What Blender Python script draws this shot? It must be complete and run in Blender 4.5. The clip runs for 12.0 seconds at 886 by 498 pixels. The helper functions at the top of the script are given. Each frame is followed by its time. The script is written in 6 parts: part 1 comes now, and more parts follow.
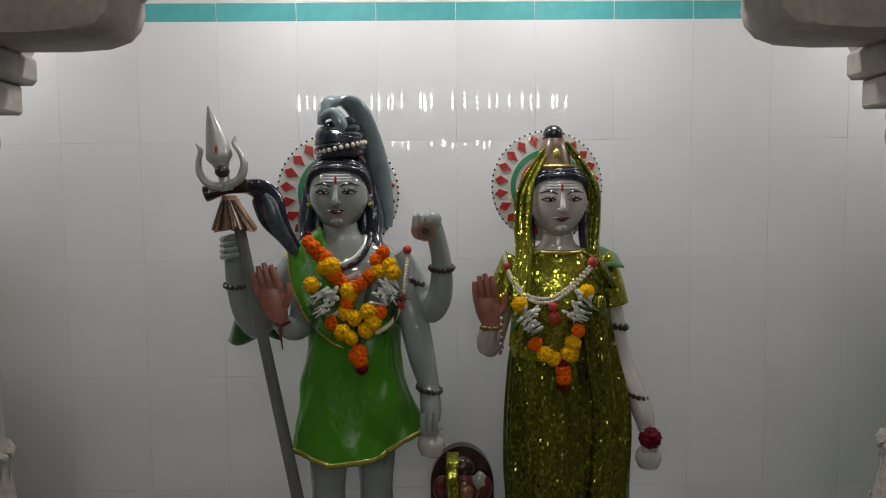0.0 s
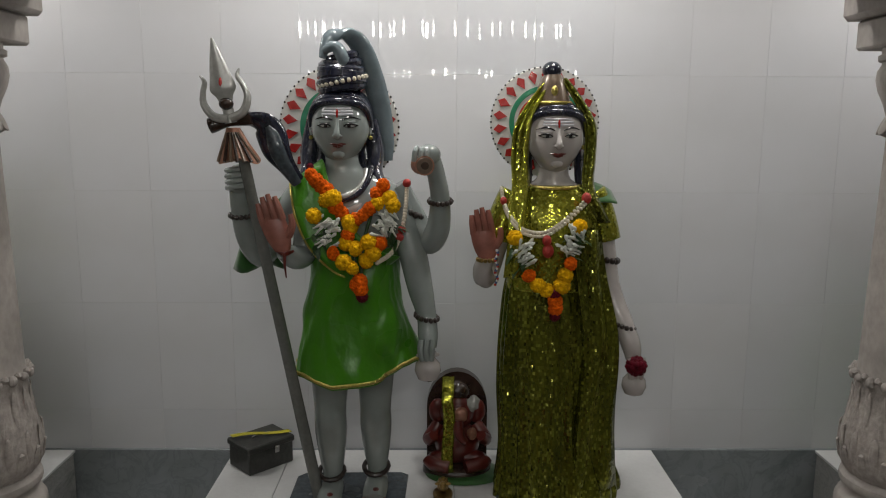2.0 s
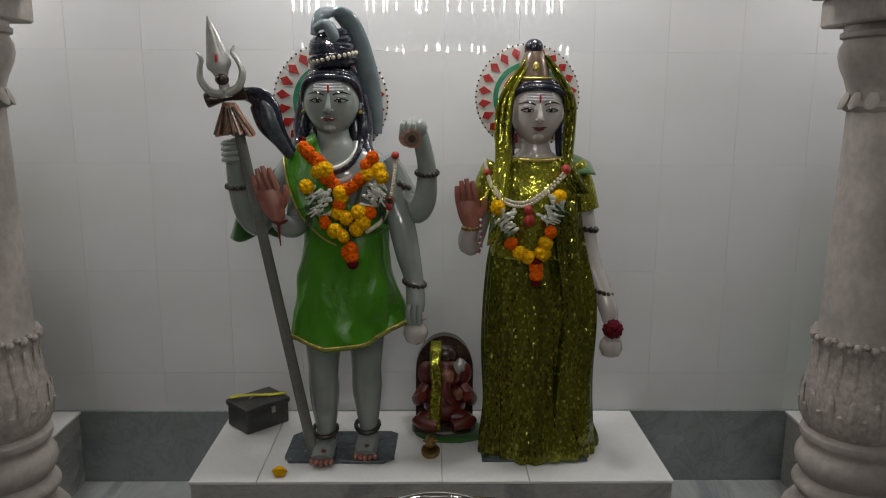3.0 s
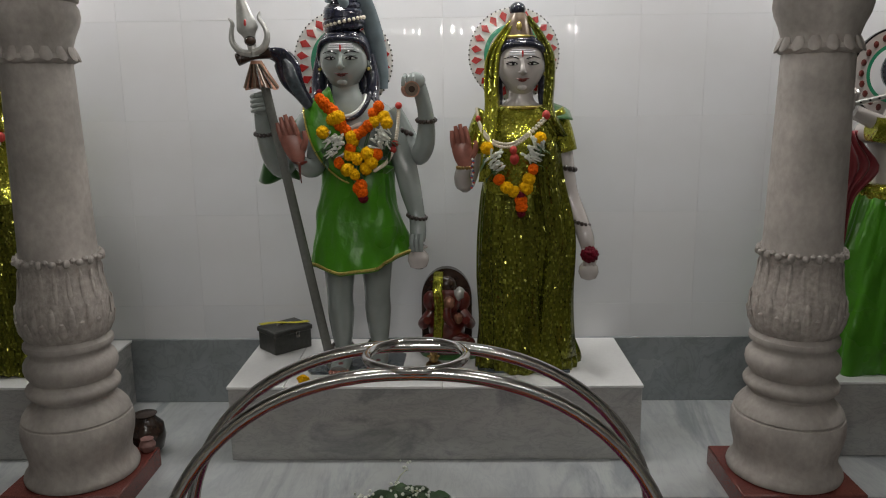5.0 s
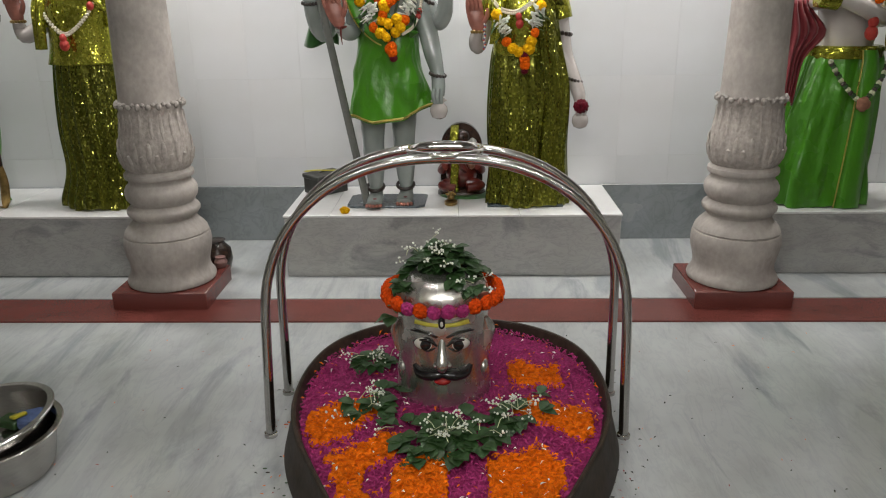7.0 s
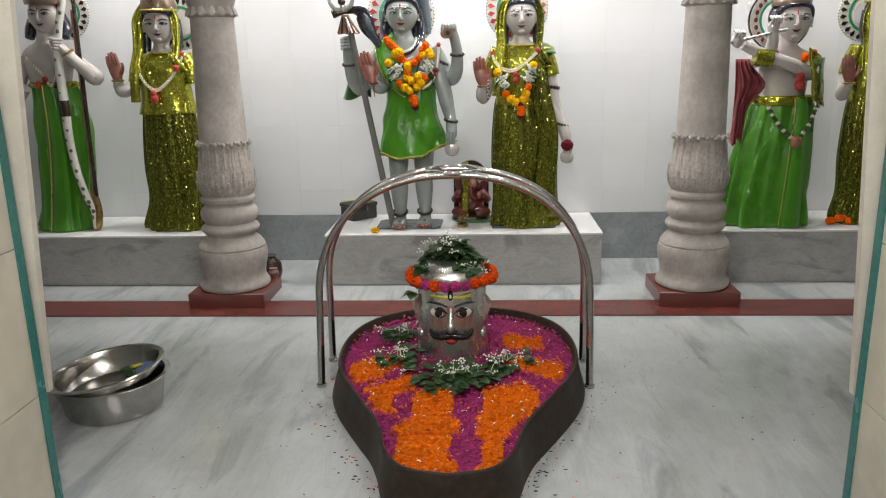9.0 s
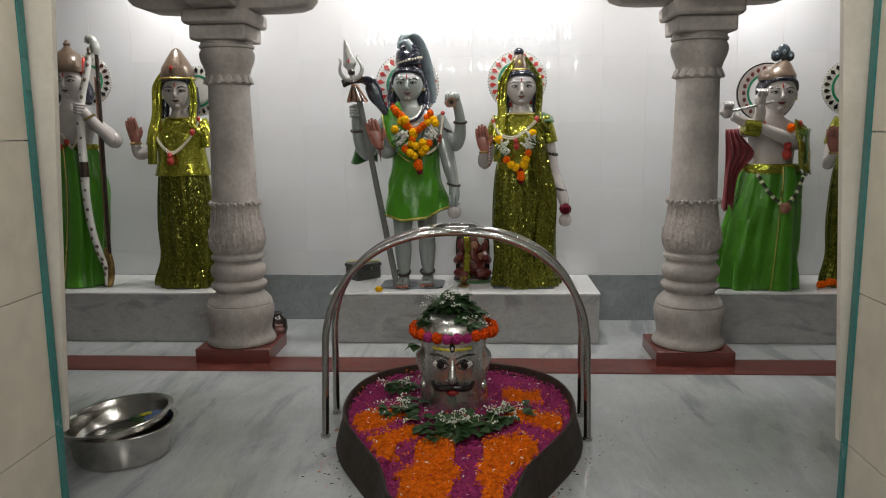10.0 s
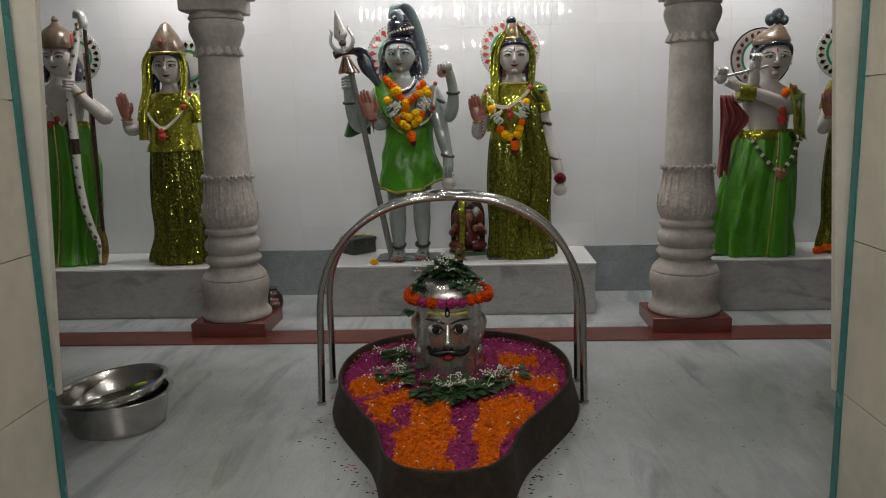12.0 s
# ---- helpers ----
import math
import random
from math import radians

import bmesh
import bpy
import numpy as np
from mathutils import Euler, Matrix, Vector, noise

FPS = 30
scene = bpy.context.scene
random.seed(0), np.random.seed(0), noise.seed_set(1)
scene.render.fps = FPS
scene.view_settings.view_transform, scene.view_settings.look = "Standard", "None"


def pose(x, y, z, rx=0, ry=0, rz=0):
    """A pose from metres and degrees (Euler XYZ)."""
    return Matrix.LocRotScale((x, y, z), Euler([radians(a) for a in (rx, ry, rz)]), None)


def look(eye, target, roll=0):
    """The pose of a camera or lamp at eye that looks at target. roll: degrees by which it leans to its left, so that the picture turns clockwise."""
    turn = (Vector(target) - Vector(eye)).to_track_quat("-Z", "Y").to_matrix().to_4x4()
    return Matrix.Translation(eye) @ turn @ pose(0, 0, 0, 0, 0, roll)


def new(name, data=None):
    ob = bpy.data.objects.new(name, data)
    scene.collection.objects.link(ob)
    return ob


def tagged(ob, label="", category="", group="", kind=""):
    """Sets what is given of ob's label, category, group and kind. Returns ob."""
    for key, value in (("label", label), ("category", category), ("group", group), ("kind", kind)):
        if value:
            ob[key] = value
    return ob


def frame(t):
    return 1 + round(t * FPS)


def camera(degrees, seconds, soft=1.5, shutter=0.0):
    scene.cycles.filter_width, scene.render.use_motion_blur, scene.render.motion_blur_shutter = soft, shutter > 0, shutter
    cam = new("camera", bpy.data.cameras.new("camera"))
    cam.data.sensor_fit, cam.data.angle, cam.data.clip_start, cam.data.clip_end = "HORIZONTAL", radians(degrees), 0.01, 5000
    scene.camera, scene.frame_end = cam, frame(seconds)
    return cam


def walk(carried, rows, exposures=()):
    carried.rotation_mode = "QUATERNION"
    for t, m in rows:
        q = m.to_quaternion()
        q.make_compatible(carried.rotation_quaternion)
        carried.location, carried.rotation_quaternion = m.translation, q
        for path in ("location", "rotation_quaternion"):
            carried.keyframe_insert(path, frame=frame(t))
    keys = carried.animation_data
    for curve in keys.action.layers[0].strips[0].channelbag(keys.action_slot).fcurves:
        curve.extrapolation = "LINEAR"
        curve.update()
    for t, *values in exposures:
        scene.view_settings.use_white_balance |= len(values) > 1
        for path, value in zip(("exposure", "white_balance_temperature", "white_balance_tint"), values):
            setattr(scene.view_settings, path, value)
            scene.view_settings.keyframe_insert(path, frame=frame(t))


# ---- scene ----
cam = camera(60.5, 12.0, soft=1.1)
PATH = [
    (0, (-0.037, -2.94, 1.671), (-0.013, -0.945, 1.529), -0.5),
    (0.5, (-0.041, -2.954, 1.651), (-0.009, -0.959, 1.517), -0.5),
    (1, (-0.048, -2.98, 1.64), (-0.007, -0.985, 1.5), -0.7),
    (1.5, (-0.023, -2.999, 1.698), (-0.009, -1.017, 1.433), -0.1),
    (2, (-0.03, -3.018, 1.693), (-0.008, -1.045, 1.366), 0.3),
    (2.5, (-0.011, -3.082, 1.699), (0.018, -1.12, 1.314), 0.4),
    (4.5, (0.022, -3.465, 1.587), (0.056, -1.505, 1.193), -0.0),
    (5, (0.116, -3.626, 1.548), (0.076, -1.668, 1.141), -0.7),
    (5.5, (0.136, -3.794, 1.549), (0.036, -1.846, 1.108), -0.0),
    (6, (0.094, -3.981, 1.507), (-0.021, -2.047, 1.012), -0.4),
    (6.5, (0.041, -4.164, 1.478), (-0.022, -2.245, 0.917), -0.7),
    (7, (0.08, -4.384, 1.423), (0.021, -2.49, 0.784), -0.8),
    (9, (0.155, -5.271, 1.431), (0.043, -3.337, 0.936), -1.2),
    (9.5, (0.141, -5.374, 1.421), (0.041, -3.414, 1.036), -0.1),
    (10, (0.153, -5.426, 1.392), (0.04, -3.453, 1.079), -0.6),
    (10.5, (0.149, -5.456, 1.376), (0.031, -3.477, 1.113), 0.2),
    (11, (0.158, -5.45, 1.317), (0.047, -3.478, 1.006), -0.2),
    (11.5, (0.154, -5.424, 1.29), (0.052, -3.454, 0.961), -0.4),
    (12, (0.17, -5.423, 1.291), (0.062, -3.456, 0.944), -1.5),
]
EXPOSURES = [(0, -1.18), (2.5, -1.15), (4.5, -0.92), (5.5, -0.67), (6.5, -0.09), (7.0, 0.16), (9.0, 0.37), (9.5, 0.02), (10.0, -0.31), (10.5, -0.53), (11.2, -0.59), (12, -0.59)]
walk(cam, [(t, look(eye, target, roll)) for t, eye, target, roll in PATH], EXPOSURES)

# ---- world and lights ----
world = bpy.data.worlds.new("world")
scene.world = world
world.use_nodes = True
world.node_tree.nodes["Background"].inputs[0].default_value = (0.9, 0.95, 1.0, 1)
world.node_tree.nodes["Background"].inputs[1].default_value = 0.05


def area_lamp(name, place, target, size, power, colour=(1.0, 0.98, 0.955), size_y=None):
    data = bpy.data.lights.new(name, "AREA")
    data.energy, data.size, data.color = power, size, colour
    if size_y:
        data.shape, data.size_y = "RECTANGLE", size_y
    ob = new(name, data)
    ob.matrix_world = look(place, target)
    return ob


CEILING = 2.86
for sx in (-1, 1):
    area_lamp("ceiling_lamp_light", (0.03 + 0.60 * sx, -2.2, CEILING - 0.075), (0.03 + 0.60 * sx, -2.1, 0), 0.17, 2.9)
    area_lamp("ceiling_lamp_light", (0.45 * sx, -0.50, CEILING - 0.075), (0.45 * sx, -0.40, 0), 0.24, 13.8, size_y=0.12)
    area_lamp("ceiling_lamp_light", (1.9 * sx, -0.50, CEILING - 0.075), (1.9 * sx, -0.40, 0), 0.24, 20, size_y=0.12)
# unseen fill added behind the doorway to brighten the door walls
area_lamp("hall_fill_light", (0, -5.3, 3.32), (0, -5.3, 0), 0.5, 17, size_y=0.2)


# ---- materials ----
def material(name):
    m = bpy.data.materials.new(name)
    m.use_nodes = True
    n, l = m.node_tree.nodes, m.node_tree.links
    return m, n, l, n["Principled BSDF"]


def noise_node(n, l, scale, detail=4.0, stretch=(1, 1, 1), rough=0.55, coord="Object", distortion=0.0):
    tc, mp, nz = n.new("ShaderNodeTexCoord"), n.new("ShaderNodeMapping"), n.new("ShaderNodeTexNoise")
    mp.inputs["Scale"].default_value = stretch
    nz.inputs["Scale"].default_value, nz.inputs["Detail"].default_value = scale, detail
    nz.inputs["Roughness"].default_value, nz.inputs["Distortion"].default_value = rough, distortion
    l.new(tc.outputs[coord], mp.inputs[0])
    l.new(mp.outputs[0], nz.inputs["Vector"])
    return nz


def ramp(n, l, source, stops):
    r = n.new("ShaderNodeValToRGB")
    while len(r.color_ramp.elements) < len(stops):
        r.color_ramp.elements.new(0.5)
    for e, (p, c) in zip(r.color_ramp.elements, stops):
        e.position, e.color = p, (*c, 1)
    l.new(source, r.inputs[0])
    return r


def mix(n, l, a, b, factor, how="MIX"):
    x = n.new("ShaderNodeMix")
    x.data_type, x.blend_type = "RGBA", how
    for socket, v in ((x.inputs[0], factor), (x.inputs[6], a), (x.inputs[7], b)):
        if isinstance(v, (int, float)):
            socket.default_value = v
        elif isinstance(v, tuple):
            socket.default_value = (*v, 1)
        else:
            l.new(v, socket)
    return x.outputs[2]


def bump(n, l, b, height, strength, distance=0.01, before=None):
    x = n.new("ShaderNodeBump")
    x.inputs["Strength"].default_value, x.inputs["Distance"].default_value = strength, distance
    l.new(height, x.inputs["Height"])
    if before:
        l.new(before.outputs[0], x.inputs["Normal"])
    l.new(x.outputs[0], b.inputs["Normal"])
    return x


def shade(c, k):
    return tuple(min(1.0, v * k) for v in c)


def plain(name, colour, rough=0.5, metal=0.0, grain=60, amount=0.18, stain=4, stain_amount=0.15, relief=0.1, coat=0.0, sheen=0.0, vary=0.0, stretch=(1, 1, 1), distance=0.004, gloss=0.5):
    """A surface with fine grain, broad stains and a little relief."""
    m, n, l, b = material(name)
    fine, broad = noise_node(n, l, grain, stretch=stretch), noise_node(n, l, stain, 3)
    c = ramp(n, l, fine.outputs[0], [(0.3, shade(colour, 1 - amount)), (0.7, shade(colour, 1 + amount))]).outputs[0]
    dark = ramp(n, l, broad.outputs[0], [(0.35, (1 - stain_amount,) * 3), (0.65, (1, 1, 1))]).outputs[0]
    c = mix(n, l, c, dark, 1.0, "MULTIPLY")
    if vary:
        info = n.new("ShaderNodeObjectInfo")
        r = ramp(n, l, info.outputs["Random"], [(0, (1 - vary,) * 3), (1, (1, 1, 1))]).outputs[0]
        c = mix(n, l, c, r, 1.0, "MULTIPLY")
    l.new(c, b.inputs["Base Color"])
    rr = n.new("ShaderNodeMapRange")
    rr.inputs[3].default_value, rr.inputs[4].default_value = max(0.02, rough * 0.8), min(1, rough * 1.25)
    l.new(broad.outputs[0], rr.inputs[0])
    l.new(rr.outputs[0], b.inputs["Roughness"])
    b.inputs["Metallic"].default_value = metal
    b.inputs["Coat Weight"].default_value = coat
    b.inputs["Coat Roughness"].default_value = 0.05
    b.inputs["Sheen Weight"].default_value = sheen
    b.inputs["Specular IOR Level"].default_value = gloss
    if relief:
        bump(n, l, b, fine.outputs[0], relief, distance)
    return m


def marble(name, base, vein, scale=1.6, rough=0.16, amount=0.75, stretch=(1, 1, 1), dirt=0.12, slant=0.0):
    m, n, l, b = material(name)
    cloud = noise_node(n, l, scale, 6, stretch, 0.6, distortion=0.9)
    fine = noise_node(n, l, scale * 4.5, 5, stretch, 0.62, distortion=1.2)
    for node in n:
        if node.bl_idname == "ShaderNodeMapping":
            node.inputs["Rotation"].default_value = (0, 0, slant)
    spots = noise_node(n, l, 3.1, 4)
    c = ramp(n, l, cloud.outputs[0], [(0.36, shade(vein, 1.05)), (0.47, base), (0.54, base), (0.70, mixed(base, vein, 0.45))]).outputs[0]
    f = ramp(n, l, fine.outputs[0], [(0.44, (1, 1, 1)), (0.49, shade((0.80, 0.81, 0.83), 1)), (0.54, (1, 1, 1))]).outputs[0]
    c = mix(n, l, c, f, amount, "MULTIPLY")
    d = ramp(n, l, spots.outputs[0], [(0.35, (1 - dirt, 1 - dirt, 1 - dirt * 1.15)), (0.6, (1, 1, 1))]).outputs[0]
    l.new(mix(n, l, c, d, 1.0, "MULTIPLY"), b.inputs["Base Color"])
    rr = n.new("ShaderNodeMapRange")
    rr.inputs[3].default_value, rr.inputs[4].default_value = rough * 0.6, rough * 1.6
    l.new(spots.outputs[0], rr.inputs[0])
    l.new(rr.outputs[0], b.inputs["Roughness"])
    bump(n, l, b, fine.outputs[0], 0.03, 0.002)
    return m


def mixed(a, b, k):
    return tuple(x + (y - x) * k for x, y in zip(a, b))


def wall_tile_material():
    m, n, l, b = material("glazed_wall_tile")
    info = n.new("ShaderNodeObjectInfo")
    broad = noise_node(n, l, 2.2, 3)
    c = ramp(n, l, info.outputs["Random"], [(0, (0.61, 0.62, 0.64)), (1, (0.635, 0.64, 0.655))]).outputs[0]
    d = ramp(n, l, broad.outputs[0], [(0.3, (0.95, 0.945, 0.93)), (0.6, (1, 1, 1))]).outputs[0]
    l.new(mix(n, l, c, d, 1.0, "MULTIPLY"), b.inputs["Base Color"])
    b.inputs["Roughness"].default_value = 0.014
    ripple = noise_node(n, l, 1.0, 2, (0.8, 1, 14.0))
    bump(n, l, b, ripple.outputs[0], 0.0025, 0.02)
    return m


def sequin_material(name, dark, light, scale=100.0, tilt=0.12, flash=0.75, rough=0.2, rows=0.5, metal=0.7):
    """Rows of small metallic discs, most of them lying flat, a few with their lower edge lifted."""
    m, n, l, b = material(name)
    tc, mp, vor = n.new("ShaderNodeTexCoord"), n.new("ShaderNodeMapping"), n.new("ShaderNodeTexVoronoi")
    mp.inputs["Scale"].default_value = (1, 1, rows)
    vor.inputs["Scale"].default_value, vor.inputs["Randomness"].default_value = scale, 0.2
    l.new(tc.outputs["Object"], mp.inputs[0])
    l.new(mp.outputs[0], vor.inputs["Vector"])
    broad = noise_node(n, l, 9, 3, (1, 1, 0.3))
    sep = n.new("ShaderNodeSeparateColor")
    l.new(vor.outputs["Color"], sep.inputs[0])
    c = ramp(n, l, sep.outputs[0], [(0.0, shade(dark, 0.85)), (0.8, mixed(dark, light, 0.10)), (1.0, mixed(dark, light, 0.45))]).outputs[0]
    d = ramp(n, l, broad.outputs[0], [(0.32, (0.62, 0.62, 0.62)), (0.62, (1, 1, 1))]).outputs[0]
    gap = ramp(n, l, vor.outputs["Distance"], [(0.6, (1, 1, 1)), (0.8, (0.75, 0.75, 0.7))]).outputs[0]
    l.new(mix(n, l, mix(n, l, c, d, 1.0, "MULTIPLY"), gap, 1.0, "MULTIPLY"), b.inputs["Base Color"])
    tip = n.new("ShaderNodeMapRange")
    for k, v in ((1, 0.80), (2, 0.90), (3, tilt), (4, flash)):
        tip.inputs[k].default_value = v
    l.new(sep.outputs[1], tip.inputs[0])
    geo, sub, scl, add, nrm = (n.new("ShaderNodeNewGeometry"), n.new("ShaderNodeVectorMath"), n.new("ShaderNodeVectorMath"),
                               n.new("ShaderNodeVectorMath"), n.new("ShaderNodeVectorMath"))
    sub.operation, scl.operation, add.operation, nrm.operation = "SUBTRACT", "SCALE", "ADD", "NORMALIZE"
    sub.inputs[1].default_value = (0.5, 0.5, 0.12)
    l.new(tip.outputs[0], scl.inputs["Scale"])
    l.new(vor.outputs["Color"], sub.inputs[0])
    l.new(sub.outputs[0], scl.inputs[0])
    l.new(scl.outputs[0], add.inputs[0])
    l.new(geo.outputs["Normal"], add.inputs[1])
    l.new(add.outputs[0], nrm.inputs[0])
    l.new(nrm.outputs[0], b.inputs["Normal"])
    b.inputs["Roughness"].default_value, b.inputs["Metallic"].default_value = rough, metal
    return m


def glow(name, colour, strength):
    m, n, l, b = material(name)
    b.inputs["Base Color"].default_value = (0.8, 0.8, 0.8, 1)
    b.inputs["Emission Color"].default_value = (*colour, 1)
    b.inputs["Emission Strength"].default_value = strength
    return m


TILE = wall_tile_material()
GROUT = plain("grout", (0.60, 0.595, 0.58), 0.8)
TEAL = plain("teal_glazed_tile", (0.085, 0.36, 0.38), 0.12, grain=30, amount=0.06, relief=0.03)
TEAL_PAINT = plain("teal_edge_trim", (0.03, 0.17, 0.155), 0.25, amount=0.12, relief=0.05)
FLOOR = marble("floor_marble", (0.42, 0.435, 0.435), (0.27, 0.29, 0.30), 1.1, 0.12, amount=0.36, stretch=(3.6, 0.8, 1), slant=0.55)
PEDESTAL = marble("pedestal_marble", (0.40, 0.395, 0.38), (0.26, 0.26, 0.26), 2.6, 0.2, stretch=(1, 1, 2.2))
WHITE_TOP = plain("white_pedestal_tile", (0.70, 0.70, 0.69), 0.16, amount=0.03, relief=0.02, stain_amount=0.06)
DADO = marble("grey_dado_marble", (0.25, 0.27, 0.28), (0.16, 0.18, 0.19), 1.8, 0.22)
RED_STONE = plain("red_granite", (0.155, 0.042, 0.034), 0.24, grain=220, amount=0.35, stain=6, relief=0.02)
STONE = plain("pale_carved_sandstone", (0.40, 0.362, 0.33), 0.72, grain=46, amount=0.11, stain=5.0, stain_amount=0.30, relief=0.22, stretch=(1, 1, 0.75))
CARVED = plain("deeply_carved_sandstone", (0.39, 0.348, 0.315), 0.75, grain=60, amount=0.22, stain=9, stain_amount=0.25, relief=0.45, stretch=(1, 1, 0.9), distance=0.008)
CREAM = plain("cream_painted_board", (0.60, 0.555, 0.47), 0.4, amount=0.04, relief=0.04)
BEIGE_TILE = plain("beige_wall_tile", (0.60, 0.545, 0.44), 0.16, grain=14, amount=0.05, stain=3, relief=0.02, vary=0.06)
PLASTER = plain("white_plaster", (0.46, 0.46, 0.44), 0.7, amount=0.04, relief=0.05)
STEEL = plain("polished_steel", (0.56, 0.54, 0.52), 0.13, 1.0, grain=90, amount=0.06, stain_amount=0.1, relief=0.03)
BOWL_STEEL = plain("spun_steel", (0.50, 0.48, 0.45), 0.20, 1.0, grain=120, amount=0.1, relief=0.08, stretch=(0.2, 0.2, 4))
SILVER = plain("dull_silver_sheet", (0.60, 0.585, 0.55), 0.26, 0.9, grain=24, amount=0.1, stain=9, stain_amount=0.2, relief=0.35)
BRONZE = plain("dark_bronze_sheet", (0.042, 0.028, 0.019), 0.55, 0.1, grain=34, gloss=0.3, amount=0.35, stain=8, stain_amount=0.35, relief=0.25)
SKIN_BLUE = plain("blue_grey_painted_marble", (0.255, 0.285, 0.27), 0.10, grain=10, amount=0.05, stain=5, stain_amount=0.12, relief=0.02, coat=0.6)
SKIN_PALE = plain("pale_painted_marble", (0.45, 0.415, 0.39), 0.11, grain=10, amount=0.05, stain=5, stain_amount=0.10, relief=0.02, coat=0.6)
SKIN_LIGHT = plain("white_forehead_paste", (0.60, 0.60, 0.62), 0.3, amount=0.08, coat=0.3)
PALM = plain("red_brown_painted_palm", (0.30, 0.115, 0.085), 0.25, grain=30, amount=0.15, relief=0.1, coat=0.3)
HAIR = plain("blue_black_paint", (0.018, 0.02, 0.034), 0.15, grain=60, amount=0.3, relief=0.5, coat=0.5, stretch=(1, 1, 0.4))
BLUE_PAINT = plain("pale_blue_paint", (0.17, 0.215, 0.235), 0.16, grain=20, amount=0.15, coat=0.5)
WHITE_PAINT = plain("white_enamel_paint", (0.68, 0.67, 0.63), 0.16, amount=0.04, coat=0.4)
RED_PAINT = plain("red_enamel_paint", (0.42, 0.025, 0.022), 0.2, amount=0.12, coat=0.4)
GREEN_PAINT = plain("green_enamel_paint", (0.03, 0.25, 0.13), 0.2, amount=0.1, coat=0.4)
BLACK_PAINT = plain("black_enamel_paint", (0.012, 0.011, 0.012), 0.2, amount=0.2, coat=0.4)
BROWN_PAINT = plain("brown_gilded_paint", (0.154, 0.108, 0.074), 0.28, 0.2, amount=0.2, coat=0.3)
COPPER_PAINT = plain("copper_paint", (0.34, 0.16, 0.10), 0.35, 0.35, amount=0.2)
GOLD = plain("gold_trim", (0.62, 0.50, 0.14), 0.28, 0.85, grain=180, amount=0.3, relief=0.5)
BRASS = plain("old_brass", (0.33, 0.22, 0.08), 0.3, 0.9, grain=40, amount=0.25, relief=0.3)
SATIN = plain("green_satin", (0.056, 0.24, 0.005), 0.28, grain=7, amount=0.10, stain=3, stain_amount=0.2, relief=0.55, sheen=0.15, stretch=(1.0, 1.0, 0.7), distance=0.03)
DARK_SATIN = plain("dark_green_satin", (0.02, 0.10, 0.012), 0.4, grain=12, amount=0.2, relief=0.3, sheen=0.3)
SEQUIN = sequin_material("gold_green_sequins", (0.38, 0.38, 0.035), (0.80, 0.76, 0.16), 140, 0.16, 0.95, 0.16, 0.9, 0.8)
SEQUIN_SKIRT = sequin_material("olive_sequins", (0.125, 0.13, 0.010), (0.60, 0.60, 0.09), 130, 0.10, 0.95, 0.16, 0.7, 0.7)
DEEP_MARIGOLD = plain("deep_orange_marigold", (0.68, 0.07, 0.004), 0.8, gloss=0.1, grain=120, amount=0.35, relief=0.8, vary=0.25)
MARIGOLD = plain("orange_marigold", (0.86, 0.125, 0.003), 0.8, gloss=0.1, grain=120, amount=0.3, relief=0.8, vary=0.25)
YELLOW_FLOWER = plain("yellow_marigold", (0.92, 0.45, 0.004), 0.8, gloss=0.1, grain=120, amount=0.25, relief=0.8, vary=0.2)
WHITE_FLOWER = plain("white_tuberose", (0.78, 0.80, 0.72), 0.6, amount=0.12, relief=0.3)
ROSE = plain("dark_red_rose", (0.11, 0.003, 0.012), 0.6, gloss=0.15, grain=60, amount=0.35, relief=0.6)
PINK_PETAL = plain("magenta_petals", (0.371, 0.034, 0.158), 0.7, gloss=0.15, grain=90, amount=0.4, vary=0.2, relief=0.5)
ORANGE_PETAL = plain("orange_petals", (0.74, 0.15, 0.003), 0.75, gloss=0.1, grain=90, amount=0.35, relief=0.5)
LEAF = plain("dark_leaf", (0.026, 0.066, 0.018), 0.4, grain=40, amount=0.35, relief=0.3)
PALE_STEM = plain("pale_flower_heads", (0.50, 0.52, 0.34), 0.6, grain=80, amount=0.3)
BEAD = plain("cream_beads", (0.62, 0.56, 0.44), 0.3, amount=0.1, coat=0.3)
RED_BEAD = plain("red_thread", (0.40, 0.03, 0.02), 0.6, amount=0.2)
WOOD_BEAD = plain("dark_wooden_beads", (0.03, 0.02, 0.016), 0.35, amount=0.3, coat=0.2)
BOX_PAINT = plain("grey_painted_tin", (0.065, 0.066, 0.06), 0.45, 0.3, grain=50, amount=0.25, stain=12, stain_amount=0.3)
FACE_YELLOW = plain("pale_yellow_paint", (0.62, 0.56, 0.06), 0.45, amount=0.15)
YELLOW_STRIP = plain("yellow_ribbon", (0.45, 0.40, 0.02), 0.5)
PLATE_STONE = plain("dark_base_slab", (0.055, 0.07, 0.08), 0.25, grain=60, amount=0.3, coat=0.2)
TRIDENT_GREY = plain("grey_enamel", (0.15, 0.155, 0.14), 0.25, amount=0.1, coat=0.3)
TRIDENT_PALE = plain("pale_silver_paint", (0.46, 0.46, 0.43), 0.22, 0.25, amount=0.1, coat=0.4)
RED_CLOTH = plain("crimson_cloth", (0.22, 0.014, 0.022), 0.5, grain=14, amount=0.25, relief=0.4, sheen=0.3, stretch=(1, 1, 0.3), distance=0.02)
DEEP_RED = plain("deep_red_glaze", (0.105, 0.014, 0.010), 0.3, grain=25, amount=0.35, relief=0.2, coat=0.4)
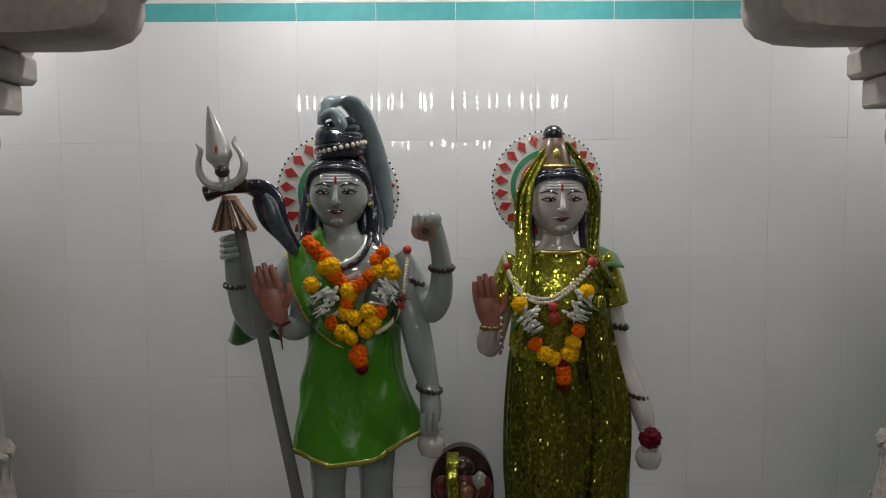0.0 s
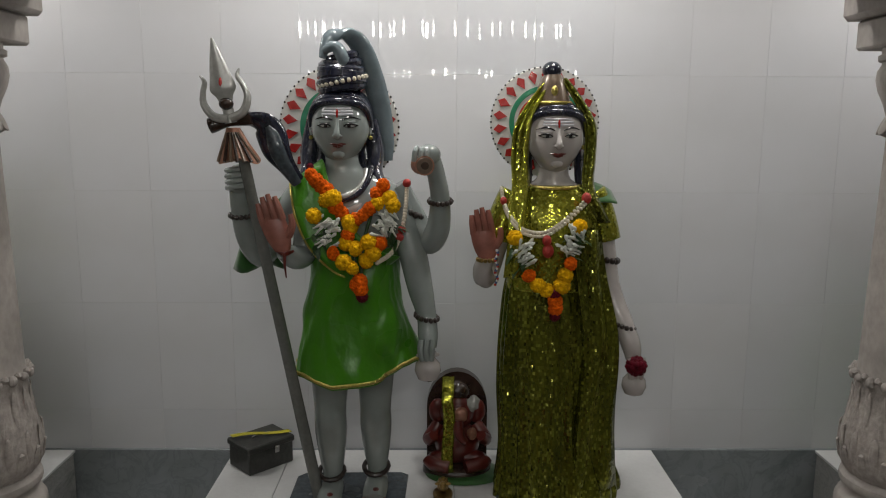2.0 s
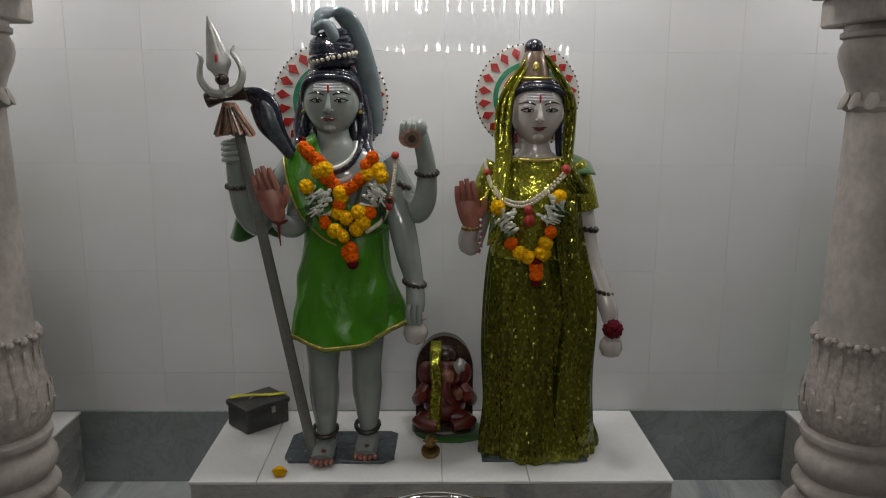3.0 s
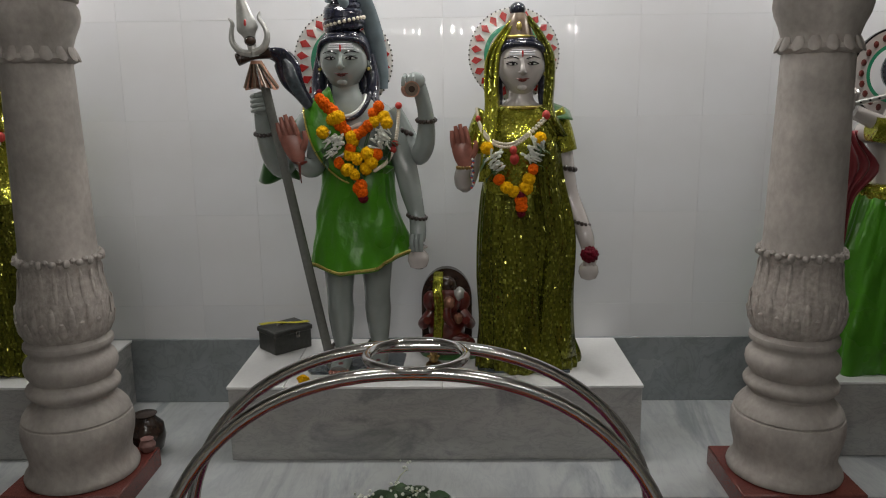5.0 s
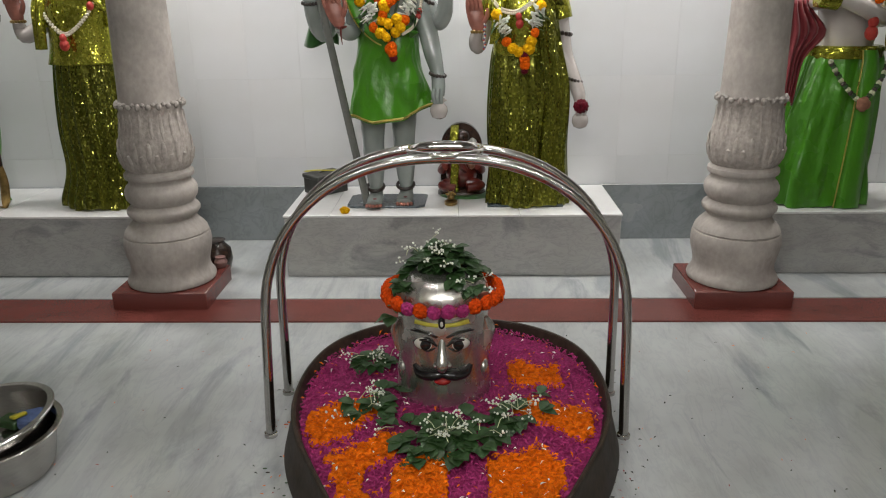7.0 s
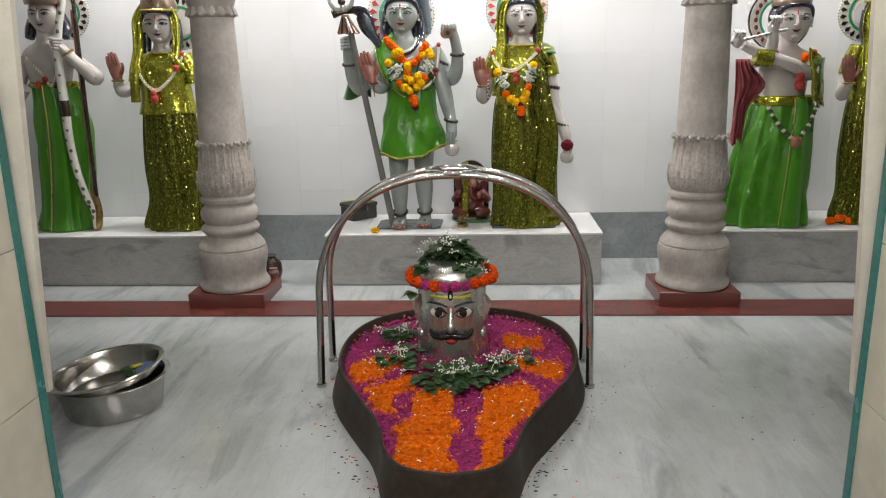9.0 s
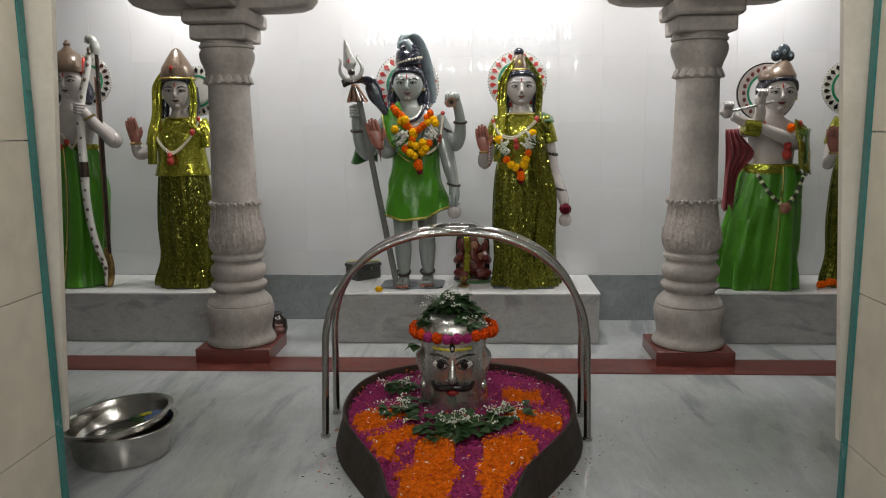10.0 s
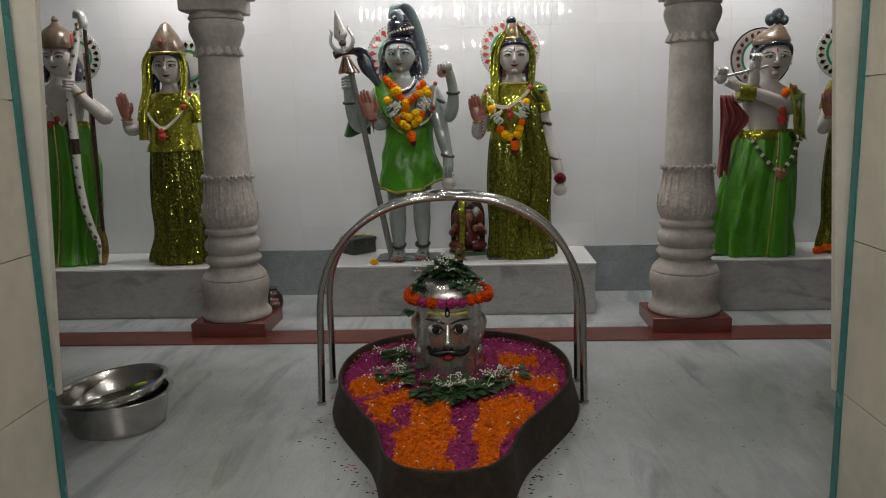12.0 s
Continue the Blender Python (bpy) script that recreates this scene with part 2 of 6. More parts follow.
DARK_BROWN = plain("dark_brown_glaze", (0.035, 0.02, 0.014), 0.22, grain=25, amount=0.35, coat=0.3)
PLASTIC_BLUE = plain("blue_packet", (0.09, 0.13, 0.26), 0.25)
LAMP_GLOW = glow("lamp_diffuser", (1.0, 0.98, 0.95), 60)
STRING_GLOW = glow("small_lamp_glow", (1.0, 0.97, 0.92), 250)


# ---- mesh helpers ----
class Geo:
    """Collects vertices, faces and the slot of each face."""

    def __init__(self, *mats):
        self.v, self.f, self.s, self.mats = [], [], [], list(mats)

    def slot(self, mat):
        if mat is None:
            return 0
        if mat not in self.mats:
            self.mats.append(mat)
        return self.mats.index(mat)

    def add(self, verts, faces, mat=None):
        k, s = len(self.v), self.slot(mat)
        self.v += [tuple(p) for p in verts]
        self.f += [tuple(i + k for i in f) for f in faces]
        self.s += [s] * len(faces)
        return self

    def rings(self, rings, mat=None, caps=True, closed=True):
        n = len(rings[0])
        verts = [p for r in rings for p in r]
        faces = []
        for j in range(len(rings) - 1):
            for i in range(n if closed else n - 1):
                a, b = j * n + i, j * n + (i + 1) % n
                faces.append((a, b, b + n, a + n))
        if caps and closed:
            faces.append(tuple(reversed(range(n))))
            faces.append(tuple(range((len(rings) - 1) * n, len(rings) * n)))
        return self.add(verts, faces, mat)

    def lathe(self, centre, profile, mat=None, seg=32, lobes=0, depth=0.0, m=None):
        rings = []
        for r, z in profile:
            rings.append([Vector((r * (1 + depth * math.cos(lobes * a)) * math.cos(a), r * (1 + depth * math.cos(lobes * a)) * math.sin(a), z))
                          for a in (2 * math.pi * i / seg for i in range(seg))])
        m = Matrix.Translation(centre) @ (m or Matrix())
        return self.rings([[m @ p for p in r] for r in rings], mat)

    def ball(self, centre, radius, mat=None, seg=18, n=10, m=None, rough=0.0):
        r = (radius,) * 3 if isinstance(radius, (int, float)) else radius
        m = Matrix.Translation(centre) @ (m or Matrix())
        rings = []
        for j in range(n + 1):
            b = math.pi * (j / n - 0.5) * 0.985
            ring = []
            for i in range(seg):
                a = 2 * math.pi * i / seg
                k = 1 + rough * (random.random() - 0.5)
                ring.append(m @ Vector((r[0] * k * math.cos(b) * math.cos(a), r[1] * k * math.cos(b) * math.sin(a), r[2] * k * math.sin(b))))
            rings.append(ring)
        return self.rings(rings, mat)

    def tube(self, points, radius, mat=None, seg=10, n=0, flat=1.0, across=None, caps=True, loop=False):
        """A tube through points; radius one number or one a point; flat squashes it along its second axis."""
        pts = [Vector(p) for p in points]
        rad = [radius] * len(pts) if isinstance(radius, (int, float)) else list(radius)
        if n:
            pts, rad = smooth(pts, n), [q[0] for q in smooth([Vector((r, 0, 0)) for r in rad], n)]
        rings, u = [], None
        for i, p in enumerate(pts):
            t = (pts[(i + 1) % len(pts)] - pts[i - 1]) if loop else (pts[min(i + 1, len(pts) - 1)] - pts[max(i - 1, 0)])
            t.normalize()
            if across is not None:
                u = Vector(across)
            elif u is None:
                u = t.orthogonal()
            u = (u - t * u.dot(t)).normalized()
            w = t.cross(u)
            rings.append([p + (u * math.cos(a) + w * math.sin(a) * flat) * rad[i] for a in (2 * math.pi * k / seg for k in range(seg))])
        if loop:
            rings.append(rings[0])
        return self.rings(rings, mat, caps and not loop)

    def body(self, stations, mat=None, seg=28, n=4, folds=0, depth=0.0, phase=0.0, power=2.0, caps=True):
        """Level ovals stacked along a body: stations of x, y, z, half width, half depth. Folds grow towards the last station."""
        st = [list(s) for s in stations]
        a3 = smooth([Vector(s[:3]) for s in st], n)
        b3 = smooth([Vector((s[3], s[4], 0)) for s in st], n)
        rings = []
        for j, (p, q) in enumerate(zip(a3, b3)):
            k = j / (len(a3) - 1)
            ring = []
            for i in range(seg):
                a = 2 * math.pi * i / seg
                fold = 1 + depth * k * (math.sin(folds * a + phase) + 0.5 * math.sin((folds * 2 - 3) * a + 2 * phase + 2 * k)) if folds else 1
                ca, sa = math.cos(a), math.sin(a)
                e = 2 / power
                ring.append(p + Vector((q[0] * fold * math.copysign(abs(ca) ** e, ca), q[1] * fold * math.copysign(abs(sa) ** e, sa), 0)))
            rings.append(ring)
        return self.rings(rings, mat, caps)

    def box(self, centre, size, mat=None, edge=0.004, m=None):
        h = [s / 2 for s in size]
        e = min(edge, *[x * 0.45 for x in h])
        m = Matrix.Translation(centre) @ (m or Matrix())
        bm = bmesh.new()
        for sx in (-1, 1):
            for sy in (-1, 1):
                for sz in (-1, 1):
                    for cut in ((0, e, e), (e, 0, e), (e, e, 0)):
                        bm.verts.new(m @ Vector((sx * (h[0] - cut[0]), sy * (h[1] - cut[1]), sz * (h[2] - cut[2]))))
        bmesh.ops.convex_hull(bm, input=bm.verts)
        bmesh.ops.dissolve_limit(bm, angle_limit=0.01, verts=bm.verts, edges=bm.edges)
        bm.verts.index_update()
        self.add([v.co for v in bm.verts], [[v.index for v in f.verts] for f in bm.faces], mat)
        bm.free()
        return self

    def sheet(self, grid, thick, mat=None):
        """A cloth from rows of points, with thickness."""
        rows = [[Vector(p) for p in r] for r in grid]
        n, k = len(rows[0]), len(rows)
        norm = []
        for j in range(k):
            for i in range(n):
                du = rows[j][min(i + 1, n - 1)] - rows[j][max(i - 1, 0)]
                dv = rows[min(j + 1, k - 1)][i] - rows[max(j - 1, 0)][i]
                c = du.cross(dv)
                norm.append(c.normalized() if c.length > 1e-9 else Vector((0, -1, 0)))
        flat = [p for r in rows for p in r]
        verts = [p + q * thick / 2 for p, q in zip(flat, norm)] + [p - q * thick / 2 for p, q in zip(flat, norm)]
        o, faces = n * k, []
        for j in range(k - 1):
            for i in range(n - 1):
                a = j * n + i
                faces += [(a, a + 1, a + n + 1, a + n), (o + a + n, o + a + n + 1, o + a + 1, o + a)]
        rim = [i for i in range(n)] + [j * n + n - 1 for j in range(1, k)] + [(k - 1) * n + i for i in range(n - 2, -1, -1)] + [j * n for j in range(k - 2, 0, -1)]
        for a, b in zip(rim, rim[1:] + rim[:1]):
            faces.append((b, a, o + a, o + b))
        return self.add(verts, faces, mat)

    def mesh(self, name, sharp=38):
        me = bpy.data.meshes.new(name)
        me.from_pydata(self.v, [], self.f)
        for m in self.mats:
            me.materials.append(m)
        me.polygons.foreach_set("material_index", self.s)
        bm = bmesh.new()
        bm.from_mesh(me)
        bmesh.ops.recalc_face_normals(bm, faces=bm.faces)
        bm.to_mesh(me)
        bm.free()
        me.shade_smooth()
        if sharp:
            me.set_sharp_from_angle(angle=radians(sharp))
        return me


def smooth(pts, n):
    """A Catmull-Rom line through points, n steps a span."""
    out = []
    for i in range(len(pts) - 1):
        a, b, c, d = pts[max(i - 1, 0)], pts[i], pts[i + 1], pts[min(i + 2, len(pts) - 1)]
        for k in range(n):
            t = k / n
            out.append(0.5 * ((2 * b) + (c - a) * t + (2 * a - 5 * b + 4 * c - d) * t * t + (3 * b - a - 3 * c + d) * t ** 3))
    return out + [pts[-1].copy()]


def thing(name, place, label, category, group="", kind=""):
    ob = new(name)
    ob.empty_display_size = 0.1
    ob.location = place
    return tagged(ob, label, category, group, kind)


def under(ob, parent):
    """Hangs ob, built in the world's metres, under its thing or part."""
    shift = parent.location if parent.parent is None else Vector((0, 0, 0))
    ob.parent = parent
    ob.matrix_parent_inverse = Matrix.Translation(-shift)
    return ob


def part(name, geo, parent=None, label="", sharp=38):
    ob = new(name, geo.mesh(name, sharp))
    if parent:
        under(ob, parent)
    return tagged(ob, label)


def solid(name, geo, label, category, group="", kind="", sharp=38):
    return tagged(new(name, geo.mesh(name, sharp)), label, category, group, kind)


# ---- structure ----
ROOM = 3.3
STEP = 0.012

g = Geo(FLOOR).box((0, -4.85, -0.1), (9.0, 10.3, 0.2), edge=0.001)
solid("floor", g, "polished white marble floor with grey veins", "floor", kind="structure")
g = Geo(FLOOR).box((0, -0.46, STEP / 2 - 0.005), (2 * ROOM, 0.98, STEP + 0.01), edge=0.002)
solid("floor_raised", g, "slightly raised white marble shrine floor behind a red band", "floor", kind="structure")
g = Geo(RED_STONE).box((0, -1.0815, 0.002), (2 * ROOM, 0.263, 0.012), edge=0.002)
solid("trim_red_band", g, "polished red granite band along the shrine step", "floor band", kind="structure")

g = Geo(PLASTER).box((0, 0.13, 1.5), (2 * ROOM + 0.4, 0.2, 3.2))
wall_back = solid("wall_back", g, "wall clad in glossy off-white ceramic tiles", "wall", kind="structure")
g = Geo(GROUT).box((0, 0.0075, 1.65), (2 * ROOM, 0.028, 2.56), edge=0.001)
part("tile_bed", g, wall_back, "pale grey tile grout")
for sx, nm in ((-1, "wall_left"), (1, "wall_right")):
    g = Geo(PLASTER).box((sx * (ROOM + 0.1), -1.8, 1.5), (0.2, 3.7, 3.2))
    solid(nm, g, "plain white plaster side wall of the shrine", "wall", kind="structure")
g = Geo(PLASTER).box((0, -1.7, CEILING + 0.06), (2 * ROOM + 0.4, 3.9, 0.12))
solid("ceiling", g, "flat white plaster ceiling of the shrine", "ceiling", kind="structure")
g = Geo(STONE).box((0, -0.877, 2.574), (2 * ROOM, 0.30, 0.568), edge=0.01)
solid("beam", g, "pale stone beam carried by the column brackets", "beam", kind="structure")
g = Geo(DADO).box((0, -0.006, (STEP + 0.346) / 2), (2 * ROOM, 0.03, 0.346 - STEP), edge=0.003)
solid("baseboard", g, "grey marble dado at the foot of the tiled wall", "dado", kind="structure")

# the doorway between thick tiled walls
DOOR_Y = -3.105


for sx, nm, JAMB in ((-1, "wall_door_left", 1.263), (1, "wall_door_right", 1.274)):
    y0, y1 = DOOR_Y, DOOR_Y - 0.62
    v = [(sx * x, y, z) for z in (0, 3.42) for y in (y0, y1) for x in (JAMB + 0.012, ROOM + 0.9)]
    g = Geo(GROUT).add(v, [(0, 1, 3, 2), (4, 6, 7, 5), (0, 4, 5, 1), (2, 3, 7, 6), (0, 2, 6, 4), (1, 5, 7, 3)])
    w = solid(nm, g, "thick door wall clad in beige glazed tiles", "wall", kind="structure")
    cuts = [0.0, 0.41, 0.89, 1.37, 1.85, 2.33, 2.81, 3.29]
    for z0, z1 in zip(cuts, cuts[1:]):
        v = []
        for z in (z0 + 0.0015, z1 - 0.0015):
            for y in (y0 - 0.004, y1 + 0.002):
                for d in (0.0, 0.016):
                    v.append((sx * (JAMB + d), y, z))
        part("tile", Geo(BEIGE_TILE).add(v, [(0, 1, 3, 2), (4, 6, 7, 5), (0, 4, 5, 1), (2, 3, 7, 6), (0, 2, 6, 4), (1, 5, 7, 3)]), w)
    v = []
    for z in (0.0, 3.0):
        for y in (DOOR_Y - 0.02, DOOR_Y + 0.014):
            for d in (-0.006, 0.03):
                v.append((sx * (JAMB + d), y, z))
    part("edge_trim", Geo(TEAL_PAINT).add(v, [(0, 1, 3, 2), (4, 6, 7, 5), (0, 4, 5, 1), (2, 3, 7, 6), (0, 2, 6, 4), (1, 5, 7, 3)]), w, "teal edge trim of the doorway")
    # a cream board behind the jamb, wider at its head
    bottom, top = 0.40, 2.9
    v = []
    for z in (bottom, top):
        k = (z - bottom) / (top - bottom)
        inner = JAMB - 0.004 - 0.145 * k
        for y in (DOOR_Y + 0.03, DOOR_Y + 0.055):
            for x in (inner, JAMB + 0.3):
                v.append((sx * x, y, z))
    g = Geo(CREAM).add(v, [(0, 1, 3, 2), (4, 6, 7, 5), (0, 4, 5, 1), (2, 3, 7, 6), (0, 2, 6, 4), (1, 5, 7, 3)])
    solid("door_board", g, "cream painted board fixed behind the door jamb", "board", "door boards")
g = Geo(PLASTER).box((0, DOOR_Y - 0.31, 3.13), (2.53, 0.616, 0.58))
solid("wall_over_door", g, "plain white wall above the doorway", "wall", kind="structure")
g = Geo(PLASTER)
g.box((0, -9.95, 1.7), (9.0, 0.2, 3.6))
solid("wall_hall_rear", g, "plain white rear wall of the hall", "wall", kind="structure")
for sx in (-1, 1):
    g = Geo(PLASTER).box((sx * 4.3, -6.85, 1.7), (0.2, 6.5, 3.6))
    solid("wall_hall_left" if sx < 0 else "wall_hall_right", g, "plain white side wall of the hall", "wall", kind="structure")
g = Geo(PLASTER).box((0, -6.5, 3.48), (9.0, 7.1, 0.12))
solid("ceiling_hall", g, "flat white plaster ceiling of the hall", "ceiling", kind="structure")

# ---- lamps ----
def ceiling_lamp(x, y, z, w, d, label):
    t = thing("ceiling_lamp", (x, y, z), label, "ceiling lamp", "ceiling lamps")
    part("frame", Geo(WHITE_PAINT).box((x, y, z - 0.03), (w + 0.04, d + 0.04, 0.06), edge=0.006), t)
    part("diffuser", Geo(LAMP_GLOW).box((x, y, z - 0.063), (w, d, 0.008), edge=0.002), t, "bright white diffuser")


for sx in (-1, 1):
    ceiling_lamp(0.03 + 0.60 * sx, -2.2, CEILING, 0.17, 0.17, "small square white ceiling lamp, switched on")
    ceiling_lamp(0.45 * sx, -0.50, CEILING, 0.24, 0.12, "narrow white ceiling lamp over the statues, switched on")
    ceiling_lamp(1.9 * sx, -0.50, CEILING, 0.24, 0.12, "narrow white ceiling lamp over the statues, switched on")
# housing for the added hall fill, never in view
ceiling_lamp(0, -5.3, 3.40, 0.5, 0.2, "unseen flat white fill lamp added in the hall, switched on")

t = thing("string_lights", (0, -5.05, 2.75), "string of small white hanging lamps across the hall", "string lights")
part("wire", Geo(BLACK_PAINT).tube([(-2.3, -5.05, 3.40), (-2.2, -5.05, 2.79), (0, -5.05, 2.74), (2.2, -5.05, 2.79), (2.3, -5.05, 3.40)], 0.006, n=6), t)
lamp_mesh = Geo(STRING_GLOW).lathe((0, 0, 0), [(0.004, -0.085), (0.0045, -0.07), (0.0045, 0.06), (0.004, 0.085)], seg=8).mesh("lamp")
rng = random.Random(4)
for i in range(46):
    x = -1.75 + 3.5 * (i + rng.uniform(-0.45, 0.45)) / 45
    for z, k in ((2.64, 0.85), (2.20, 0.45)):
        if rng.random() < 0.66 and abs(x + 0.1) < 1.5 + 0.3 * (k < 0.5):
            ob = under(new("lamp", lamp_mesh), t)
            big = 2.4 if i % 17 == 4 and k > 0.5 else 1.0
            ob.location, ob.scale = (x, -5.05, z + rng.uniform(-0.015, 0.015)), (big * rng.uniform(0.5, 1.1), 1, k * rng.uniform(0.8, 1.1))

# ---- pedestals ----
def pedestal(x0, x1, y0, label, joints):
    t = thing("pedestal", ((x0 + x1) / 2, (y0 - 0.025) / 2, STEP), label, "pedestal", "statue pedestals")
    part("body", Geo(PEDESTAL).box(((x0 + x1) / 2, (y0 - 0.025) / 2, (STEP + 0.333) / 2), (x1 - x0 - 0.012, -y0 - 0.031, 0.333 - STEP), edge=0.003), t, "grey-veined white marble body")
    cuts = [x0, *joints, x1]
    for a, b in zip(cuts, cuts[1:]):
        part("top_tile", Geo(WHITE_TOP).box(((a + b) / 2, (y0 - 0.022) / 2, 0.339), (b - a - 0.002, -y0 - 0.022, 0.012), edge=0.002), t, "glossy white top tile")
    return t


pedestal(-0.862, 0.882, -0.647, "long marble pedestal with a white tiled top", (-0.62, 0.045, 0.36))
pedestal(-ROOM + 0.02, -1.52, -0.64, "long marble pedestal with a white tiled top", (-2.4,))
pedestal(1.57, ROOM - 0.02, -0.62, "long marble pedestal with a white tiled top", (2.5,))

# ---- columns ----
def column(cx, cy):
    t = thing("column", (cx, cy, 0), "carved pale sandstone column on a red granite plinth", "column", "shrine columns")
    part("plinth", Geo(RED_STONE).box((cx, cy, 0.047), (0.455, 0.40, 0.09), edge=0.005), t, "polished red granite plinth")
    foot = [(0.196, 0.092), (0.208, 0.097), (0.211, 0.108), (0.207, 0.122), (0.195, 0.138), (0.187, 0.16), (0.187, 0.185), (0.193, 0.215), (0.202, 0.25), (0.206, 0.285), (0.204, 0.315), (0.199, 0.333), (0.190, 0.338), (0.196, 0.343), (0.192, 0.356), (0.176, 0.378), (0.154, 0.400), (0.142, 0.412)]
    part("base", Geo(STONE).lathe((cx, cy, 0), foot, seg=56), t)
    ringp = [(0.142, 0.412), (0.143, 0.422), (0.158, 0.432), (0.168, 0.445), (0.170, 0.458), (0.164, 0.470), (0.148, 0.480), (0.144, 0.490), (0.151, 0.500), (0.163, 0.518), (0.168, 0.540), (0.166, 0.560), (0.157, 0.577), (0.145, 0.588), (0.142, 0.597), (0.144, 0.612), (0.156, 0.616), (0.160, 0.626), (0.158, 0.640), (0.148, 0.648), (0.144, 0.656)]
    part("ring_moulding", Geo(STONE).lathe((cx, cy, 0), ringp, seg=56), t)
    vase = [(0.144, 0.656), (0.156, 0.672), (0.164, 0.70), (0.167, 0.735), (0.164, 0.775), (0.155, 0.82), (0.146, 0.865), (0.140, 0.905), (0.139, 0.932), (0.145, 0.945), (0.142, 0.965)]
    g = Geo(CARVED)
    g.lathe((cx, cy, 0), vase, seg=96, lobes=24, depth=0.010)

    def vase_r(z):
        for (ra, za), (rb, zb) in zip(vase, vase[1:]):
            if za <= z <= zb:
                return ra + (rb - ra) * (z - za) / (zb - za)
        return 0.145

    # two tiers of upright leaves with curled tips, and hanging tongues above them
    for row, (z0, z1, k, w) in enumerate(((0.668, 0.745, 16, 0.022), (0.70, 0.80, 16, 0.020), (0.80, 0.925, 20, 0.013))):
        for i in range(k):
            a = 2 * math.pi * (i + 0.5 * (row % 2)) / k
            spine = []
            for u, lift in ((0.0, -0.003), (0.35, 0.0), (0.7, 0.002), (0.92, 0.006), (1.0, 0.003)):
                z = z0 + (z1 - z0) * u
                r = vase_r(z) + lift
                spine.append((cx + r * math.cos(a), cy + r * math.sin(a), z))
            g.tube(spine, [w * 0.4, w * 0.7, w * 0.6, w * 0.42, w * 0.15], seg=6, flat=0.4, across=(-math.sin(a), math.cos(a), 0))
    part("carved_band", g, t, "carved leaf band")
    g = Geo(STONE)
    for i in range(20):
        a = 2 * math.pi * i / 20
        g.ball((cx + 0.146 * math.cos(a), cy + 0.146 * math.sin(a), 0.956), (0.0145, 0.0145, 0.013 + 0.004 * (i % 2)), seg=8, n=5)
        a += math.pi / 20
        g.tube([(cx + 0.139 * math.cos(a), cy + 0.139 * math.sin(a), 0.962), (cx + 0.149 * math.cos(a), cy + 0.149 * math.sin(a), 0.969), (cx + 0.147 * math.cos(a), cy + 0.147 * math.sin(a), 0.977)], [0.011, 0.010, 0.004], seg=6)
    part("lower_collar", g, t, "row of small carved buds")
    part("shaft", Geo(STONE).lathe((cx, cy, 0), [(0.142, 0.958), (0.136, 0.975), (0.134, 1.02), (0.127, 1.35), (0.120, 1.665)], seg=48), t)
    g = Geo(STONE)
    g.lathe((cx, cy, 0), [(0.119, 1.658), (0.130, 1.664), (0.136, 1.676), (0.129, 1.692)], seg=60, lobes=15, depth=0.03)
    for i in range(15):
        a = 2 * math.pi * i / 15
        tip = [(cx + r * math.cos(a), cy + r * math.sin(a), z) for r, z in ((0.124, 1.715), (0.130, 1.695), (0.138, 1.676), (0.146, 1.666))]
        g.tube(tip, [0.012, 0.021, 0.019, 0.005], seg=8, n=3, flat=0.4, across=(-math.sin(a), math.cos(a), 0))
    part("upper_collar", g, t, "scalloped petal collar")
    top = [(0.122, 1.69), (0.124, 1.712), (0.136, 1.752), (0.153, 1.79), (0.160, 1.82), (0.158, 1.845), (0.149, 1.862), (0.147, 1.868), (0.158, 1.873), (0.159, 1.887), (0.150, 1.892), (0.150, 1.91)]
    part("bell", Geo(STONE).lathe((cx, cy, 0), top, seg=48), t)
    g = Geo(STONE).box((cx, cy, 1.952), (0.325, 0.325, 0.086), edge=0.008)
    part("capital_block", g, t)
    part("abacus", Geo(STONE).box((cx, cy, 2.038), (0.39, 0.39, 0.084), edge=0.014), t)
    # cross-shaped bracket with rounded undersides
    prof = [(0, 2.08), (0.34, 2.08), (0.44, 2.087), (0.495, 2.106), (0.525, 2.138), (0.537, 2.18), (0.534, 2.213), (0.548, 2.228), (0.548, 2.288), (0, 2.288)]
    for turn in (0, 1, 2, 3):
        m = Matrix.Translation((cx, cy, 0)) @ Matrix.Rotation(turn * math.pi / 2, 4, "Z")
        reach = 1.0 if turn % 2 == 0 else 0.62
        rings = [[m @ Vector((x * reach, w, z)) for x, z in prof] for w in (-0.128, -0.12, 0.12, 0.128)]
        for k, s in ((0, 0.975), (3, 0.975)):
            rings[k] = [m @ Vector((x * reach * s, -0.128 if k == 0 else 0.128, 2.17 + (z - 2.17) * 0.95)) for x, z in prof]
        part("bracket_arm", Geo(STONE).rings(rings), t)
    return t


column(-1.376, -0.877)
column(1.374, -0.877)

# ---- the lingam and its basin ----
BX, BY, RIM = 0.03, -2.10, 0.165
LX, LY = 0.004, -2.035


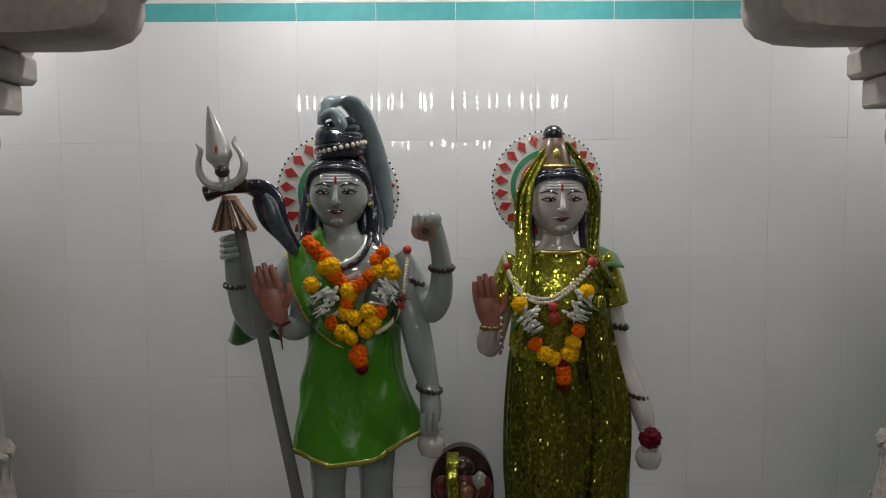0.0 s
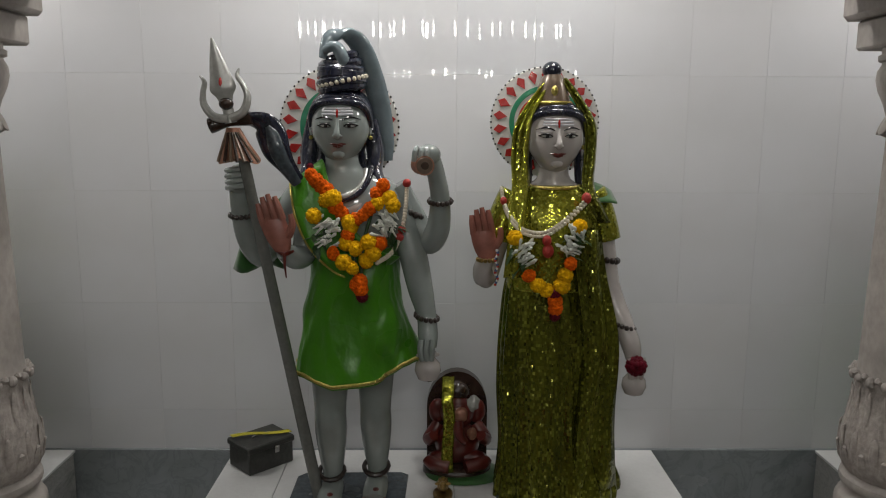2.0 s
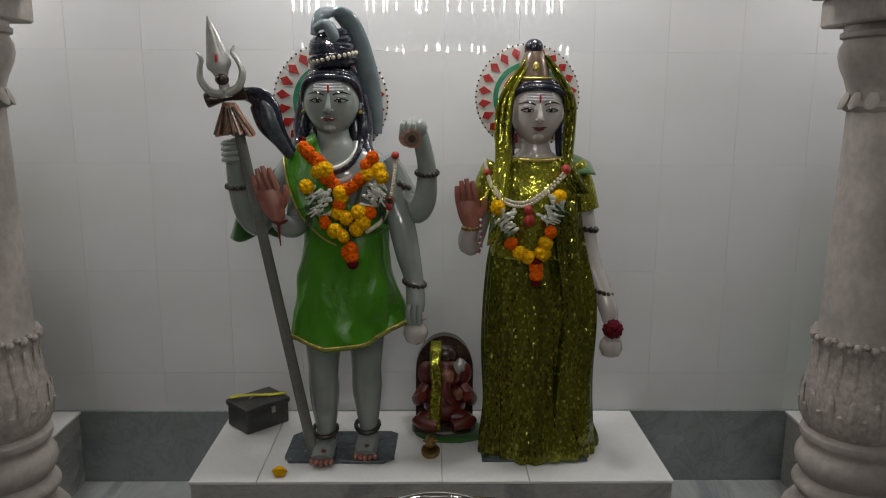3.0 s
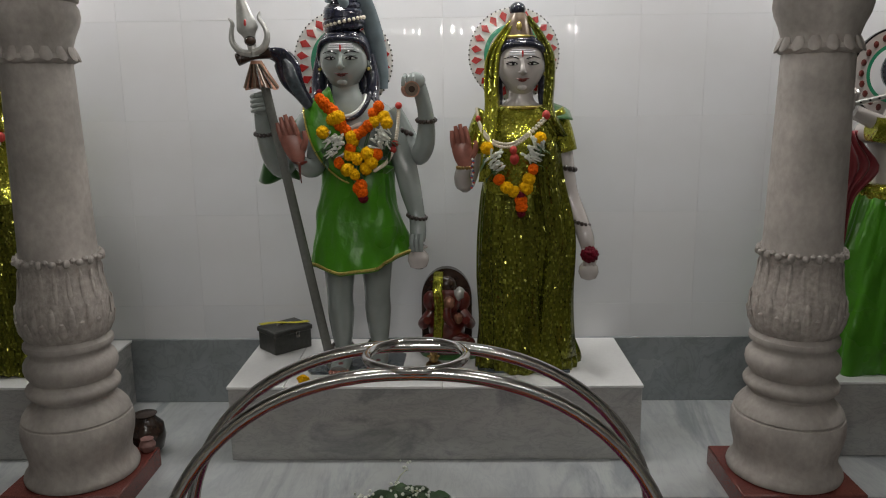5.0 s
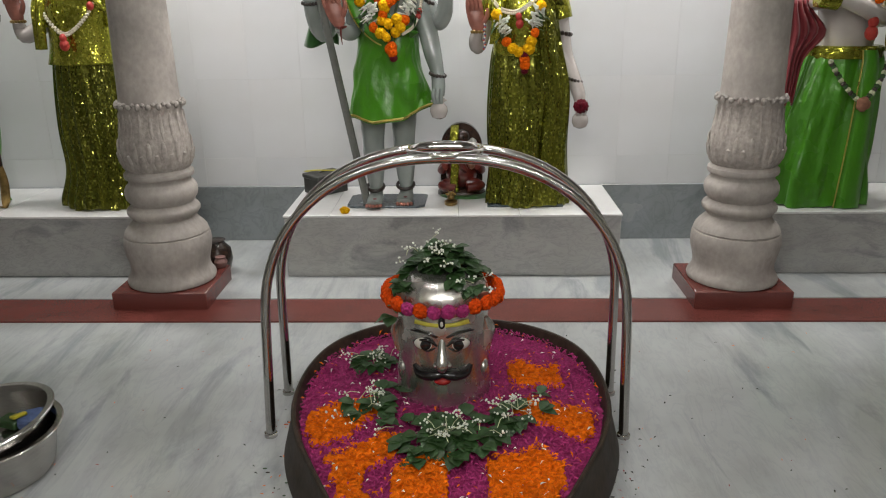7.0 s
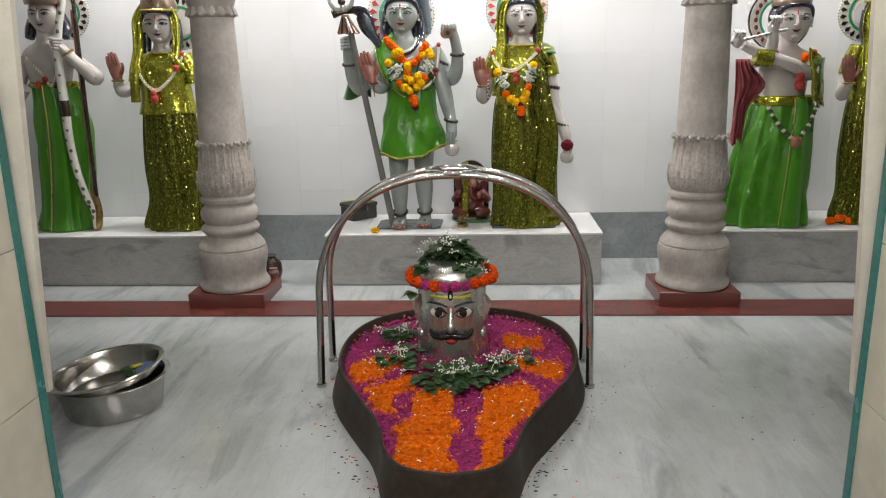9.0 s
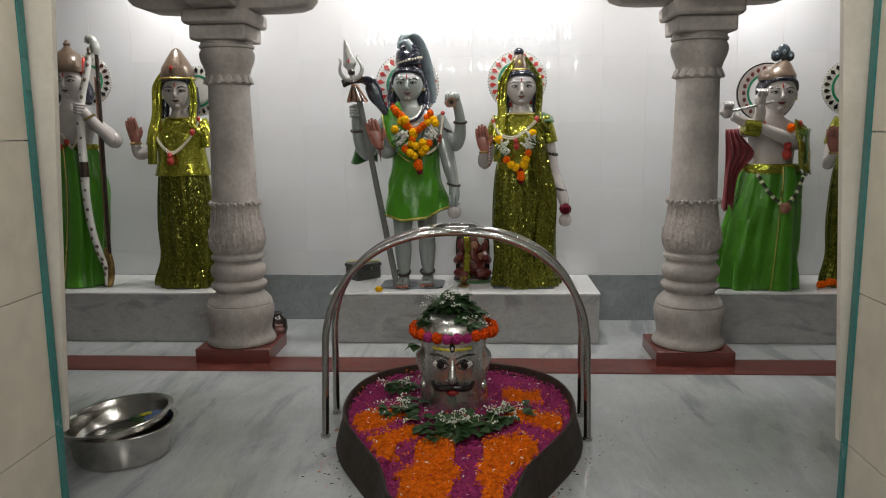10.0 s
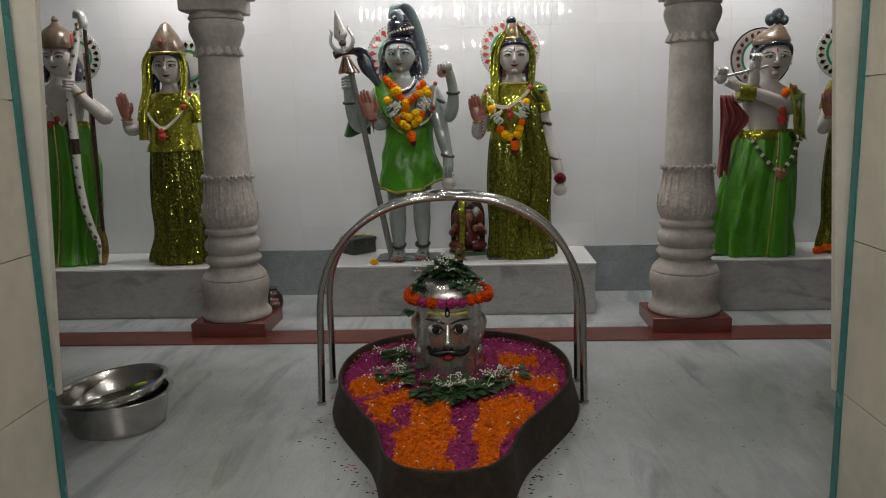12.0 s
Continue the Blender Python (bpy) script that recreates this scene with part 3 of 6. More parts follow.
def basin_outline(k=0.0):
    """The basin's plan: round behind, drawn out to a spout in front; k moves it inwards."""
    half = [(0.0, -1.54), (0.14, -1.555), (0.27, -1.60), (0.385, -1.685), (0.465, -1.80), (0.508, -1.95), (0.52, -2.11), (0.505, -2.27), (0.46, -2.42), (0.40, -2.55), (0.335, -2.68), (0.28, -2.79), (0.245, -2.90), (0.225, -2.99), (0.19, -3.07), (0.125, -3.135), (0.0, -3.165)]
    right = smooth([Vector((x, y, 0)) for x, y in half], 5)
    pts = right + [Vector((-p.x, p.y, 0)) for p in reversed(right[1:-1])]
    out = []
    for i, p in enumerate(pts):
        t = pts[(i + 1) % len(pts)] - pts[i - 1]
        nrm = Vector((t.y, -t.x, 0)).normalized()
        out.append(Vector((BX + p.x, p.y, 0)) + nrm * k)
    return out


t = thing("lingam_basin", (BX, BY, 0), "dark bronze spouted basin round the shrine stone", "basin")
out = basin_outline()
mid = Vector((BX, -2.20, 0))


def inset(d, z):
    return [Vector((p.x + (mid.x - p.x) / (mid - p).length * d, p.y + (mid.y - p.y) / (mid - p).length * d, z)) for p in out]


g = Geo(BRONZE).rings([inset(-0.034, 0.001), inset(-0.036, 0.012), inset(-0.018, 0.08), inset(-0.001, RIM - 0.03), inset(-0.004, RIM - 0.008), inset(0.0, RIM), inset(0.012, RIM + 0.001), inset(0.016, RIM - 0.01), inset(0.03, RIM - 0.07)])
basin_wall = part("wall", g, t)
part("rim", Geo(BRONZE).tube(inset(0.004, RIM), 0.007, seg=8, loop=True), basin_wall, "rolled bronze rim")
bed = inset(0.022, RIM - 0.045)
g = Geo(PINK_PETAL)
rows = [bed]
for k in (0.75, 0.5, 0.25, 0.06):
    rows.append([Vector((mid.x + (p.x - mid.x) * k, mid.y + (p.y - mid.y) * k, RIM - 0.045 + 0.012 * (1 - k))) for p in bed])
g.rings(rows)
solid("petal_bed", g, "bed of magenta petals filling the basin", "petals", kind="stuff")


def inside(x, y):
    """Whether a place lies within the basin's rim."""
    hit, pts = False, bed
    for a, b in zip(pts, pts[1:] + pts[:1]):
        if (a.y > y) != (b.y > y) and x < (b.x - a.x) * (y - a.y) / (b.y - a.y) + a.x:
            hit = not hit
    return hit


def orange_here(x, y):
    """The orange wedges that fan out from the stone between magenta bands."""
    wob = 0.012 * math.sin(19 * y + 7 * x) + 0.008 * math.sin(47 * y)
    dx, dy = x - 0.02, y - LY
    a = math.degrees(math.atan2(dx, -dy)) + 2.5 * math.sin(21 * y + 9 * x)
    r = math.hypot(dx, dy) + wob
    rim = 0.04 + 0.018 * math.sin(17 * y)
    if not inside(x + math.copysign(rim, dx), y) or not inside(x, y - 0.035):
        return False
    if a < 0 or x < 0.02 + wob and y < -2.5:
        return r > 0.44 and -13.5 < a or 0.36 < r < 0.68 and -35 < a < -21.5 or 0.28 < r and -66 < a < -46
    return r > 0.46 and a < 38 and x > 0.135 + wob or r > 0.26 and 48 < a < 70 or 0.24 < r < 0.40 + 0.02 * math.sin(40 * x) and 88 < a < 116 + 8 * math.sin(30 * x)


rng = random.Random(11)
petals = {True: Geo(ORANGE_PETAL), False: Geo(PINK_PETAL)}
white_bits = Geo(WHITE_FLOWER)
count = 0
while count < 14000:
    x, y = rng.uniform(-0.50, 0.56), rng.uniform(-3.17, -1.54)
    if not inside(x, y) or math.hypot(x - LX, y - LY) < 0.14:
        continue
    count += 1
    o = orange_here(x, y)
    if rng.random() < 0.02:
        o = not o
    heap = 0.014 if o else 0.0
    c = Vector((x, y, RIM - 0.03 + heap + rng.uniform(-0.004, 0.008)))
    a, l, w = rng.uniform(0, 6.28), rng.uniform(0.006, 0.0125), rng.uniform(0.002, 0.0038)
    d = Vector((math.cos(a), math.sin(a), rng.uniform(-0.5, 0.5))) * l
    s = Vector((-math.sin(a), math.cos(a), rng.uniform(-0.6, 0.6))) * w
    up = Vector((0, 0, rng.uniform(0.002, 0.006)))
    target = petals[o] if rng.random() > 0.015 else white_bits
    target.add([c - d, c + s + up, c + d, c - s + up], [(0, 1, 3), (1, 2, 3)])
# heaps under the orange petals
grid = 0.03
for i in range(36):
    for j in range(60):
        x, y = -0.50 + i * grid, -3.17 + j * grid
        if orange_here(x, y):
            petals[True].ball((x, y, RIM - 0.036), (0.024, 0.024, 0.017), seg=7, n=4, rough=0.2)
solid("marigold_petals", petals[True], "heaps of loose orange marigold petals in the basin", "petals", kind="stuff", sharp=0)
solid("rose_petals", petals[False], "loose magenta petals spread in the basin", "petals", kind="stuff", sharp=0)
solid("white_petal_bits", white_bits, "scattered white petal bits in the basin", "petals", kind="stuff", sharp=0)

g = Geo(SILVER)
g.lathe((LX, LY, 0), [(0.15, 0.10), (0.149, 0.15), (0.142, 0.22), (0.140, 0.34), (0.142, 0.44), (0.146, 0.47), (0.146, 0.49), (0.139, 0.51), (0.125, 0.535), (0.095, 0.555), (0.05, 0.565), (0.01, 0.567)], seg=48)
fy = LY - 0.128
g.body([(LX, LY - 0.03, 0.17, 0.07, 0.10), (LX, LY - 0.03, 0.22, 0.105, 0.115), (LX, LY - 0.03, 0.32, 0.118, 0.120), (LX, LY - 0.03, 0.42, 0.118, 0.117), (LX, LY - 0.02, 0.455, 0.11, 0.112)], seg=40)
g.tube([(LX, fy - 0.012, 0.355), (LX, fy - 0.026, 0.315), (LX, fy - 0.044, 0.272), (LX, fy - 0.026, 0.255)], [0.010, 0.013, 0.019, 0.012], n=5)
for sx in (-1, 1):
    g.ball((LX + sx * 0.017, fy - 0.025, 0.265), (0.012, 0.013, 0.010))
    g.ball((LX + sx * 0.049, fy - 0.006, 0.333), (0.035, 0.014, 0.021), WHITE_PAINT, m=Matrix.Rotation(sx * -0.16, 4, "Y"))
    g.ball((LX + sx * 0.049, fy - 0.0165, 0.333), (0.017, 0.006, 0.017), BLACK_PAINT)
    g.tube([(LX + sx * 0.014, fy - 0.019, 0.331), (LX + sx * 0.045, fy - 0.0215, 0.353), (LX + sx * 0.085, fy + 0.004, 0.338)], [0.0035, 0.005, 0.003], BLACK_PAINT, n=5)
    g.tube([(LX + sx * 0.016, fy - 0.018, 0.327), (LX + sx * 0.045, fy - 0.021, 0.314), (LX + sx * 0.08, fy + 0.002, 0.332)], [0.002, 0.0025, 0.002], BLACK_PAINT, n=5)
    g.tube([(LX + sx * 0.014, fy - 0.018, 0.362), (LX + sx * 0.05, fy - 0.014, 0.383), (LX + sx * 0.094, fy + 0.012, 0.380)], [0.006, 0.0065, 0.003], BLACK_PAINT, n=5)
    g.tube([(LX, fy - 0.026, 0.236), (LX + sx * 0.035, fy - 0.024, 0.228), (LX + sx * 0.07, fy - 0.006, 0.228), (LX + sx * 0.088, fy + 0.012, 0.25)], [0.013, 0.0165, 0.013, 0.004], BLACK_PAINT, n=6)
    g.tube([(LX + sx * 0.130, LY - 0.05, 0.40), (LX + sx * 0.143, LY - 0.04, 0.34), (LX + sx * 0.132, LY - 0.05, 0.27)], [0.012, 0.022, 0.014], n=5, flat=0.6)
    g.ball((LX + sx * 0.125, LY - 0.05, 0.205), (0.018, 0.03, 0.035))
    g.tube([(LX + sx * 0.010, fy - 0.018, 0.422), (LX + sx * 0.042, fy - 0.011, 0.423), (LX + sx * 0.080, fy + 0.006, 0.428)], 0.010, FACE_YELLOW, flat=0.5, across=(0, 0, 1))
    g.tube([(LX + sx * 0.010, fy - 0.018, 0.443), (LX + sx * 0.042, fy - 0.010, 0.444), (LX + sx * 0.078, fy + 0.009, 0.448)], 0.006, WHITE_PAINT, flat=0.5, across=(0, 0, 1))
g.ball((LX, fy - 0.016, 0.43), (0.011, 0.007, 0.030), BLACK_PAINT)
g.ball((LX, fy - 0.021, 0.43), (0.005, 0.005, 0.012), WHITE_PAINT)
g.ball((LX, fy - 0.02, 0.207), (0.026, 0.014, 0.013), RED_PAINT)
# a slightly stouter drum, its features lifted clear of the petals
g.v = [(LX + (x - LX) * 1.075, LY + (y - LY) * 1.04, z + 0.024 * max(0.0, min(1.0, (z - 0.12) / 0.08, (0.43 - z) / 0.07))) for x, y, z in g.v]
solid("lingam", g, "silver-clad shrine stone with a painted moustached face", "shrine stone")

# marigold ring round its crown
def bloom_mesh(name, mat, r=0.026, seed=1, seg=12, n=7):
    random.seed(seed)
    g = Geo(mat)
    for layer, (k, dz) in enumerate(((1.0, 0.0), (0.8, -0.35), (0.5, -0.6))):
        for i in range(seg - 3 * layer):
            a = 2 * math.pi * (i + 0.5 * layer) / (seg - 3 * layer)
            c = Vector((math.cos(a) * r * k * 0.72, dz * r, math.sin(a) * r * k * 0.72))
            g.ball(c, (r * 0.36, r * 0.34, r * 0.36), seg=6, n=4, rough=0.35)
    g.ball((0, 0.1 * r, 0), (r * 0.8, r * 0.65, r * 0.8), seg=10, n=6, rough=0.12)
    return g.mesh(name, 0)


BLOOM_O = [bloom_mesh("orange_bloom", MARIGOLD, 0.025, s) for s in (1, 2)]
BLOOM_Y = [bloom_mesh("yellow_bloom", YELLOW_FLOWER, 0.026, s) for s in (3, 4)]
BLOOM_D = [bloom_mesh("deep_orange_bloom", DEEP_MARIGOLD, 0.025, s) for s in (6, 7)]
BLOOM_P = [bloom_mesh("magenta_bloom", PINK_PETAL, 0.023, 8)]
BLOOM_R = [bloom_mesh("rose_bloom", ROSE, 0.022, 5)]


def place_bloom(meshes, p, parent, rng, size=1.0, turn=None):
    ob = under(new("marigold", rng.choice(meshes)), parent)
    ob.location = p
    ob.rotation_euler = turn or (rng.uniform(-0.5, 0.5), rng.uniform(0, 6.28), rng.uniform(-0.5, 0.5))
    ob.scale = (size, size * 0.9, size)
    return ob


rng = random.Random(21)
t = thing("crown_garland", (LX, LY, 0.48), "ring of orange marigolds round the shrine stone", "garland")
part("string", Geo(RED_BEAD).tube([(LX + 0.178 * math.cos(a), LY + 0.178 * math.sin(a), 0.49) for a in (i * math.pi / 16 for i in range(32))], 0.006, loop=True), t)
for i in range(26):
    a = 2 * math.pi * i / 26
    meshes = BLOOM_P if i in (17, 19, 20, 21) else BLOOM_D
    place_bloom(meshes, (LX + 0.185 * math.cos(a), LY + 0.185 * math.sin(a), 0.487 + rng.uniform(-0.006, 0.006)), t, rng, 1.02, (rng.uniform(-0.4, 0.4), rng.uniform(0, 6), a + math.pi / 2))


def leaf(g, p, direction, length, width, mat=LEAF):
    d = Vector(direction).normalized()
    s = d.cross(Vector((0, 0, 1)))
    s = s.normalized() if s.length > 0.05 else Vector((1, 0, 0))
    up = s.cross(d)
    p = Vector(p)
    rows = []
    for k, w in ((0, 0.08), (0.25, 0.75), (0.5, 1.0), (0.75, 0.7), (1, 0.05)):
        c = p + d * length * k - Vector((0, 0, 0.25 * length * k * k))
        rows.append([c - s * width * w + up * width * 0.25 * w, c, c + s * width * w + up * width * 0.25 * w])
    g.sheet(rows, 0.0012, mat)


def leaf_pile(name, centre, spread, n, label, seed, heads=0, rise=0.06, dome=0.0):
    """Bel leaves and pale flower sprigs thrown in a pile."""
    rng = random.Random(seed)
    t = thing(name, centre, label, "leaves")
    g, s = Geo(LEAF), Geo(PALE_STEM)
    for i in range(n):
        a, r = rng.uniform(0, 6.28), abs(rng.gauss(0, 0.5))
        z = centre[2] + rng.uniform(0, rise) * max(0, 1 - r) - dome * r * r
        p = (centre[0] + spread[0] * r * math.cos(a), centre[1] + spread[1] * r * math.sin(a), z)
        for k in (-0.7, 0, 0.7):
            leaf(g, p, (math.cos(a + k + rng.uniform(-0.3, 0.3)), math.sin(a + k), rng.uniform(-0.3, 0.55)), rng.uniform(0.042, 0.064), rng.uniform(0.018, 0.027))
    for i in range(heads):
        a, r = rng.uniform(0, 6.28), abs(rng.gauss(0, 0.45))
        p = Vector((centre[0] + spread[0] * r * math.cos(a), centre[1] + spread[1] * r * math.sin(a), centre[2] + rise * 0.7 - dome * r * r))
        q = p + Vector((rng.uniform(-0.06, 0.06), rng.uniform(-0.06, 0.06), rng.uniform(0.0, 0.03)))
        s.tube([p, (p + q) / 2 + Vector((0, 0, 0.008)), q], 0.0013, seg=5)
        for k in range(6):
            s.ball(q + Vector((rng.gauss(0, 0.012), rng.gauss(0, 0.012), rng.uniform(0, 0.012))), rng.uniform(0.0025, 0.0045), WHITE_FLOWER, seg=6, n=4)
    tagged(part("leaf_cluster", g, t), kind="stuff")
    if heads:
        tagged(part("flower_sprigs", s, t, "pale white flower sprigs"), kind="stuff")
    return t


leaf_pile("leaf_heap", (LX, LY, 0.575), (0.125, 0.125), 70, "pile of dark green leaves on the shrine stone", 5, 20, 0.085, 0.03)
leaf_pile("leaf_spray", (LX - 0.115, LY - 0.05, 0.515), (0.05, 0.05), 12, "dark green leaves hanging over the marigold ring", 6, 0, 0.03, 0.06)
leaf_pile("leaf_spray", (LX + 0.1, LY - 0.08, 0.52), (0.05, 0.05), 7, "dark green leaves hanging over the marigold ring", 16, 5, 0.03, 0.06)
leaf_pile("leaf_offering", (0.03, -2.40, RIM - 0.01), (0.22, 0.18), 52, "dark green leaves and white sprigs on the petals", 7, 17, 0.03)
leaf_pile("leaf_offering", (-0.21, -2.22, RIM - 0.005), (0.12, 0.13), 15, "dark green leaves lying on the petals", 8, 8, 0.02)
leaf_pile("leaf_offering", (0.24, -2.27, RIM - 0.005), (0.13, 0.10), 10, "dark green leaves and sprigs lying on the petals", 9, 11, 0.02)
leaf_pile("leaf_offering", (-0.25, -1.90, RIM - 0.01), (0.09, 0.05), 12, "dark green leaves lying on the petals", 10, 9, 0.02)

# crumbs of dried petals swept against the basin
rng = random.Random(91)
g = Geo(DARK_BROWN)
for i in range(170):
    p = Vector(rng.choice(inset(-0.012 - abs(rng.gauss(0, 0.07)), 0.002)))
    if p.y < -2.0:
        g.ball(p + Vector((rng.uniform(-0.05, 0.05), rng.uniform(-0.05, 0.05), 0)), (rng.uniform(0.002, 0.010), rng.uniform(0.0015, 0.004), 0.0018), (DARK_BROWN, DARK_BROWN, LEAF, MARIGOLD)[i % 4], seg=5, n=3)
solid("petal_crumbs", g, "dried petal and leaf crumbs on the floor round the basin", "crumbs", kind="stuff")

# the steel rail that arches over it
t = thing("arched_rail", (0, -2.0, 0), "polished steel double arched rail over the basin", "rail")


def arch(y_foot, y_top, half, x0, top):
    pts = []
    for k in range(5):
        pts.append((-1.0, 0.40 * k / 5))
    for k in range(41):
        a = math.pi * (1 - k / 40)
        c, v = math.cos(a), math.sin(a)
        pts.append((math.copysign(abs(c) ** 0.9, c), 0.40 + (top - 0.40) * v ** 0.9))
    for k in range(5):
        pts.append((1.0, 0.40 * (4 - k) / 5))
    return [(x0 + half * x, y_foot + (y_top - y_foot) * (z / top), z) for x, z in pts]


for y_foot, y_top, half in ((-2.15, -2.005, 0.596), (-1.86, -1.815, 0.60)):
    part("arch", Geo(STEEL).tube(arch(y_foot, y_top, half, 0.012, 0.925), 0.0165, seg=14), t)
    for sx in (-1, 1):
        part("foot", Geo(STEEL).lathe((0.012 + sx * half, y_foot, 0), [(0.022, 0.0), (0.022, 0.012), (0.018, 0.014)], seg=16), t)
part("ring", Geo(STEEL).tube([(0.014 + 0.118 * math.cos(a), -1.91 + 0.105 * math.sin(a), 0.933) for a in (i * math.pi / 20 for i in range(40))], 0.0115, seg=12, loop=True), t)

# steel bowls on the floor
def bowl(cx, cy, z, r, h, m, label):
    prof = [(0.76 * r, 0.0), (0.80 * r, 0.004), (0.83 * r, 0.02), (0.90 * r, h * 0.75), (0.92 * r, h - 0.012), (0.93 * r, h - 0.006), (1.0 * r, h - 0.004), (1.005 * r, h), (0.99 * r, h + 0.003), (0.92 * r, h + 0.002), (0.895 * r, h - 0.008), (0.875 * r, h * 0.75), (0.80 * r, 0.024), (0.74 * r, 0.008), (0.01, 0.006)]
    return solid("steel_bowl", Geo(BOWL_STEEL).lathe((cx, cy, z), prof, seg=56, m=m), label, "bowl", "nested steel bowls")


bowl(-1.432, -2.365, 0.001, 0.235, 0.15, Matrix(), "deep stainless steel bowl on the marble floor")
bowl(-1.438, -2.37, 0.085, 0.24, 0.10, Matrix.Rotation(radians(-7), 4, "Y") @ Matrix.Rotation(radians(2), 4, "X"), "stainless steel bowl tilted inside another bowl")
g = Geo(PLASTIC_BLUE).box((-1.335, -2.250, 0.128), (0.085, 0.06, 0.030), edge=0.004, m=Matrix.Rotation(0.5, 4, "Z") @ Matrix.Rotation(0.3, 4, "X"))
g.box((-1.395, -2.262, 0.122), (0.075, 0.055, 0.028), LEAF, edge=0.004, m=Matrix.Rotation(-0.3, 4, "Z"))
g.box((-1.368, -2.265, 0.146), (0.045, 0.035, 0.012), YELLOW_STRIP, edge=0.003, m=Matrix.Rotation(0.9, 4, "Z") @ Matrix.Rotation(-0.3, 4, "X"))
solid("foil_packet", g, "small dark blue and green packets in the bowl", "packet")

# ---- statues: each one mesh ----
TOP = 0.345


def hand_open(g, wrist, lean, size, mat=PALM, mirror=1):
    """A raised open palm that faces the viewer; lean: degrees to the viewer's right."""
    m = Matrix.Translation(wrist) @ Matrix.Rotation(radians(lean), 4, "Y") @ Matrix.Scale(size, 4)
    g.body([(*(m @ Vector(p)), w * size, d * size) for p, w, d in (((0, 0, -0.01), 0.024, 0.018), ((0, 0, 0.02), 0.036, 0.018), ((0, 0, 0.06), 0.042, 0.016), ((0, 0, 0.095), 0.040, 0.012))], mat, seg=14, n=3)
    for x, h in ((-0.031, 0.062), (-0.0105, 0.078), (0.0105, 0.082), (0.031, 0.070)):
        g.tube([m @ Vector((x * mirror, 0, 0.085)), m @ Vector((x * mirror * 0.96, -0.004, 0.085 + h * 0.6)), m @ Vector((x * mirror * 0.9, -0.003, 0.09 + h))], [0.0118 * size, 0.0112 * size, 0.0075 * size], mat, seg=8, n=3)
    g.tube([m @ Vector((0.03 * mirror, 0, 0.03)), m @ Vector((0.055 * mirror, -0.008, 0.06)), m @ Vector((0.06 * mirror, -0.01, 0.095))], [0.014 * size, 0.012 * size, 0.008 * size], mat, seg=8, n=3)


def bangle(g, p, axis, r, mat=WOOD_BEAD, beads=14):
    q = Vector(axis).normalized().to_track_quat("Z", "Y").to_matrix().to_4x4()
    for i in range(beads):
        a = 2 * math.pi * i / beads
        g.ball(Vector(p) + (q @ Vector((r * math.cos(a), r * math.sin(a), 0))), r * 0.26, mat, seg=7, n=5)


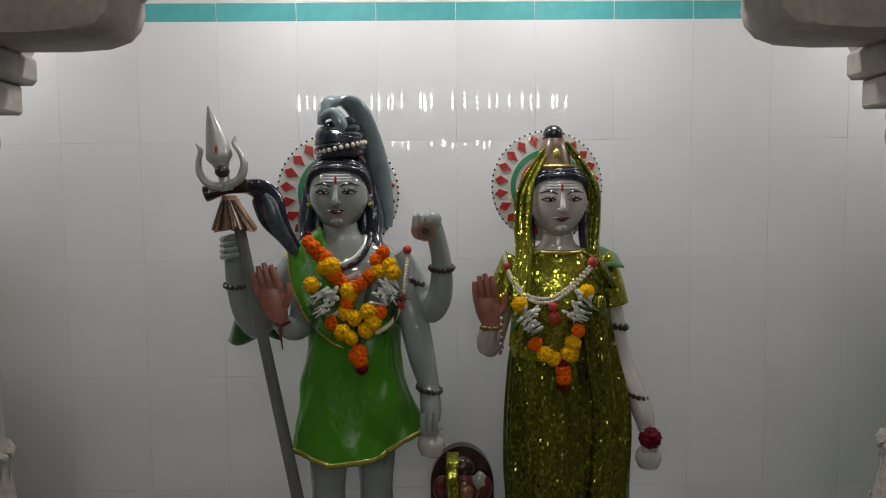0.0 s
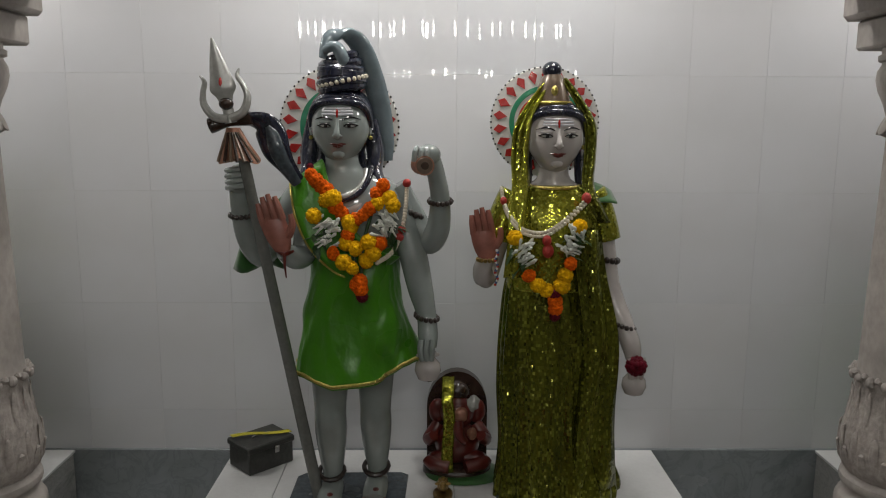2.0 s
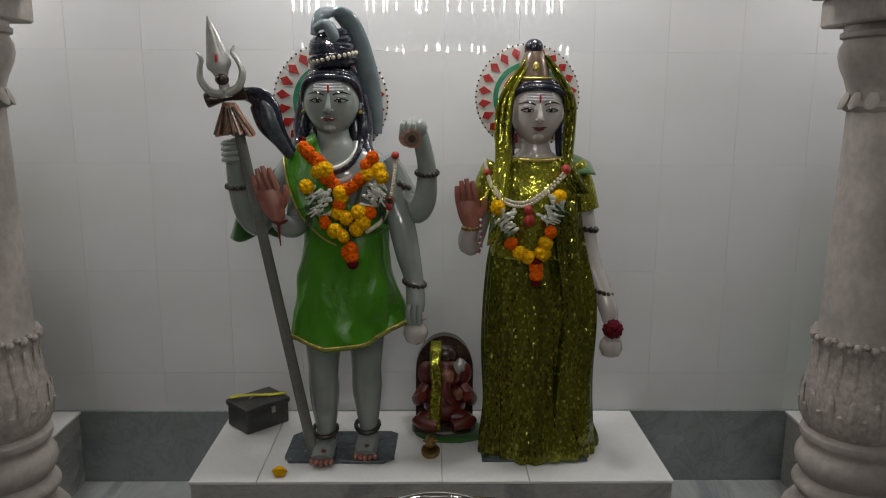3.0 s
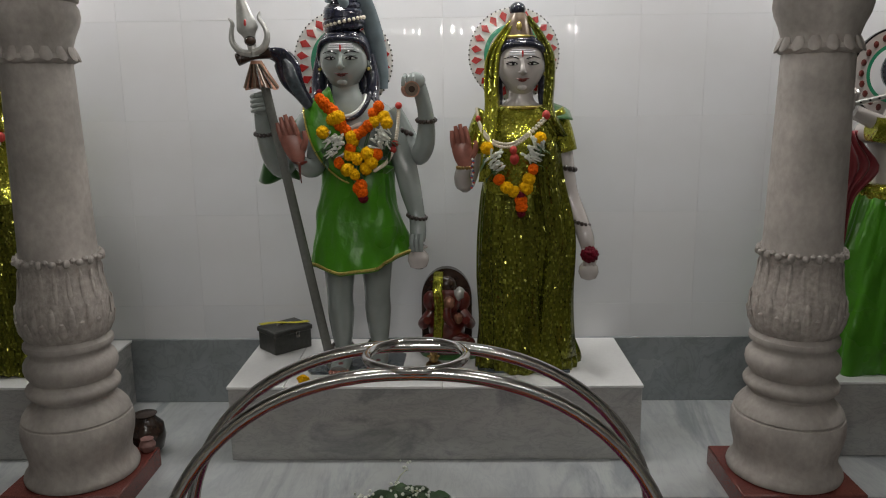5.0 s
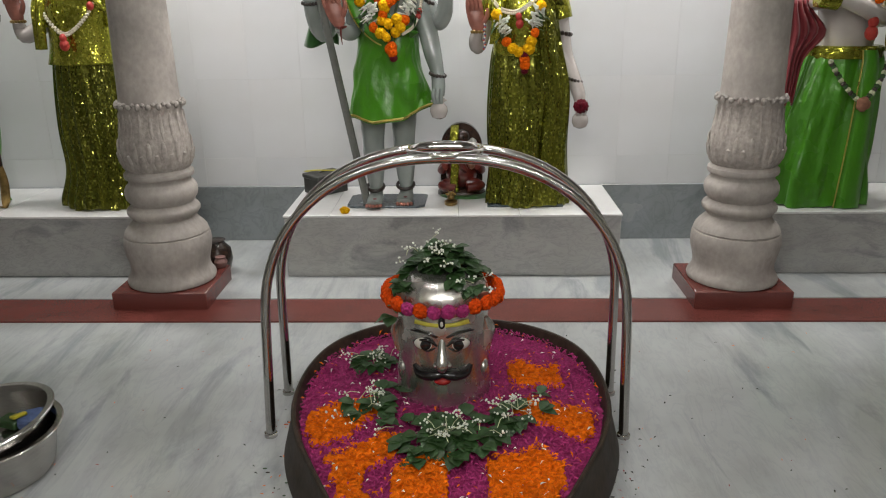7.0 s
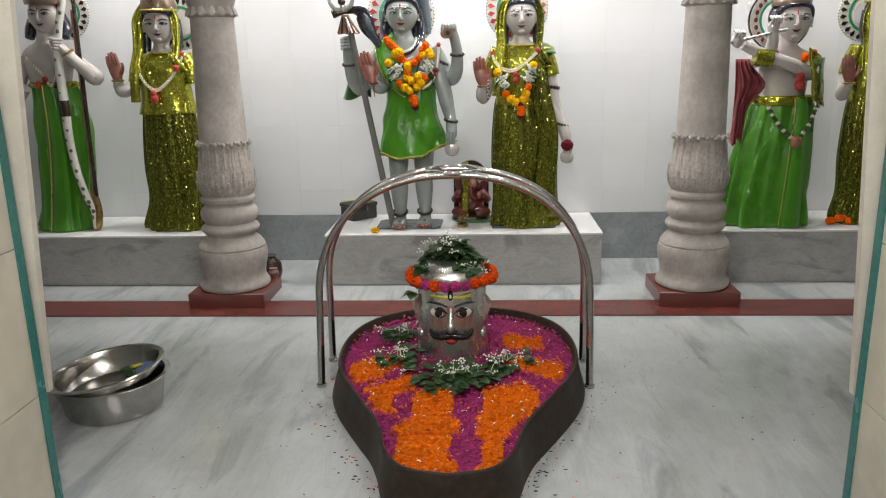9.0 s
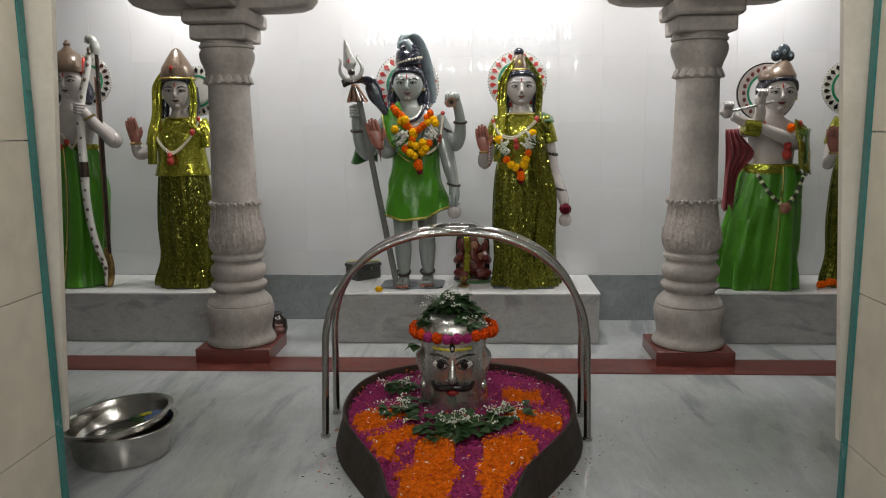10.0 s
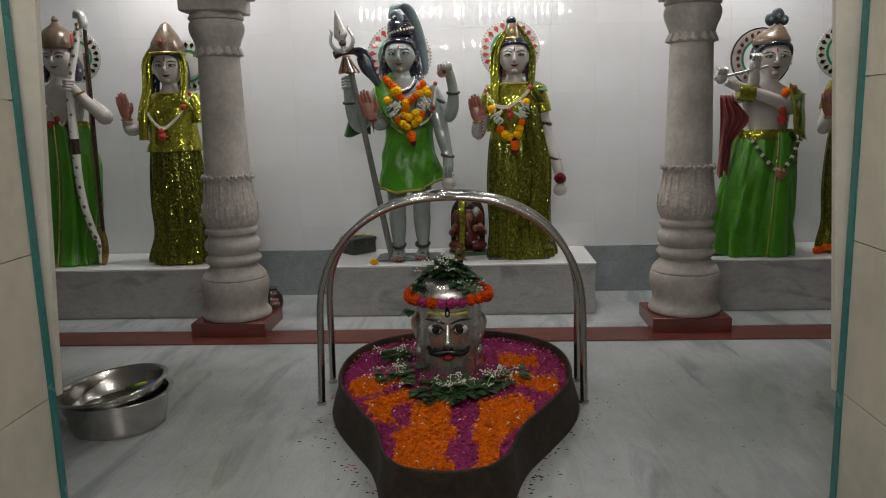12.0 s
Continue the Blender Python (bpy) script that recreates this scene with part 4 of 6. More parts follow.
def face(g, c, s, skin, brow=BLACK_PAINT, lips=DEEP_RED, mark=RED_PAINT, turn=0.0, stripes=False, tall=1.0):
    """A plain painted face on an egg-shaped head: c its middle, s its half width."""
    m = Matrix.Translation(c) @ Matrix.Rotation(radians(turn), 4, "Z") @ Matrix.Scale(s, 4)

    def at(x, y, z):
        return m @ Vector((x, y, z * tall))

    n, seg = 20, 32
    rings = []
    for j in range(n + 1):
        b = math.pi * (j / n - 0.5) * 0.99
        z = math.sin(b) * 1.22
        drop = 0.10 if z < 0 else 0.0
        c = math.cos(b) ** 0.78
        jaw = 1.0 - 0.34 * max(0.0, -z - 0.15) ** 1.2
        ring = []
        for i in range(seg):
            a = 2 * math.pi * i / seg
            x, y = math.cos(a) * c * jaw, math.sin(a) * c * 0.98
            if y < 0:
                y = y * (0.98 - 0.05 * max(0.0, -z))
            ring.append(at(x, y, z * (1 + drop)))
        rings.append(ring)
    g.rings(rings, skin)
    def front(x, z):
        c = math.sqrt(max(0.0, 1 - (z / 1.22) ** 2)) ** 0.78
        return -0.98 * math.sqrt(max(0.0, c * c - x * x))

    g.tube([at(0, -0.91, 0.30), at(0, -0.975, 0.06), at(0, -1.085, -0.24), at(0, -0.93, -0.35)], [0.06 * s, 0.075 * s, 0.118 * s, 0.07 * s], skin, n=5)
    g.ball(at(0, -0.66, -0.92), (0.22 * s, 0.18 * s, 0.15 * s), skin, seg=14, n=8)
    for e in (-1, 1):
        yaw = Matrix.Rotation(radians(turn + e * 22), 4, "Z")
        g.ball(at(e * 0.09, -0.975, -0.275), (0.085 * s, 0.08 * s, 0.062 * s), skin, seg=10, n=6)
        g.ball(at(e * 0.40, -0.845, 0.09), (0.20 * s, 0.085 * s, 0.068 * s), WHITE_PAINT, seg=14, n=8, m=yaw)
        g.ball(at(e * 0.385, -0.905, 0.095), (0.088 * s, 0.04 * s, 0.072 * s), BLACK_PAINT, seg=10, n=6, m=yaw)
        g.ball(at(e * 0.40, -0.815, 0.215), (0.235 * s, 0.115 * s, 0.08 * s), skin, seg=14, n=8, m=yaw)
        g.tube([at(e * 0.20, -0.935, 0.065), at(e * 0.40, -0.938, 0.145), at(e * 0.67, -0.765, 0.085)], [0.02 * s, 0.034 * s, 0.018 * s], brow, seg=6, n=4)
        g.tube([at(e * 0.15, -0.955, 0.27), at(e * 0.42, -0.915, 0.375), at(e * 0.74, -0.68, 0.30)], [0.022 * s, 0.034 * s, 0.012 * s], brow, seg=6, n=4)
        g.tube([at(e * 0.21, -0.925, 0.055), at(e * 0.41, -0.915, 0.018), at(e * 0.64, -0.785, 0.07)], [0.009 * s, 0.013 * s, 0.009 * s], brow, seg=6, n=4)
        g.ball(at(e * 0.99, 0.05, 0.0), (0.10 * s, 0.17 * s, 0.27 * s), skin, seg=10, n=7)
        g.ball(at(e * 1.02, 0.0, -0.34), 0.075 * s, GOLD, seg=8, n=6)
        g.tube([at(0, -0.885, -0.575), at(e * 0.13, -0.875, -0.56), at(e * 0.29, -0.80, -0.545)], [0.034 * s, 0.042 * s, 0.010 * s], lips, seg=7, n=4)
        g.tube([at(0, -0.868, -0.645), at(e * 0.16, -0.83, -0.615)], [0.05 * s, 0.024 * s], lips, seg=7, n=3)
    if mark:
        g.ball(at(0, -0.93, 0.50), (0.045 * s, 0.05 * s, 0.15 * s), mark, seg=8, n=8)
    if stripes:
        # pale paste bands across the forehead
        for k, z in enumerate((0.46, 0.56, 0.66)):
            half = (0.52, 0.50, 0.44)[k]
            line = [at(x, front(x, z) - 0.012, z + 0.05 * x * x) for x in (half * (q / 6 - 1) for q in range(13))]
            g.tube(line, 0.034 * s, SKIN_LIGHT, seg=6, flat=0.5, across=(0, 0, 1))


def hair_frame(g, c, s, low=-0.1):
    """Painted locks that frame the forehead and run down to the ears."""
    c = Vector(c)
    for k, (lift, back) in enumerate(((0.0, 0.0), (0.13, 0.14), (0.22, 0.30))):
        side = [(0.98 + 0.02 * k, 0.10 - back * 0.2, low), (0.97, -0.16 + back, 0.34), (0.80, -0.46 + back, 0.70 + lift * 0.6), (0.42, -0.68 + back, 0.84 + lift)]
        pts = [(-x, y, z) for x, y, z in side] + [(0, -0.75 + back, 0.87 + lift)] + side[::-1]
        g.tube([c + s * Vector(p) for p in pts], 0.125 * s, HAIR, n=4, seg=12)


def halo(g, c, r, plain_rim=False):
    """A painted disc behind a head, red lozenges round a white rim."""
    m = Matrix.Translation(c) @ Matrix.Rotation(radians(90), 4, "X")
    seg = 64
    def ring(ra, z):
        return [m @ Vector((ra * math.cos(2 * math.pi * i / seg), ra * math.sin(2 * math.pi * i / seg), z)) for i in range(seg)]
    g.rings([ring(r * 0.985, -0.008), ring(r, -0.004), ring(r, 0.005), ring(r * 0.985, 0.008)], WHITE_PAINT)
    g.rings([ring(r * 0.66, 0.0085), ring(r * 0.655, 0.011), ring(r * 0.57, 0.011), ring(r * 0.565, 0.0085)], GREEN_PAINT, caps=False)
    g.rings([ring(r * 0.50, 0.0085), ring(r * 0.495, 0.011), ring(r * 0.02, 0.0115)], RED_PAINT if not plain_rim else WHITE_PAINT)
    n = 22
    for i in range(n):
        a = 2 * math.pi * (i + 0.5) / n
        ca, sa = math.cos(a), math.sin(a)
        pts = []
        for ra, ta in ((0.955, 0.0), (0.86, 0.50), (0.70, 0.0), (0.86, -0.50)):
            w = ta * r * 0.17
            pts.append((ra * r * ca - sa * w, ra * r * sa + ca * w))
        low, high = [m @ Vector((x, y, 0.0078)) for x, y in pts], [m @ Vector((x, y, 0.0105)) for x, y in pts]
        g.rings([low, high], RED_PAINT if not plain_rim else BLACK_PAINT)
    for i in range(60):
        a = 2 * math.pi * i / 60
        g.ball(m @ Vector((r * 0.99 * math.cos(a), r * 0.99 * math.sin(a), 0.006)), r * 0.022, BLACK_PAINT, seg=6, n=4)


def pot(g, c, r, mat):
    g.lathe(c, [(r * 0.35, -r * 1.0), (r * 0.75, -r * 0.8), (r, -r * 0.2), (r * 0.92, r * 0.35), (r * 0.55, r * 0.8), (r * 0.45, r * 1.0), (r * 0.7, r * 1.15), (r * 0.68, r * 1.22)], mat, seg=20)


# -- the four-armed statue
g = Geo(SKIN_BLUE)
g.body([(-0.31, -0.39, 0.95, 0.14, 0.095), (-0.305, -0.40, 1.15, 0.128, 0.088), (-0.31, -0.40, 1.26, 0.135, 0.09), (-0.315, -0.40, 1.36, 0.158, 0.10), (-0.318, -0.39, 1.45, 0.172, 0.095), (-0.325, -0.385, 1.505, 0.135, 0.075), (-0.345, -0.385, 1.54, 0.066, 0.06), (-0.352, -0.39, 1.60, 0.057, 0.057), (-0.354, -0.39, 1.64, 0.055, 0.055)], n=5, seg=32)
face(g, (-0.352, -0.39, 1.675), 0.100, SKIN_BLUE, stripes=True, tall=0.95)
hair_frame(g, (-0.352, -0.39, 1.675), 0.100)
g.ball((-0.352, -0.345, 1.715), (0.110, 0.090, 0.108), HAIR, seg=28, n=16, rough=0.012)
for k in range(7):
    z, r = 1.808 + 0.017 * k, (0.066, 0.072, 0.070, 0.069, 0.065, 0.057, 0.044)[k]
    g.tube([(-0.346 + r * math.cos(a), -0.385 + r * math.sin(a), z + 0.010 * math.cos(a + k)) for a in (i * math.pi / 10 for i in range(20))], 0.0155, HAIR, seg=8, loop=True)
g.lathe((-0.346, -0.385, 1.80), [(0.055, 0.0), (0.055, 0.11), (0.02, 0.13)], HAIR, seg=16)
for i in range(26):
    a = 2 * math.pi * i / 26
    g.ball((-0.343 + 0.079 * math.cos(a), -0.387 + 0.079 * math.sin(a), 1.832 + 0.016 * math.cos(a) + 0.006 * math.sin(a)), 0.0085, BEAD, seg=7, n=5)
for sx in (-1, 1):
    g.tube([(-0.352 + sx * 0.098, -0.34, 1.70), (-0.352 + sx * 0.115, -0.35, 1.60), (-0.352 + sx * 0.115, -0.385, 1.53), (-0.352 + sx * 0.14, -0.43, 1.475), (-0.352 + sx * 0.15, -0.45, 1.43)], [0.026, 0.03, 0.027, 0.022, 0.008], HAIR, n=5)
    g.tube([(-0.352 + sx * 0.07, -0.31, 1.66), (-0.352 + sx * 0.085, -0.33, 1.55), (-0.352 + sx * 0.10, -0.37, 1.49)], [0.035, 0.035, 0.015], HAIR, n=5)
# the pale blue stream that falls behind the head
g.tube([(-0.405, -0.42, 1.905), (-0.395, -0.41, 1.945), (-0.375, -0.40, 1.978), (-0.325, -0.385, 1.983), (-0.285, -0.36, 1.95), (-0.25, -0.33, 1.86), (-0.222, -0.31, 1.75), (-0.205, -0.30, 1.64), (-0.20, -0.30, 1.56)], [0.012, 0.02, 0.026, 0.032, 0.036, 0.038, 0.036, 0.03, 0.02], BLUE_PAINT, n=5, seg=14, flat=0.6, across=(1, 0, 0))
g.tube([(-0.40, -0.435, 1.925), (-0.36, -0.44, 1.94), (-0.335, -0.44, 1.90), (-0.345, -0.44, 1.87)], [0.012, 0.020, 0.022, 0.016], BLUE_PAINT, n=4)
halo(g, (-0.368, -0.285, 1.678), 0.211)
# arm that holds the trident
g.tube([(-0.475, -0.37, 1.47), (-0.54, -0.36, 1.39), (-0.60, -0.36, 1.275), (-0.64, -0.385, 1.235), (-0.668, -0.43, 1.30), (-0.683, -0.465, 1.40), (-0.682, -0.485, 1.47)], [0.052, 0.05, 0.045, 0.044, 0.042, 0.034, 0.032], n=5, seg=14)
bangle(g, (-0.683, -0.462, 1.385), (0, -0.2, 1), 0.036)
g.ball((-0.678, -0.495, 1.505), (0.042, 0.032, 0.052), seg=14)
for k in range(4):
    g.tube([(-0.715, -0.50, 1.478 + 0.019 * k), (-0.685, -0.538, 1.484 + 0.019 * k), (-0.645, -0.525, 1.49 + 0.019 * k)], [0.010, 0.011, 0.009], n=3, seg=8)
# blessing arm
g.tube([(-0.465, -0.40, 1.44), (-0.468, -0.42, 1.34), (-0.475, -0.455, 1.255), (-0.50, -0.50, 1.245), (-0.528, -0.54, 1.275)], [0.05, 0.046, 0.044, 0.04, 0.03], n=5, seg=14)
hand_open(g, (-0.533, -0.55, 1.285), -16, 1.06)
g.tube([(-0.545, -0.55, 1.275), (-0.52, -0.575, 1.268), (-0.50, -0.545, 1.272), (-0.52, -0.52, 1.275)], 0.008, DEEP_RED, loop=True)
g.tube([(-0.52, -0.575, 1.27), (-0.518, -0.58, 1.23), (-0.515, -0.575, 1.19)], [0.006, 0.004, 0.002], DEEP_RED)
# drum arm
g.tube([(-0.17, -0.375, 1.475), (-0.125, -0.37, 1.40), (-0.075, -0.385, 1.315), (-0.047, -0.41, 1.285), (-0.018, -0.43, 1.34), (-0.012, -0.45, 1.44), (-0.025, -0.47, 1.52), (-0.04, -0.485, 1.575)], [0.05, 0.047, 0.044, 0.044, 0.042, 0.034, 0.031, 0.03], n=5, seg=14)
bangle(g, (-0.012, -0.45, 1.432), (0, -0.2, 1), 0.037)
bangle(g, (-0.115, -0.375, 1.39), (0.5, 0, 1), 0.05)
g.ball((-0.05, -0.50, 1.59), (0.04, 0.035, 0.035), seg=12)
for k in range(3):
    g.tube([(-0.09 + 0.02 * k, -0.50, 1.612), (-0.095 + 0.02 * k, -0.53, 1.60), (-0.098 + 0.02 * k, -0.53, 1.57)], 0.009, n=3, seg=7)
m = Matrix.Rotation(radians(12), 4, "Z") @ Matrix.Rotation(radians(90), 4, "X")
g.lathe((-0.072, -0.515, 1.557), [(0.031, -0.04), (0.032, -0.035), (0.02, 0.0), (0.031, 0.035), (0.032, 0.045)], COPPER_PAINT, seg=20, m=m)
g.lathe((-0.072, -0.515, 1.557), [(0.027, 0.0455), (0.026, 0.047)], BROWN_PAINT, seg=20, m=m)
g.lathe((-0.072, -0.515, 1.557), [(0.013, 0.0475), (0.012, 0.049)], DARK_BROWN, seg=14, m=m)
# lowered arm with a water pot
g.tube([(-0.165, -0.39, 1.43), (-0.14, -0.40, 1.34), (-0.105, -0.42, 1.24), (-0.08, -0.44, 1.13), (-0.058, -0.46, 1.04), (-0.052, -0.485, 0.97), (-0.05, -0.50, 0.93)], [0.054, 0.052, 0.05, 0.045, 0.035, 0.035, 0.028], n=5, seg=14)
bangle(g, (-0.057, -0.462, 1.032), (0.2, -0.1, 1), 0.038)
for k in range(3):
    g.tube([(-0.075 + 0.02 * k, -0.52, 0.965), (-0.078 + 0.02 * k, -0.53, 0.93), (-0.07 + 0.015 * k, -0.525, 0.895)], 0.010, n=3, seg=8)
pot(g, (-0.052, -0.50, 0.86), 0.046, SKIN_PALE)
g.tube([(-0.09, -0.50, 0.905), (-0.05, -0.52, 0.90), (-0.015, -0.50, 0.91)], 0.006, SKIN_PALE)
# legs and feet
for x, y in ((-0.402, -0.42), (-0.243, -0.38)):
    g.tube([(x + 0.005, y + 0.03, 0.92), (x, y + 0.02, 0.80), (x, y, 0.68), (x, y + 0.01, 0.60), (x + 0.002, y + 0.012, 0.50), (x + 0.004, y + 0.01, 0.43), (x + 0.004, y - 0.005, 0.375)], [0.072, 0.068, 0.057, 0.058, 0.047, 0.036, 0.04], n=5, seg=18)
    g.tube([(x + 0.004, y + 0.03, 0.385), (x + 0.003, y - 0.02, 0.392), (x, y - 0.07, 0.378), (x - 0.002, y - 0.11, 0.370)], [0.038, 0.042, 0.044, 0.04], n=4, seg=14, flat=0.55, across=(1, 0, 0))
    for k in range(5):
        g.ball((x - 0.036 + 0.018 * k, y - 0.115 - 0.006 * (2 - abs(k - 2)), 0.366), (0.0105, 0.02, 0.010), PALM, seg=9, n=6)
    g.tube([(x + 0.045 * math.cos(a), y + 0.008 + 0.045 * math.sin(a), 0.44 + 0.015 * math.sin(a)) for a in (i * math.pi / 8 for i in range(16))], 0.009, WOOD_BEAD, seg=7, loop=True)
    g.ball((x + 0.004, y - 0.085, 0.393), (0.014, 0.016, 0.008), DEEP_RED, seg=8, n=5)
# snake at the shoulder
g.tube([(-0.485, -0.46, 1.49), (-0.52, -0.475, 1.545), (-0.552, -0.485, 1.60), (-0.570, -0.485, 1.655), (-0.590, -0.50, 1.692), (-0.635, -0.52, 1.703), (-0.68, -0.53, 1.692)], [0.024, 0.030, 0.046, 0.050, 0.038, 0.025, 0.014], HAIR, n=5, seg=16, flat=0.45, across=(1, 0, 0.4))
g.tube([(-0.488, -0.478, 1.49), (-0.522, -0.497, 1.548), (-0.548, -0.508, 1.605), (-0.560, -0.508, 1.65), (-0.575, -0.515, 1.68)], [0.016, 0.022, 0.026, 0.022, 0.008], PLATE_STONE, n=5, seg=14, flat=0.5, across=(1, 0, 0.4))
# necklaces
for r, z, mat in ((0.078, 1.49, TRIDENT_PALE), (0.10, 1.465, SKIN_PALE), (0.095, 1.50, HAIR)):
    g.tube([(-0.342 + r * math.cos(a), -0.40 - 0.085 * abs(math.sin(a)) - 0.012, z - (r * 1.1) * max(0, math.sin(a)) + 0.045) for a in (math.pi * k / 12 for k in range(13))], 0.011, mat, n=2)
solid("statue", g, "glossy blue-grey painted marble statue with four arms and a halo", "statue", "shrine statues")

# its base slab
pts = [(-0.55, -0.475), (-0.53, -0.508), (-0.175, -0.515), (-0.135, -0.48), (-0.128, -0.27), (-0.155, -0.25), (-0.52, -0.255), (-0.55, -0.285)]
g = Geo(PLATE_STONE).rings([[Vector((x, y, TOP + 0.0005)) for x, y in pts], [Vector((x, y, TOP + 0.010)) for x, y in pts], [Vector((-0.34 + (x + 0.34) * 0.99, -0.38 + (y + 0.38) * 0.99, TOP + 0.012)) for x, y in pts]])
solid("stone_slab", g, "dark blue-grey slab under the statue's feet", "base slab")
g = Geo(PLATE_STONE).box((0.397, -0.375, TOP + 0.006), (0.40, 0.255, 0.012), edge=0.003)
solid("stone_slab", g, "dark blue-grey slab under the gowned statue", "base slab")

# trident
t = thing("trident", (-0.456, -0.47, TOP + 0.012), "tall grey and silver painted trident leaning beside the statue", "trident")
a, b = Vector((-0.445, -0.45, TOP + 0.012)), Vector((-0.664, -0.545, 1.66))
part("shaft", Geo(TRIDENT_GREY).tube([a, b], [0.021, 0.018], seg=16), t, "dark grey shaft")
q = Matrix.Translation((-0.682, -0.55, 1.690)) @ Matrix.Rotation(radians(-11), 4, "Y") @ Matrix.Diagonal((0.86, 0.9, 0.94, 1))
left = [(-0.005, 0.0, 0.015), (-0.055, 0, 0.03), (-0.082, 0, 0.075), (-0.076, 0, 0.115), (-0.062, 0, 0.148), (-0.074, 0, 0.172)]
for sx in (-1, 1):
    g = Geo(TRIDENT_PALE).tube([q @ Vector((sx * x, 0, z)) for x, _, z in left], [0.021, 0.02, 0.0165, 0.013, 0.011, 0.004], n=5, seg=12, flat=0.7, across=(0, 1, 0))
    part("side_prong", g, t, "silver curved prong")
g = Geo(TRIDENT_PALE).tube([q @ Vector((0, 0, z)) for z in (0.0, 0.05, 0.09, 0.115, 0.15, 0.22, 0.285)], [0.02, 0.018, 0.027, 0.042, 0.036, 0.021, 0.003], n=4, seg=14, flat=0.5, across=(1, 0, 0))
g.ball(q @ Vector((0, -0.019, 0.132)), (0.007, 0.004, 0.02), RED_PAINT, seg=8, n=6)
g.ball(q @ Vector((0, -0.006, 0.065)), (0.024, 0.02, 0.02), DARK_BROWN, seg=12, n=8)
part("middle_prong", g, t, "silver leaf-shaped blade")
g = Geo(COPPER_PAINT)
fan = [(-0.676, -0.55, 1.675), (-0.668, -0.55, 1.63), (-0.659, -0.55, 1.57)]
rings = []
for (x, y, z), w in zip(fan, (0.022, 0.04, 0.068)):
    rings.append([Vector((x + w * math.cos(k * math.pi / 18) * (1 + 0.05 * math.sin(9 * k * math.pi / 9)), y + 0.55 * w * math.sin(k * math.pi / 18), z + 0.01 * math.sin(k * math.pi / 6) * (w > 0.05))) for k in range(36)])
g.rings(rings)
for k in range(7):
    x = -0.722 + 0.0215 * k
    g.tube([(-0.676 + (k - 3) * 0.006, -0.567, 1.66), (x + 0.003, -0.598 + 0.004 * abs(k - 3), 1.568)], [0.004, 0.006], DARK_BROWN if k % 2 else BROWN_PAINT, seg=6)
part("tassel", g, t, "copper pleated tassel")
part("drum", Geo(DARK_BROWN).tube([(-0.755, -0.53, 1.68), (-0.735, -0.53, 1.685), (-0.69, -0.53, 1.69), (-0.64, -0.53, 1.70), (-0.62, -0.53, 1.705)], [0.026, 0.024, 0.012, 0.020, 0.024], n=3, seg=12), t, "small dark drum")

# green skirt and shoulder drape
t = thing("green_wrap", (-0.31, -0.40, 0.8), "bright green satin skirt and shoulder drape with gold edging", "garment")
seg, rings = 108, []
levels = smooth([Vector((-0.312, 1.27, 0.148)), Vector((-0.308, 1.20, 0.15)), Vector((-0.31, 1.08, 0.168)), Vector((-0.312, 0.95, 0.193)), Vector((-0.31, 0.86, 0.208)), Vector((-0.31, 0.80, 0.214))], 8)
for j, q3 in enumerate(levels):
    k = j / (len(levels) - 1)
    ring = []
    for i in range(seg):
        a = 2 * math.pi * i / seg
        crease = noise.noise(Vector((2.2 * math.cos(a) + 3 * q3.y, 2.2 * math.sin(a), 7 * q3.y))) + 0.6 * noise.noise(Vector((6 * math.cos(a) - 5 * q3.y, 6 * math.sin(a), 9 * q3.y)))
        sweep = math.sin(3.2 * a + 15 * q3.y) * (0.5 + 0.5 * math.sin(1.7 * a + 5 * q3.y))
        fold = 1 + k * (0.055 * (abs(math.sin(3 * a + 3 * k)) ** 0.7 - 0.6) + 0.02 * math.sin(7 * a + 1.3)) + 0.075 * crease + 0.07 * sweep
        flare = 0.028 * k ** 4 * max(0, math.cos(a)) ** 2
        x = q3.x + (q3.z * fold + flare) * math.cos(a)
        y = -0.40 + (q3.z * 0.72) * fold * math.sin(a)
        lift = k ** 3 * (0.055 * math.cos(a) ** 2 + 0.028 * math.cos(a) + 0.006 * math.sin(7 * a))
        ring.append(Vector((x, y, q3.y + lift)))
    rings.append(ring)
inner = [Vector((-0.31 + (p.x + 0.31) * 0.985, -0.40 + (p.y + 0.40) * 0.985, p.z + 0.002)) for p in rings[-1]]
part("skirt", Geo(SATIN).rings(rings + [inner, [Vector((-0.31 + (p.x + 0.31) * 0.78, -0.40 + (p.y + 0.40) * 0.78, p.z + 0.10)) for p in inner]], caps=False), t, sharp=0)
part("hem_trim", Geo(GOLD).tube([p + Vector((0, 0, 0.012)) for p in rings[-1]], 0.007, seg=6, loop=True), t, "gold hem trim")
rows = []
path = smooth([Vector((-0.485, -0.36, 1.51)), Vector((-0.462, -0.45, 1.525)), Vector((-0.435, -0.495, 1.43)), Vector((-0.385, -0.515, 1.33)), Vector((-0.31, -0.512, 1.25)), Vector((-0.25, -0.49, 1.215)), Vector((-0.20, -0.44, 1.20))], 5)
for j, p in enumerate(path):
    k = j / (len(path) - 1)
    w = 0.05 + 0.012 * math.sin(3 * k)
    rows.append([p + Vector((dx * w, -0.008 * math.cos(3 * dx + 5 * k), dx * w * 0.75)) for dx in (-1, -0.75, -0.5, -0.25, 0, 0.25, 0.5, 0.75, 1)])
part("sash", Geo(SATIN).sheet(rows, 0.006), t, sharp=0)
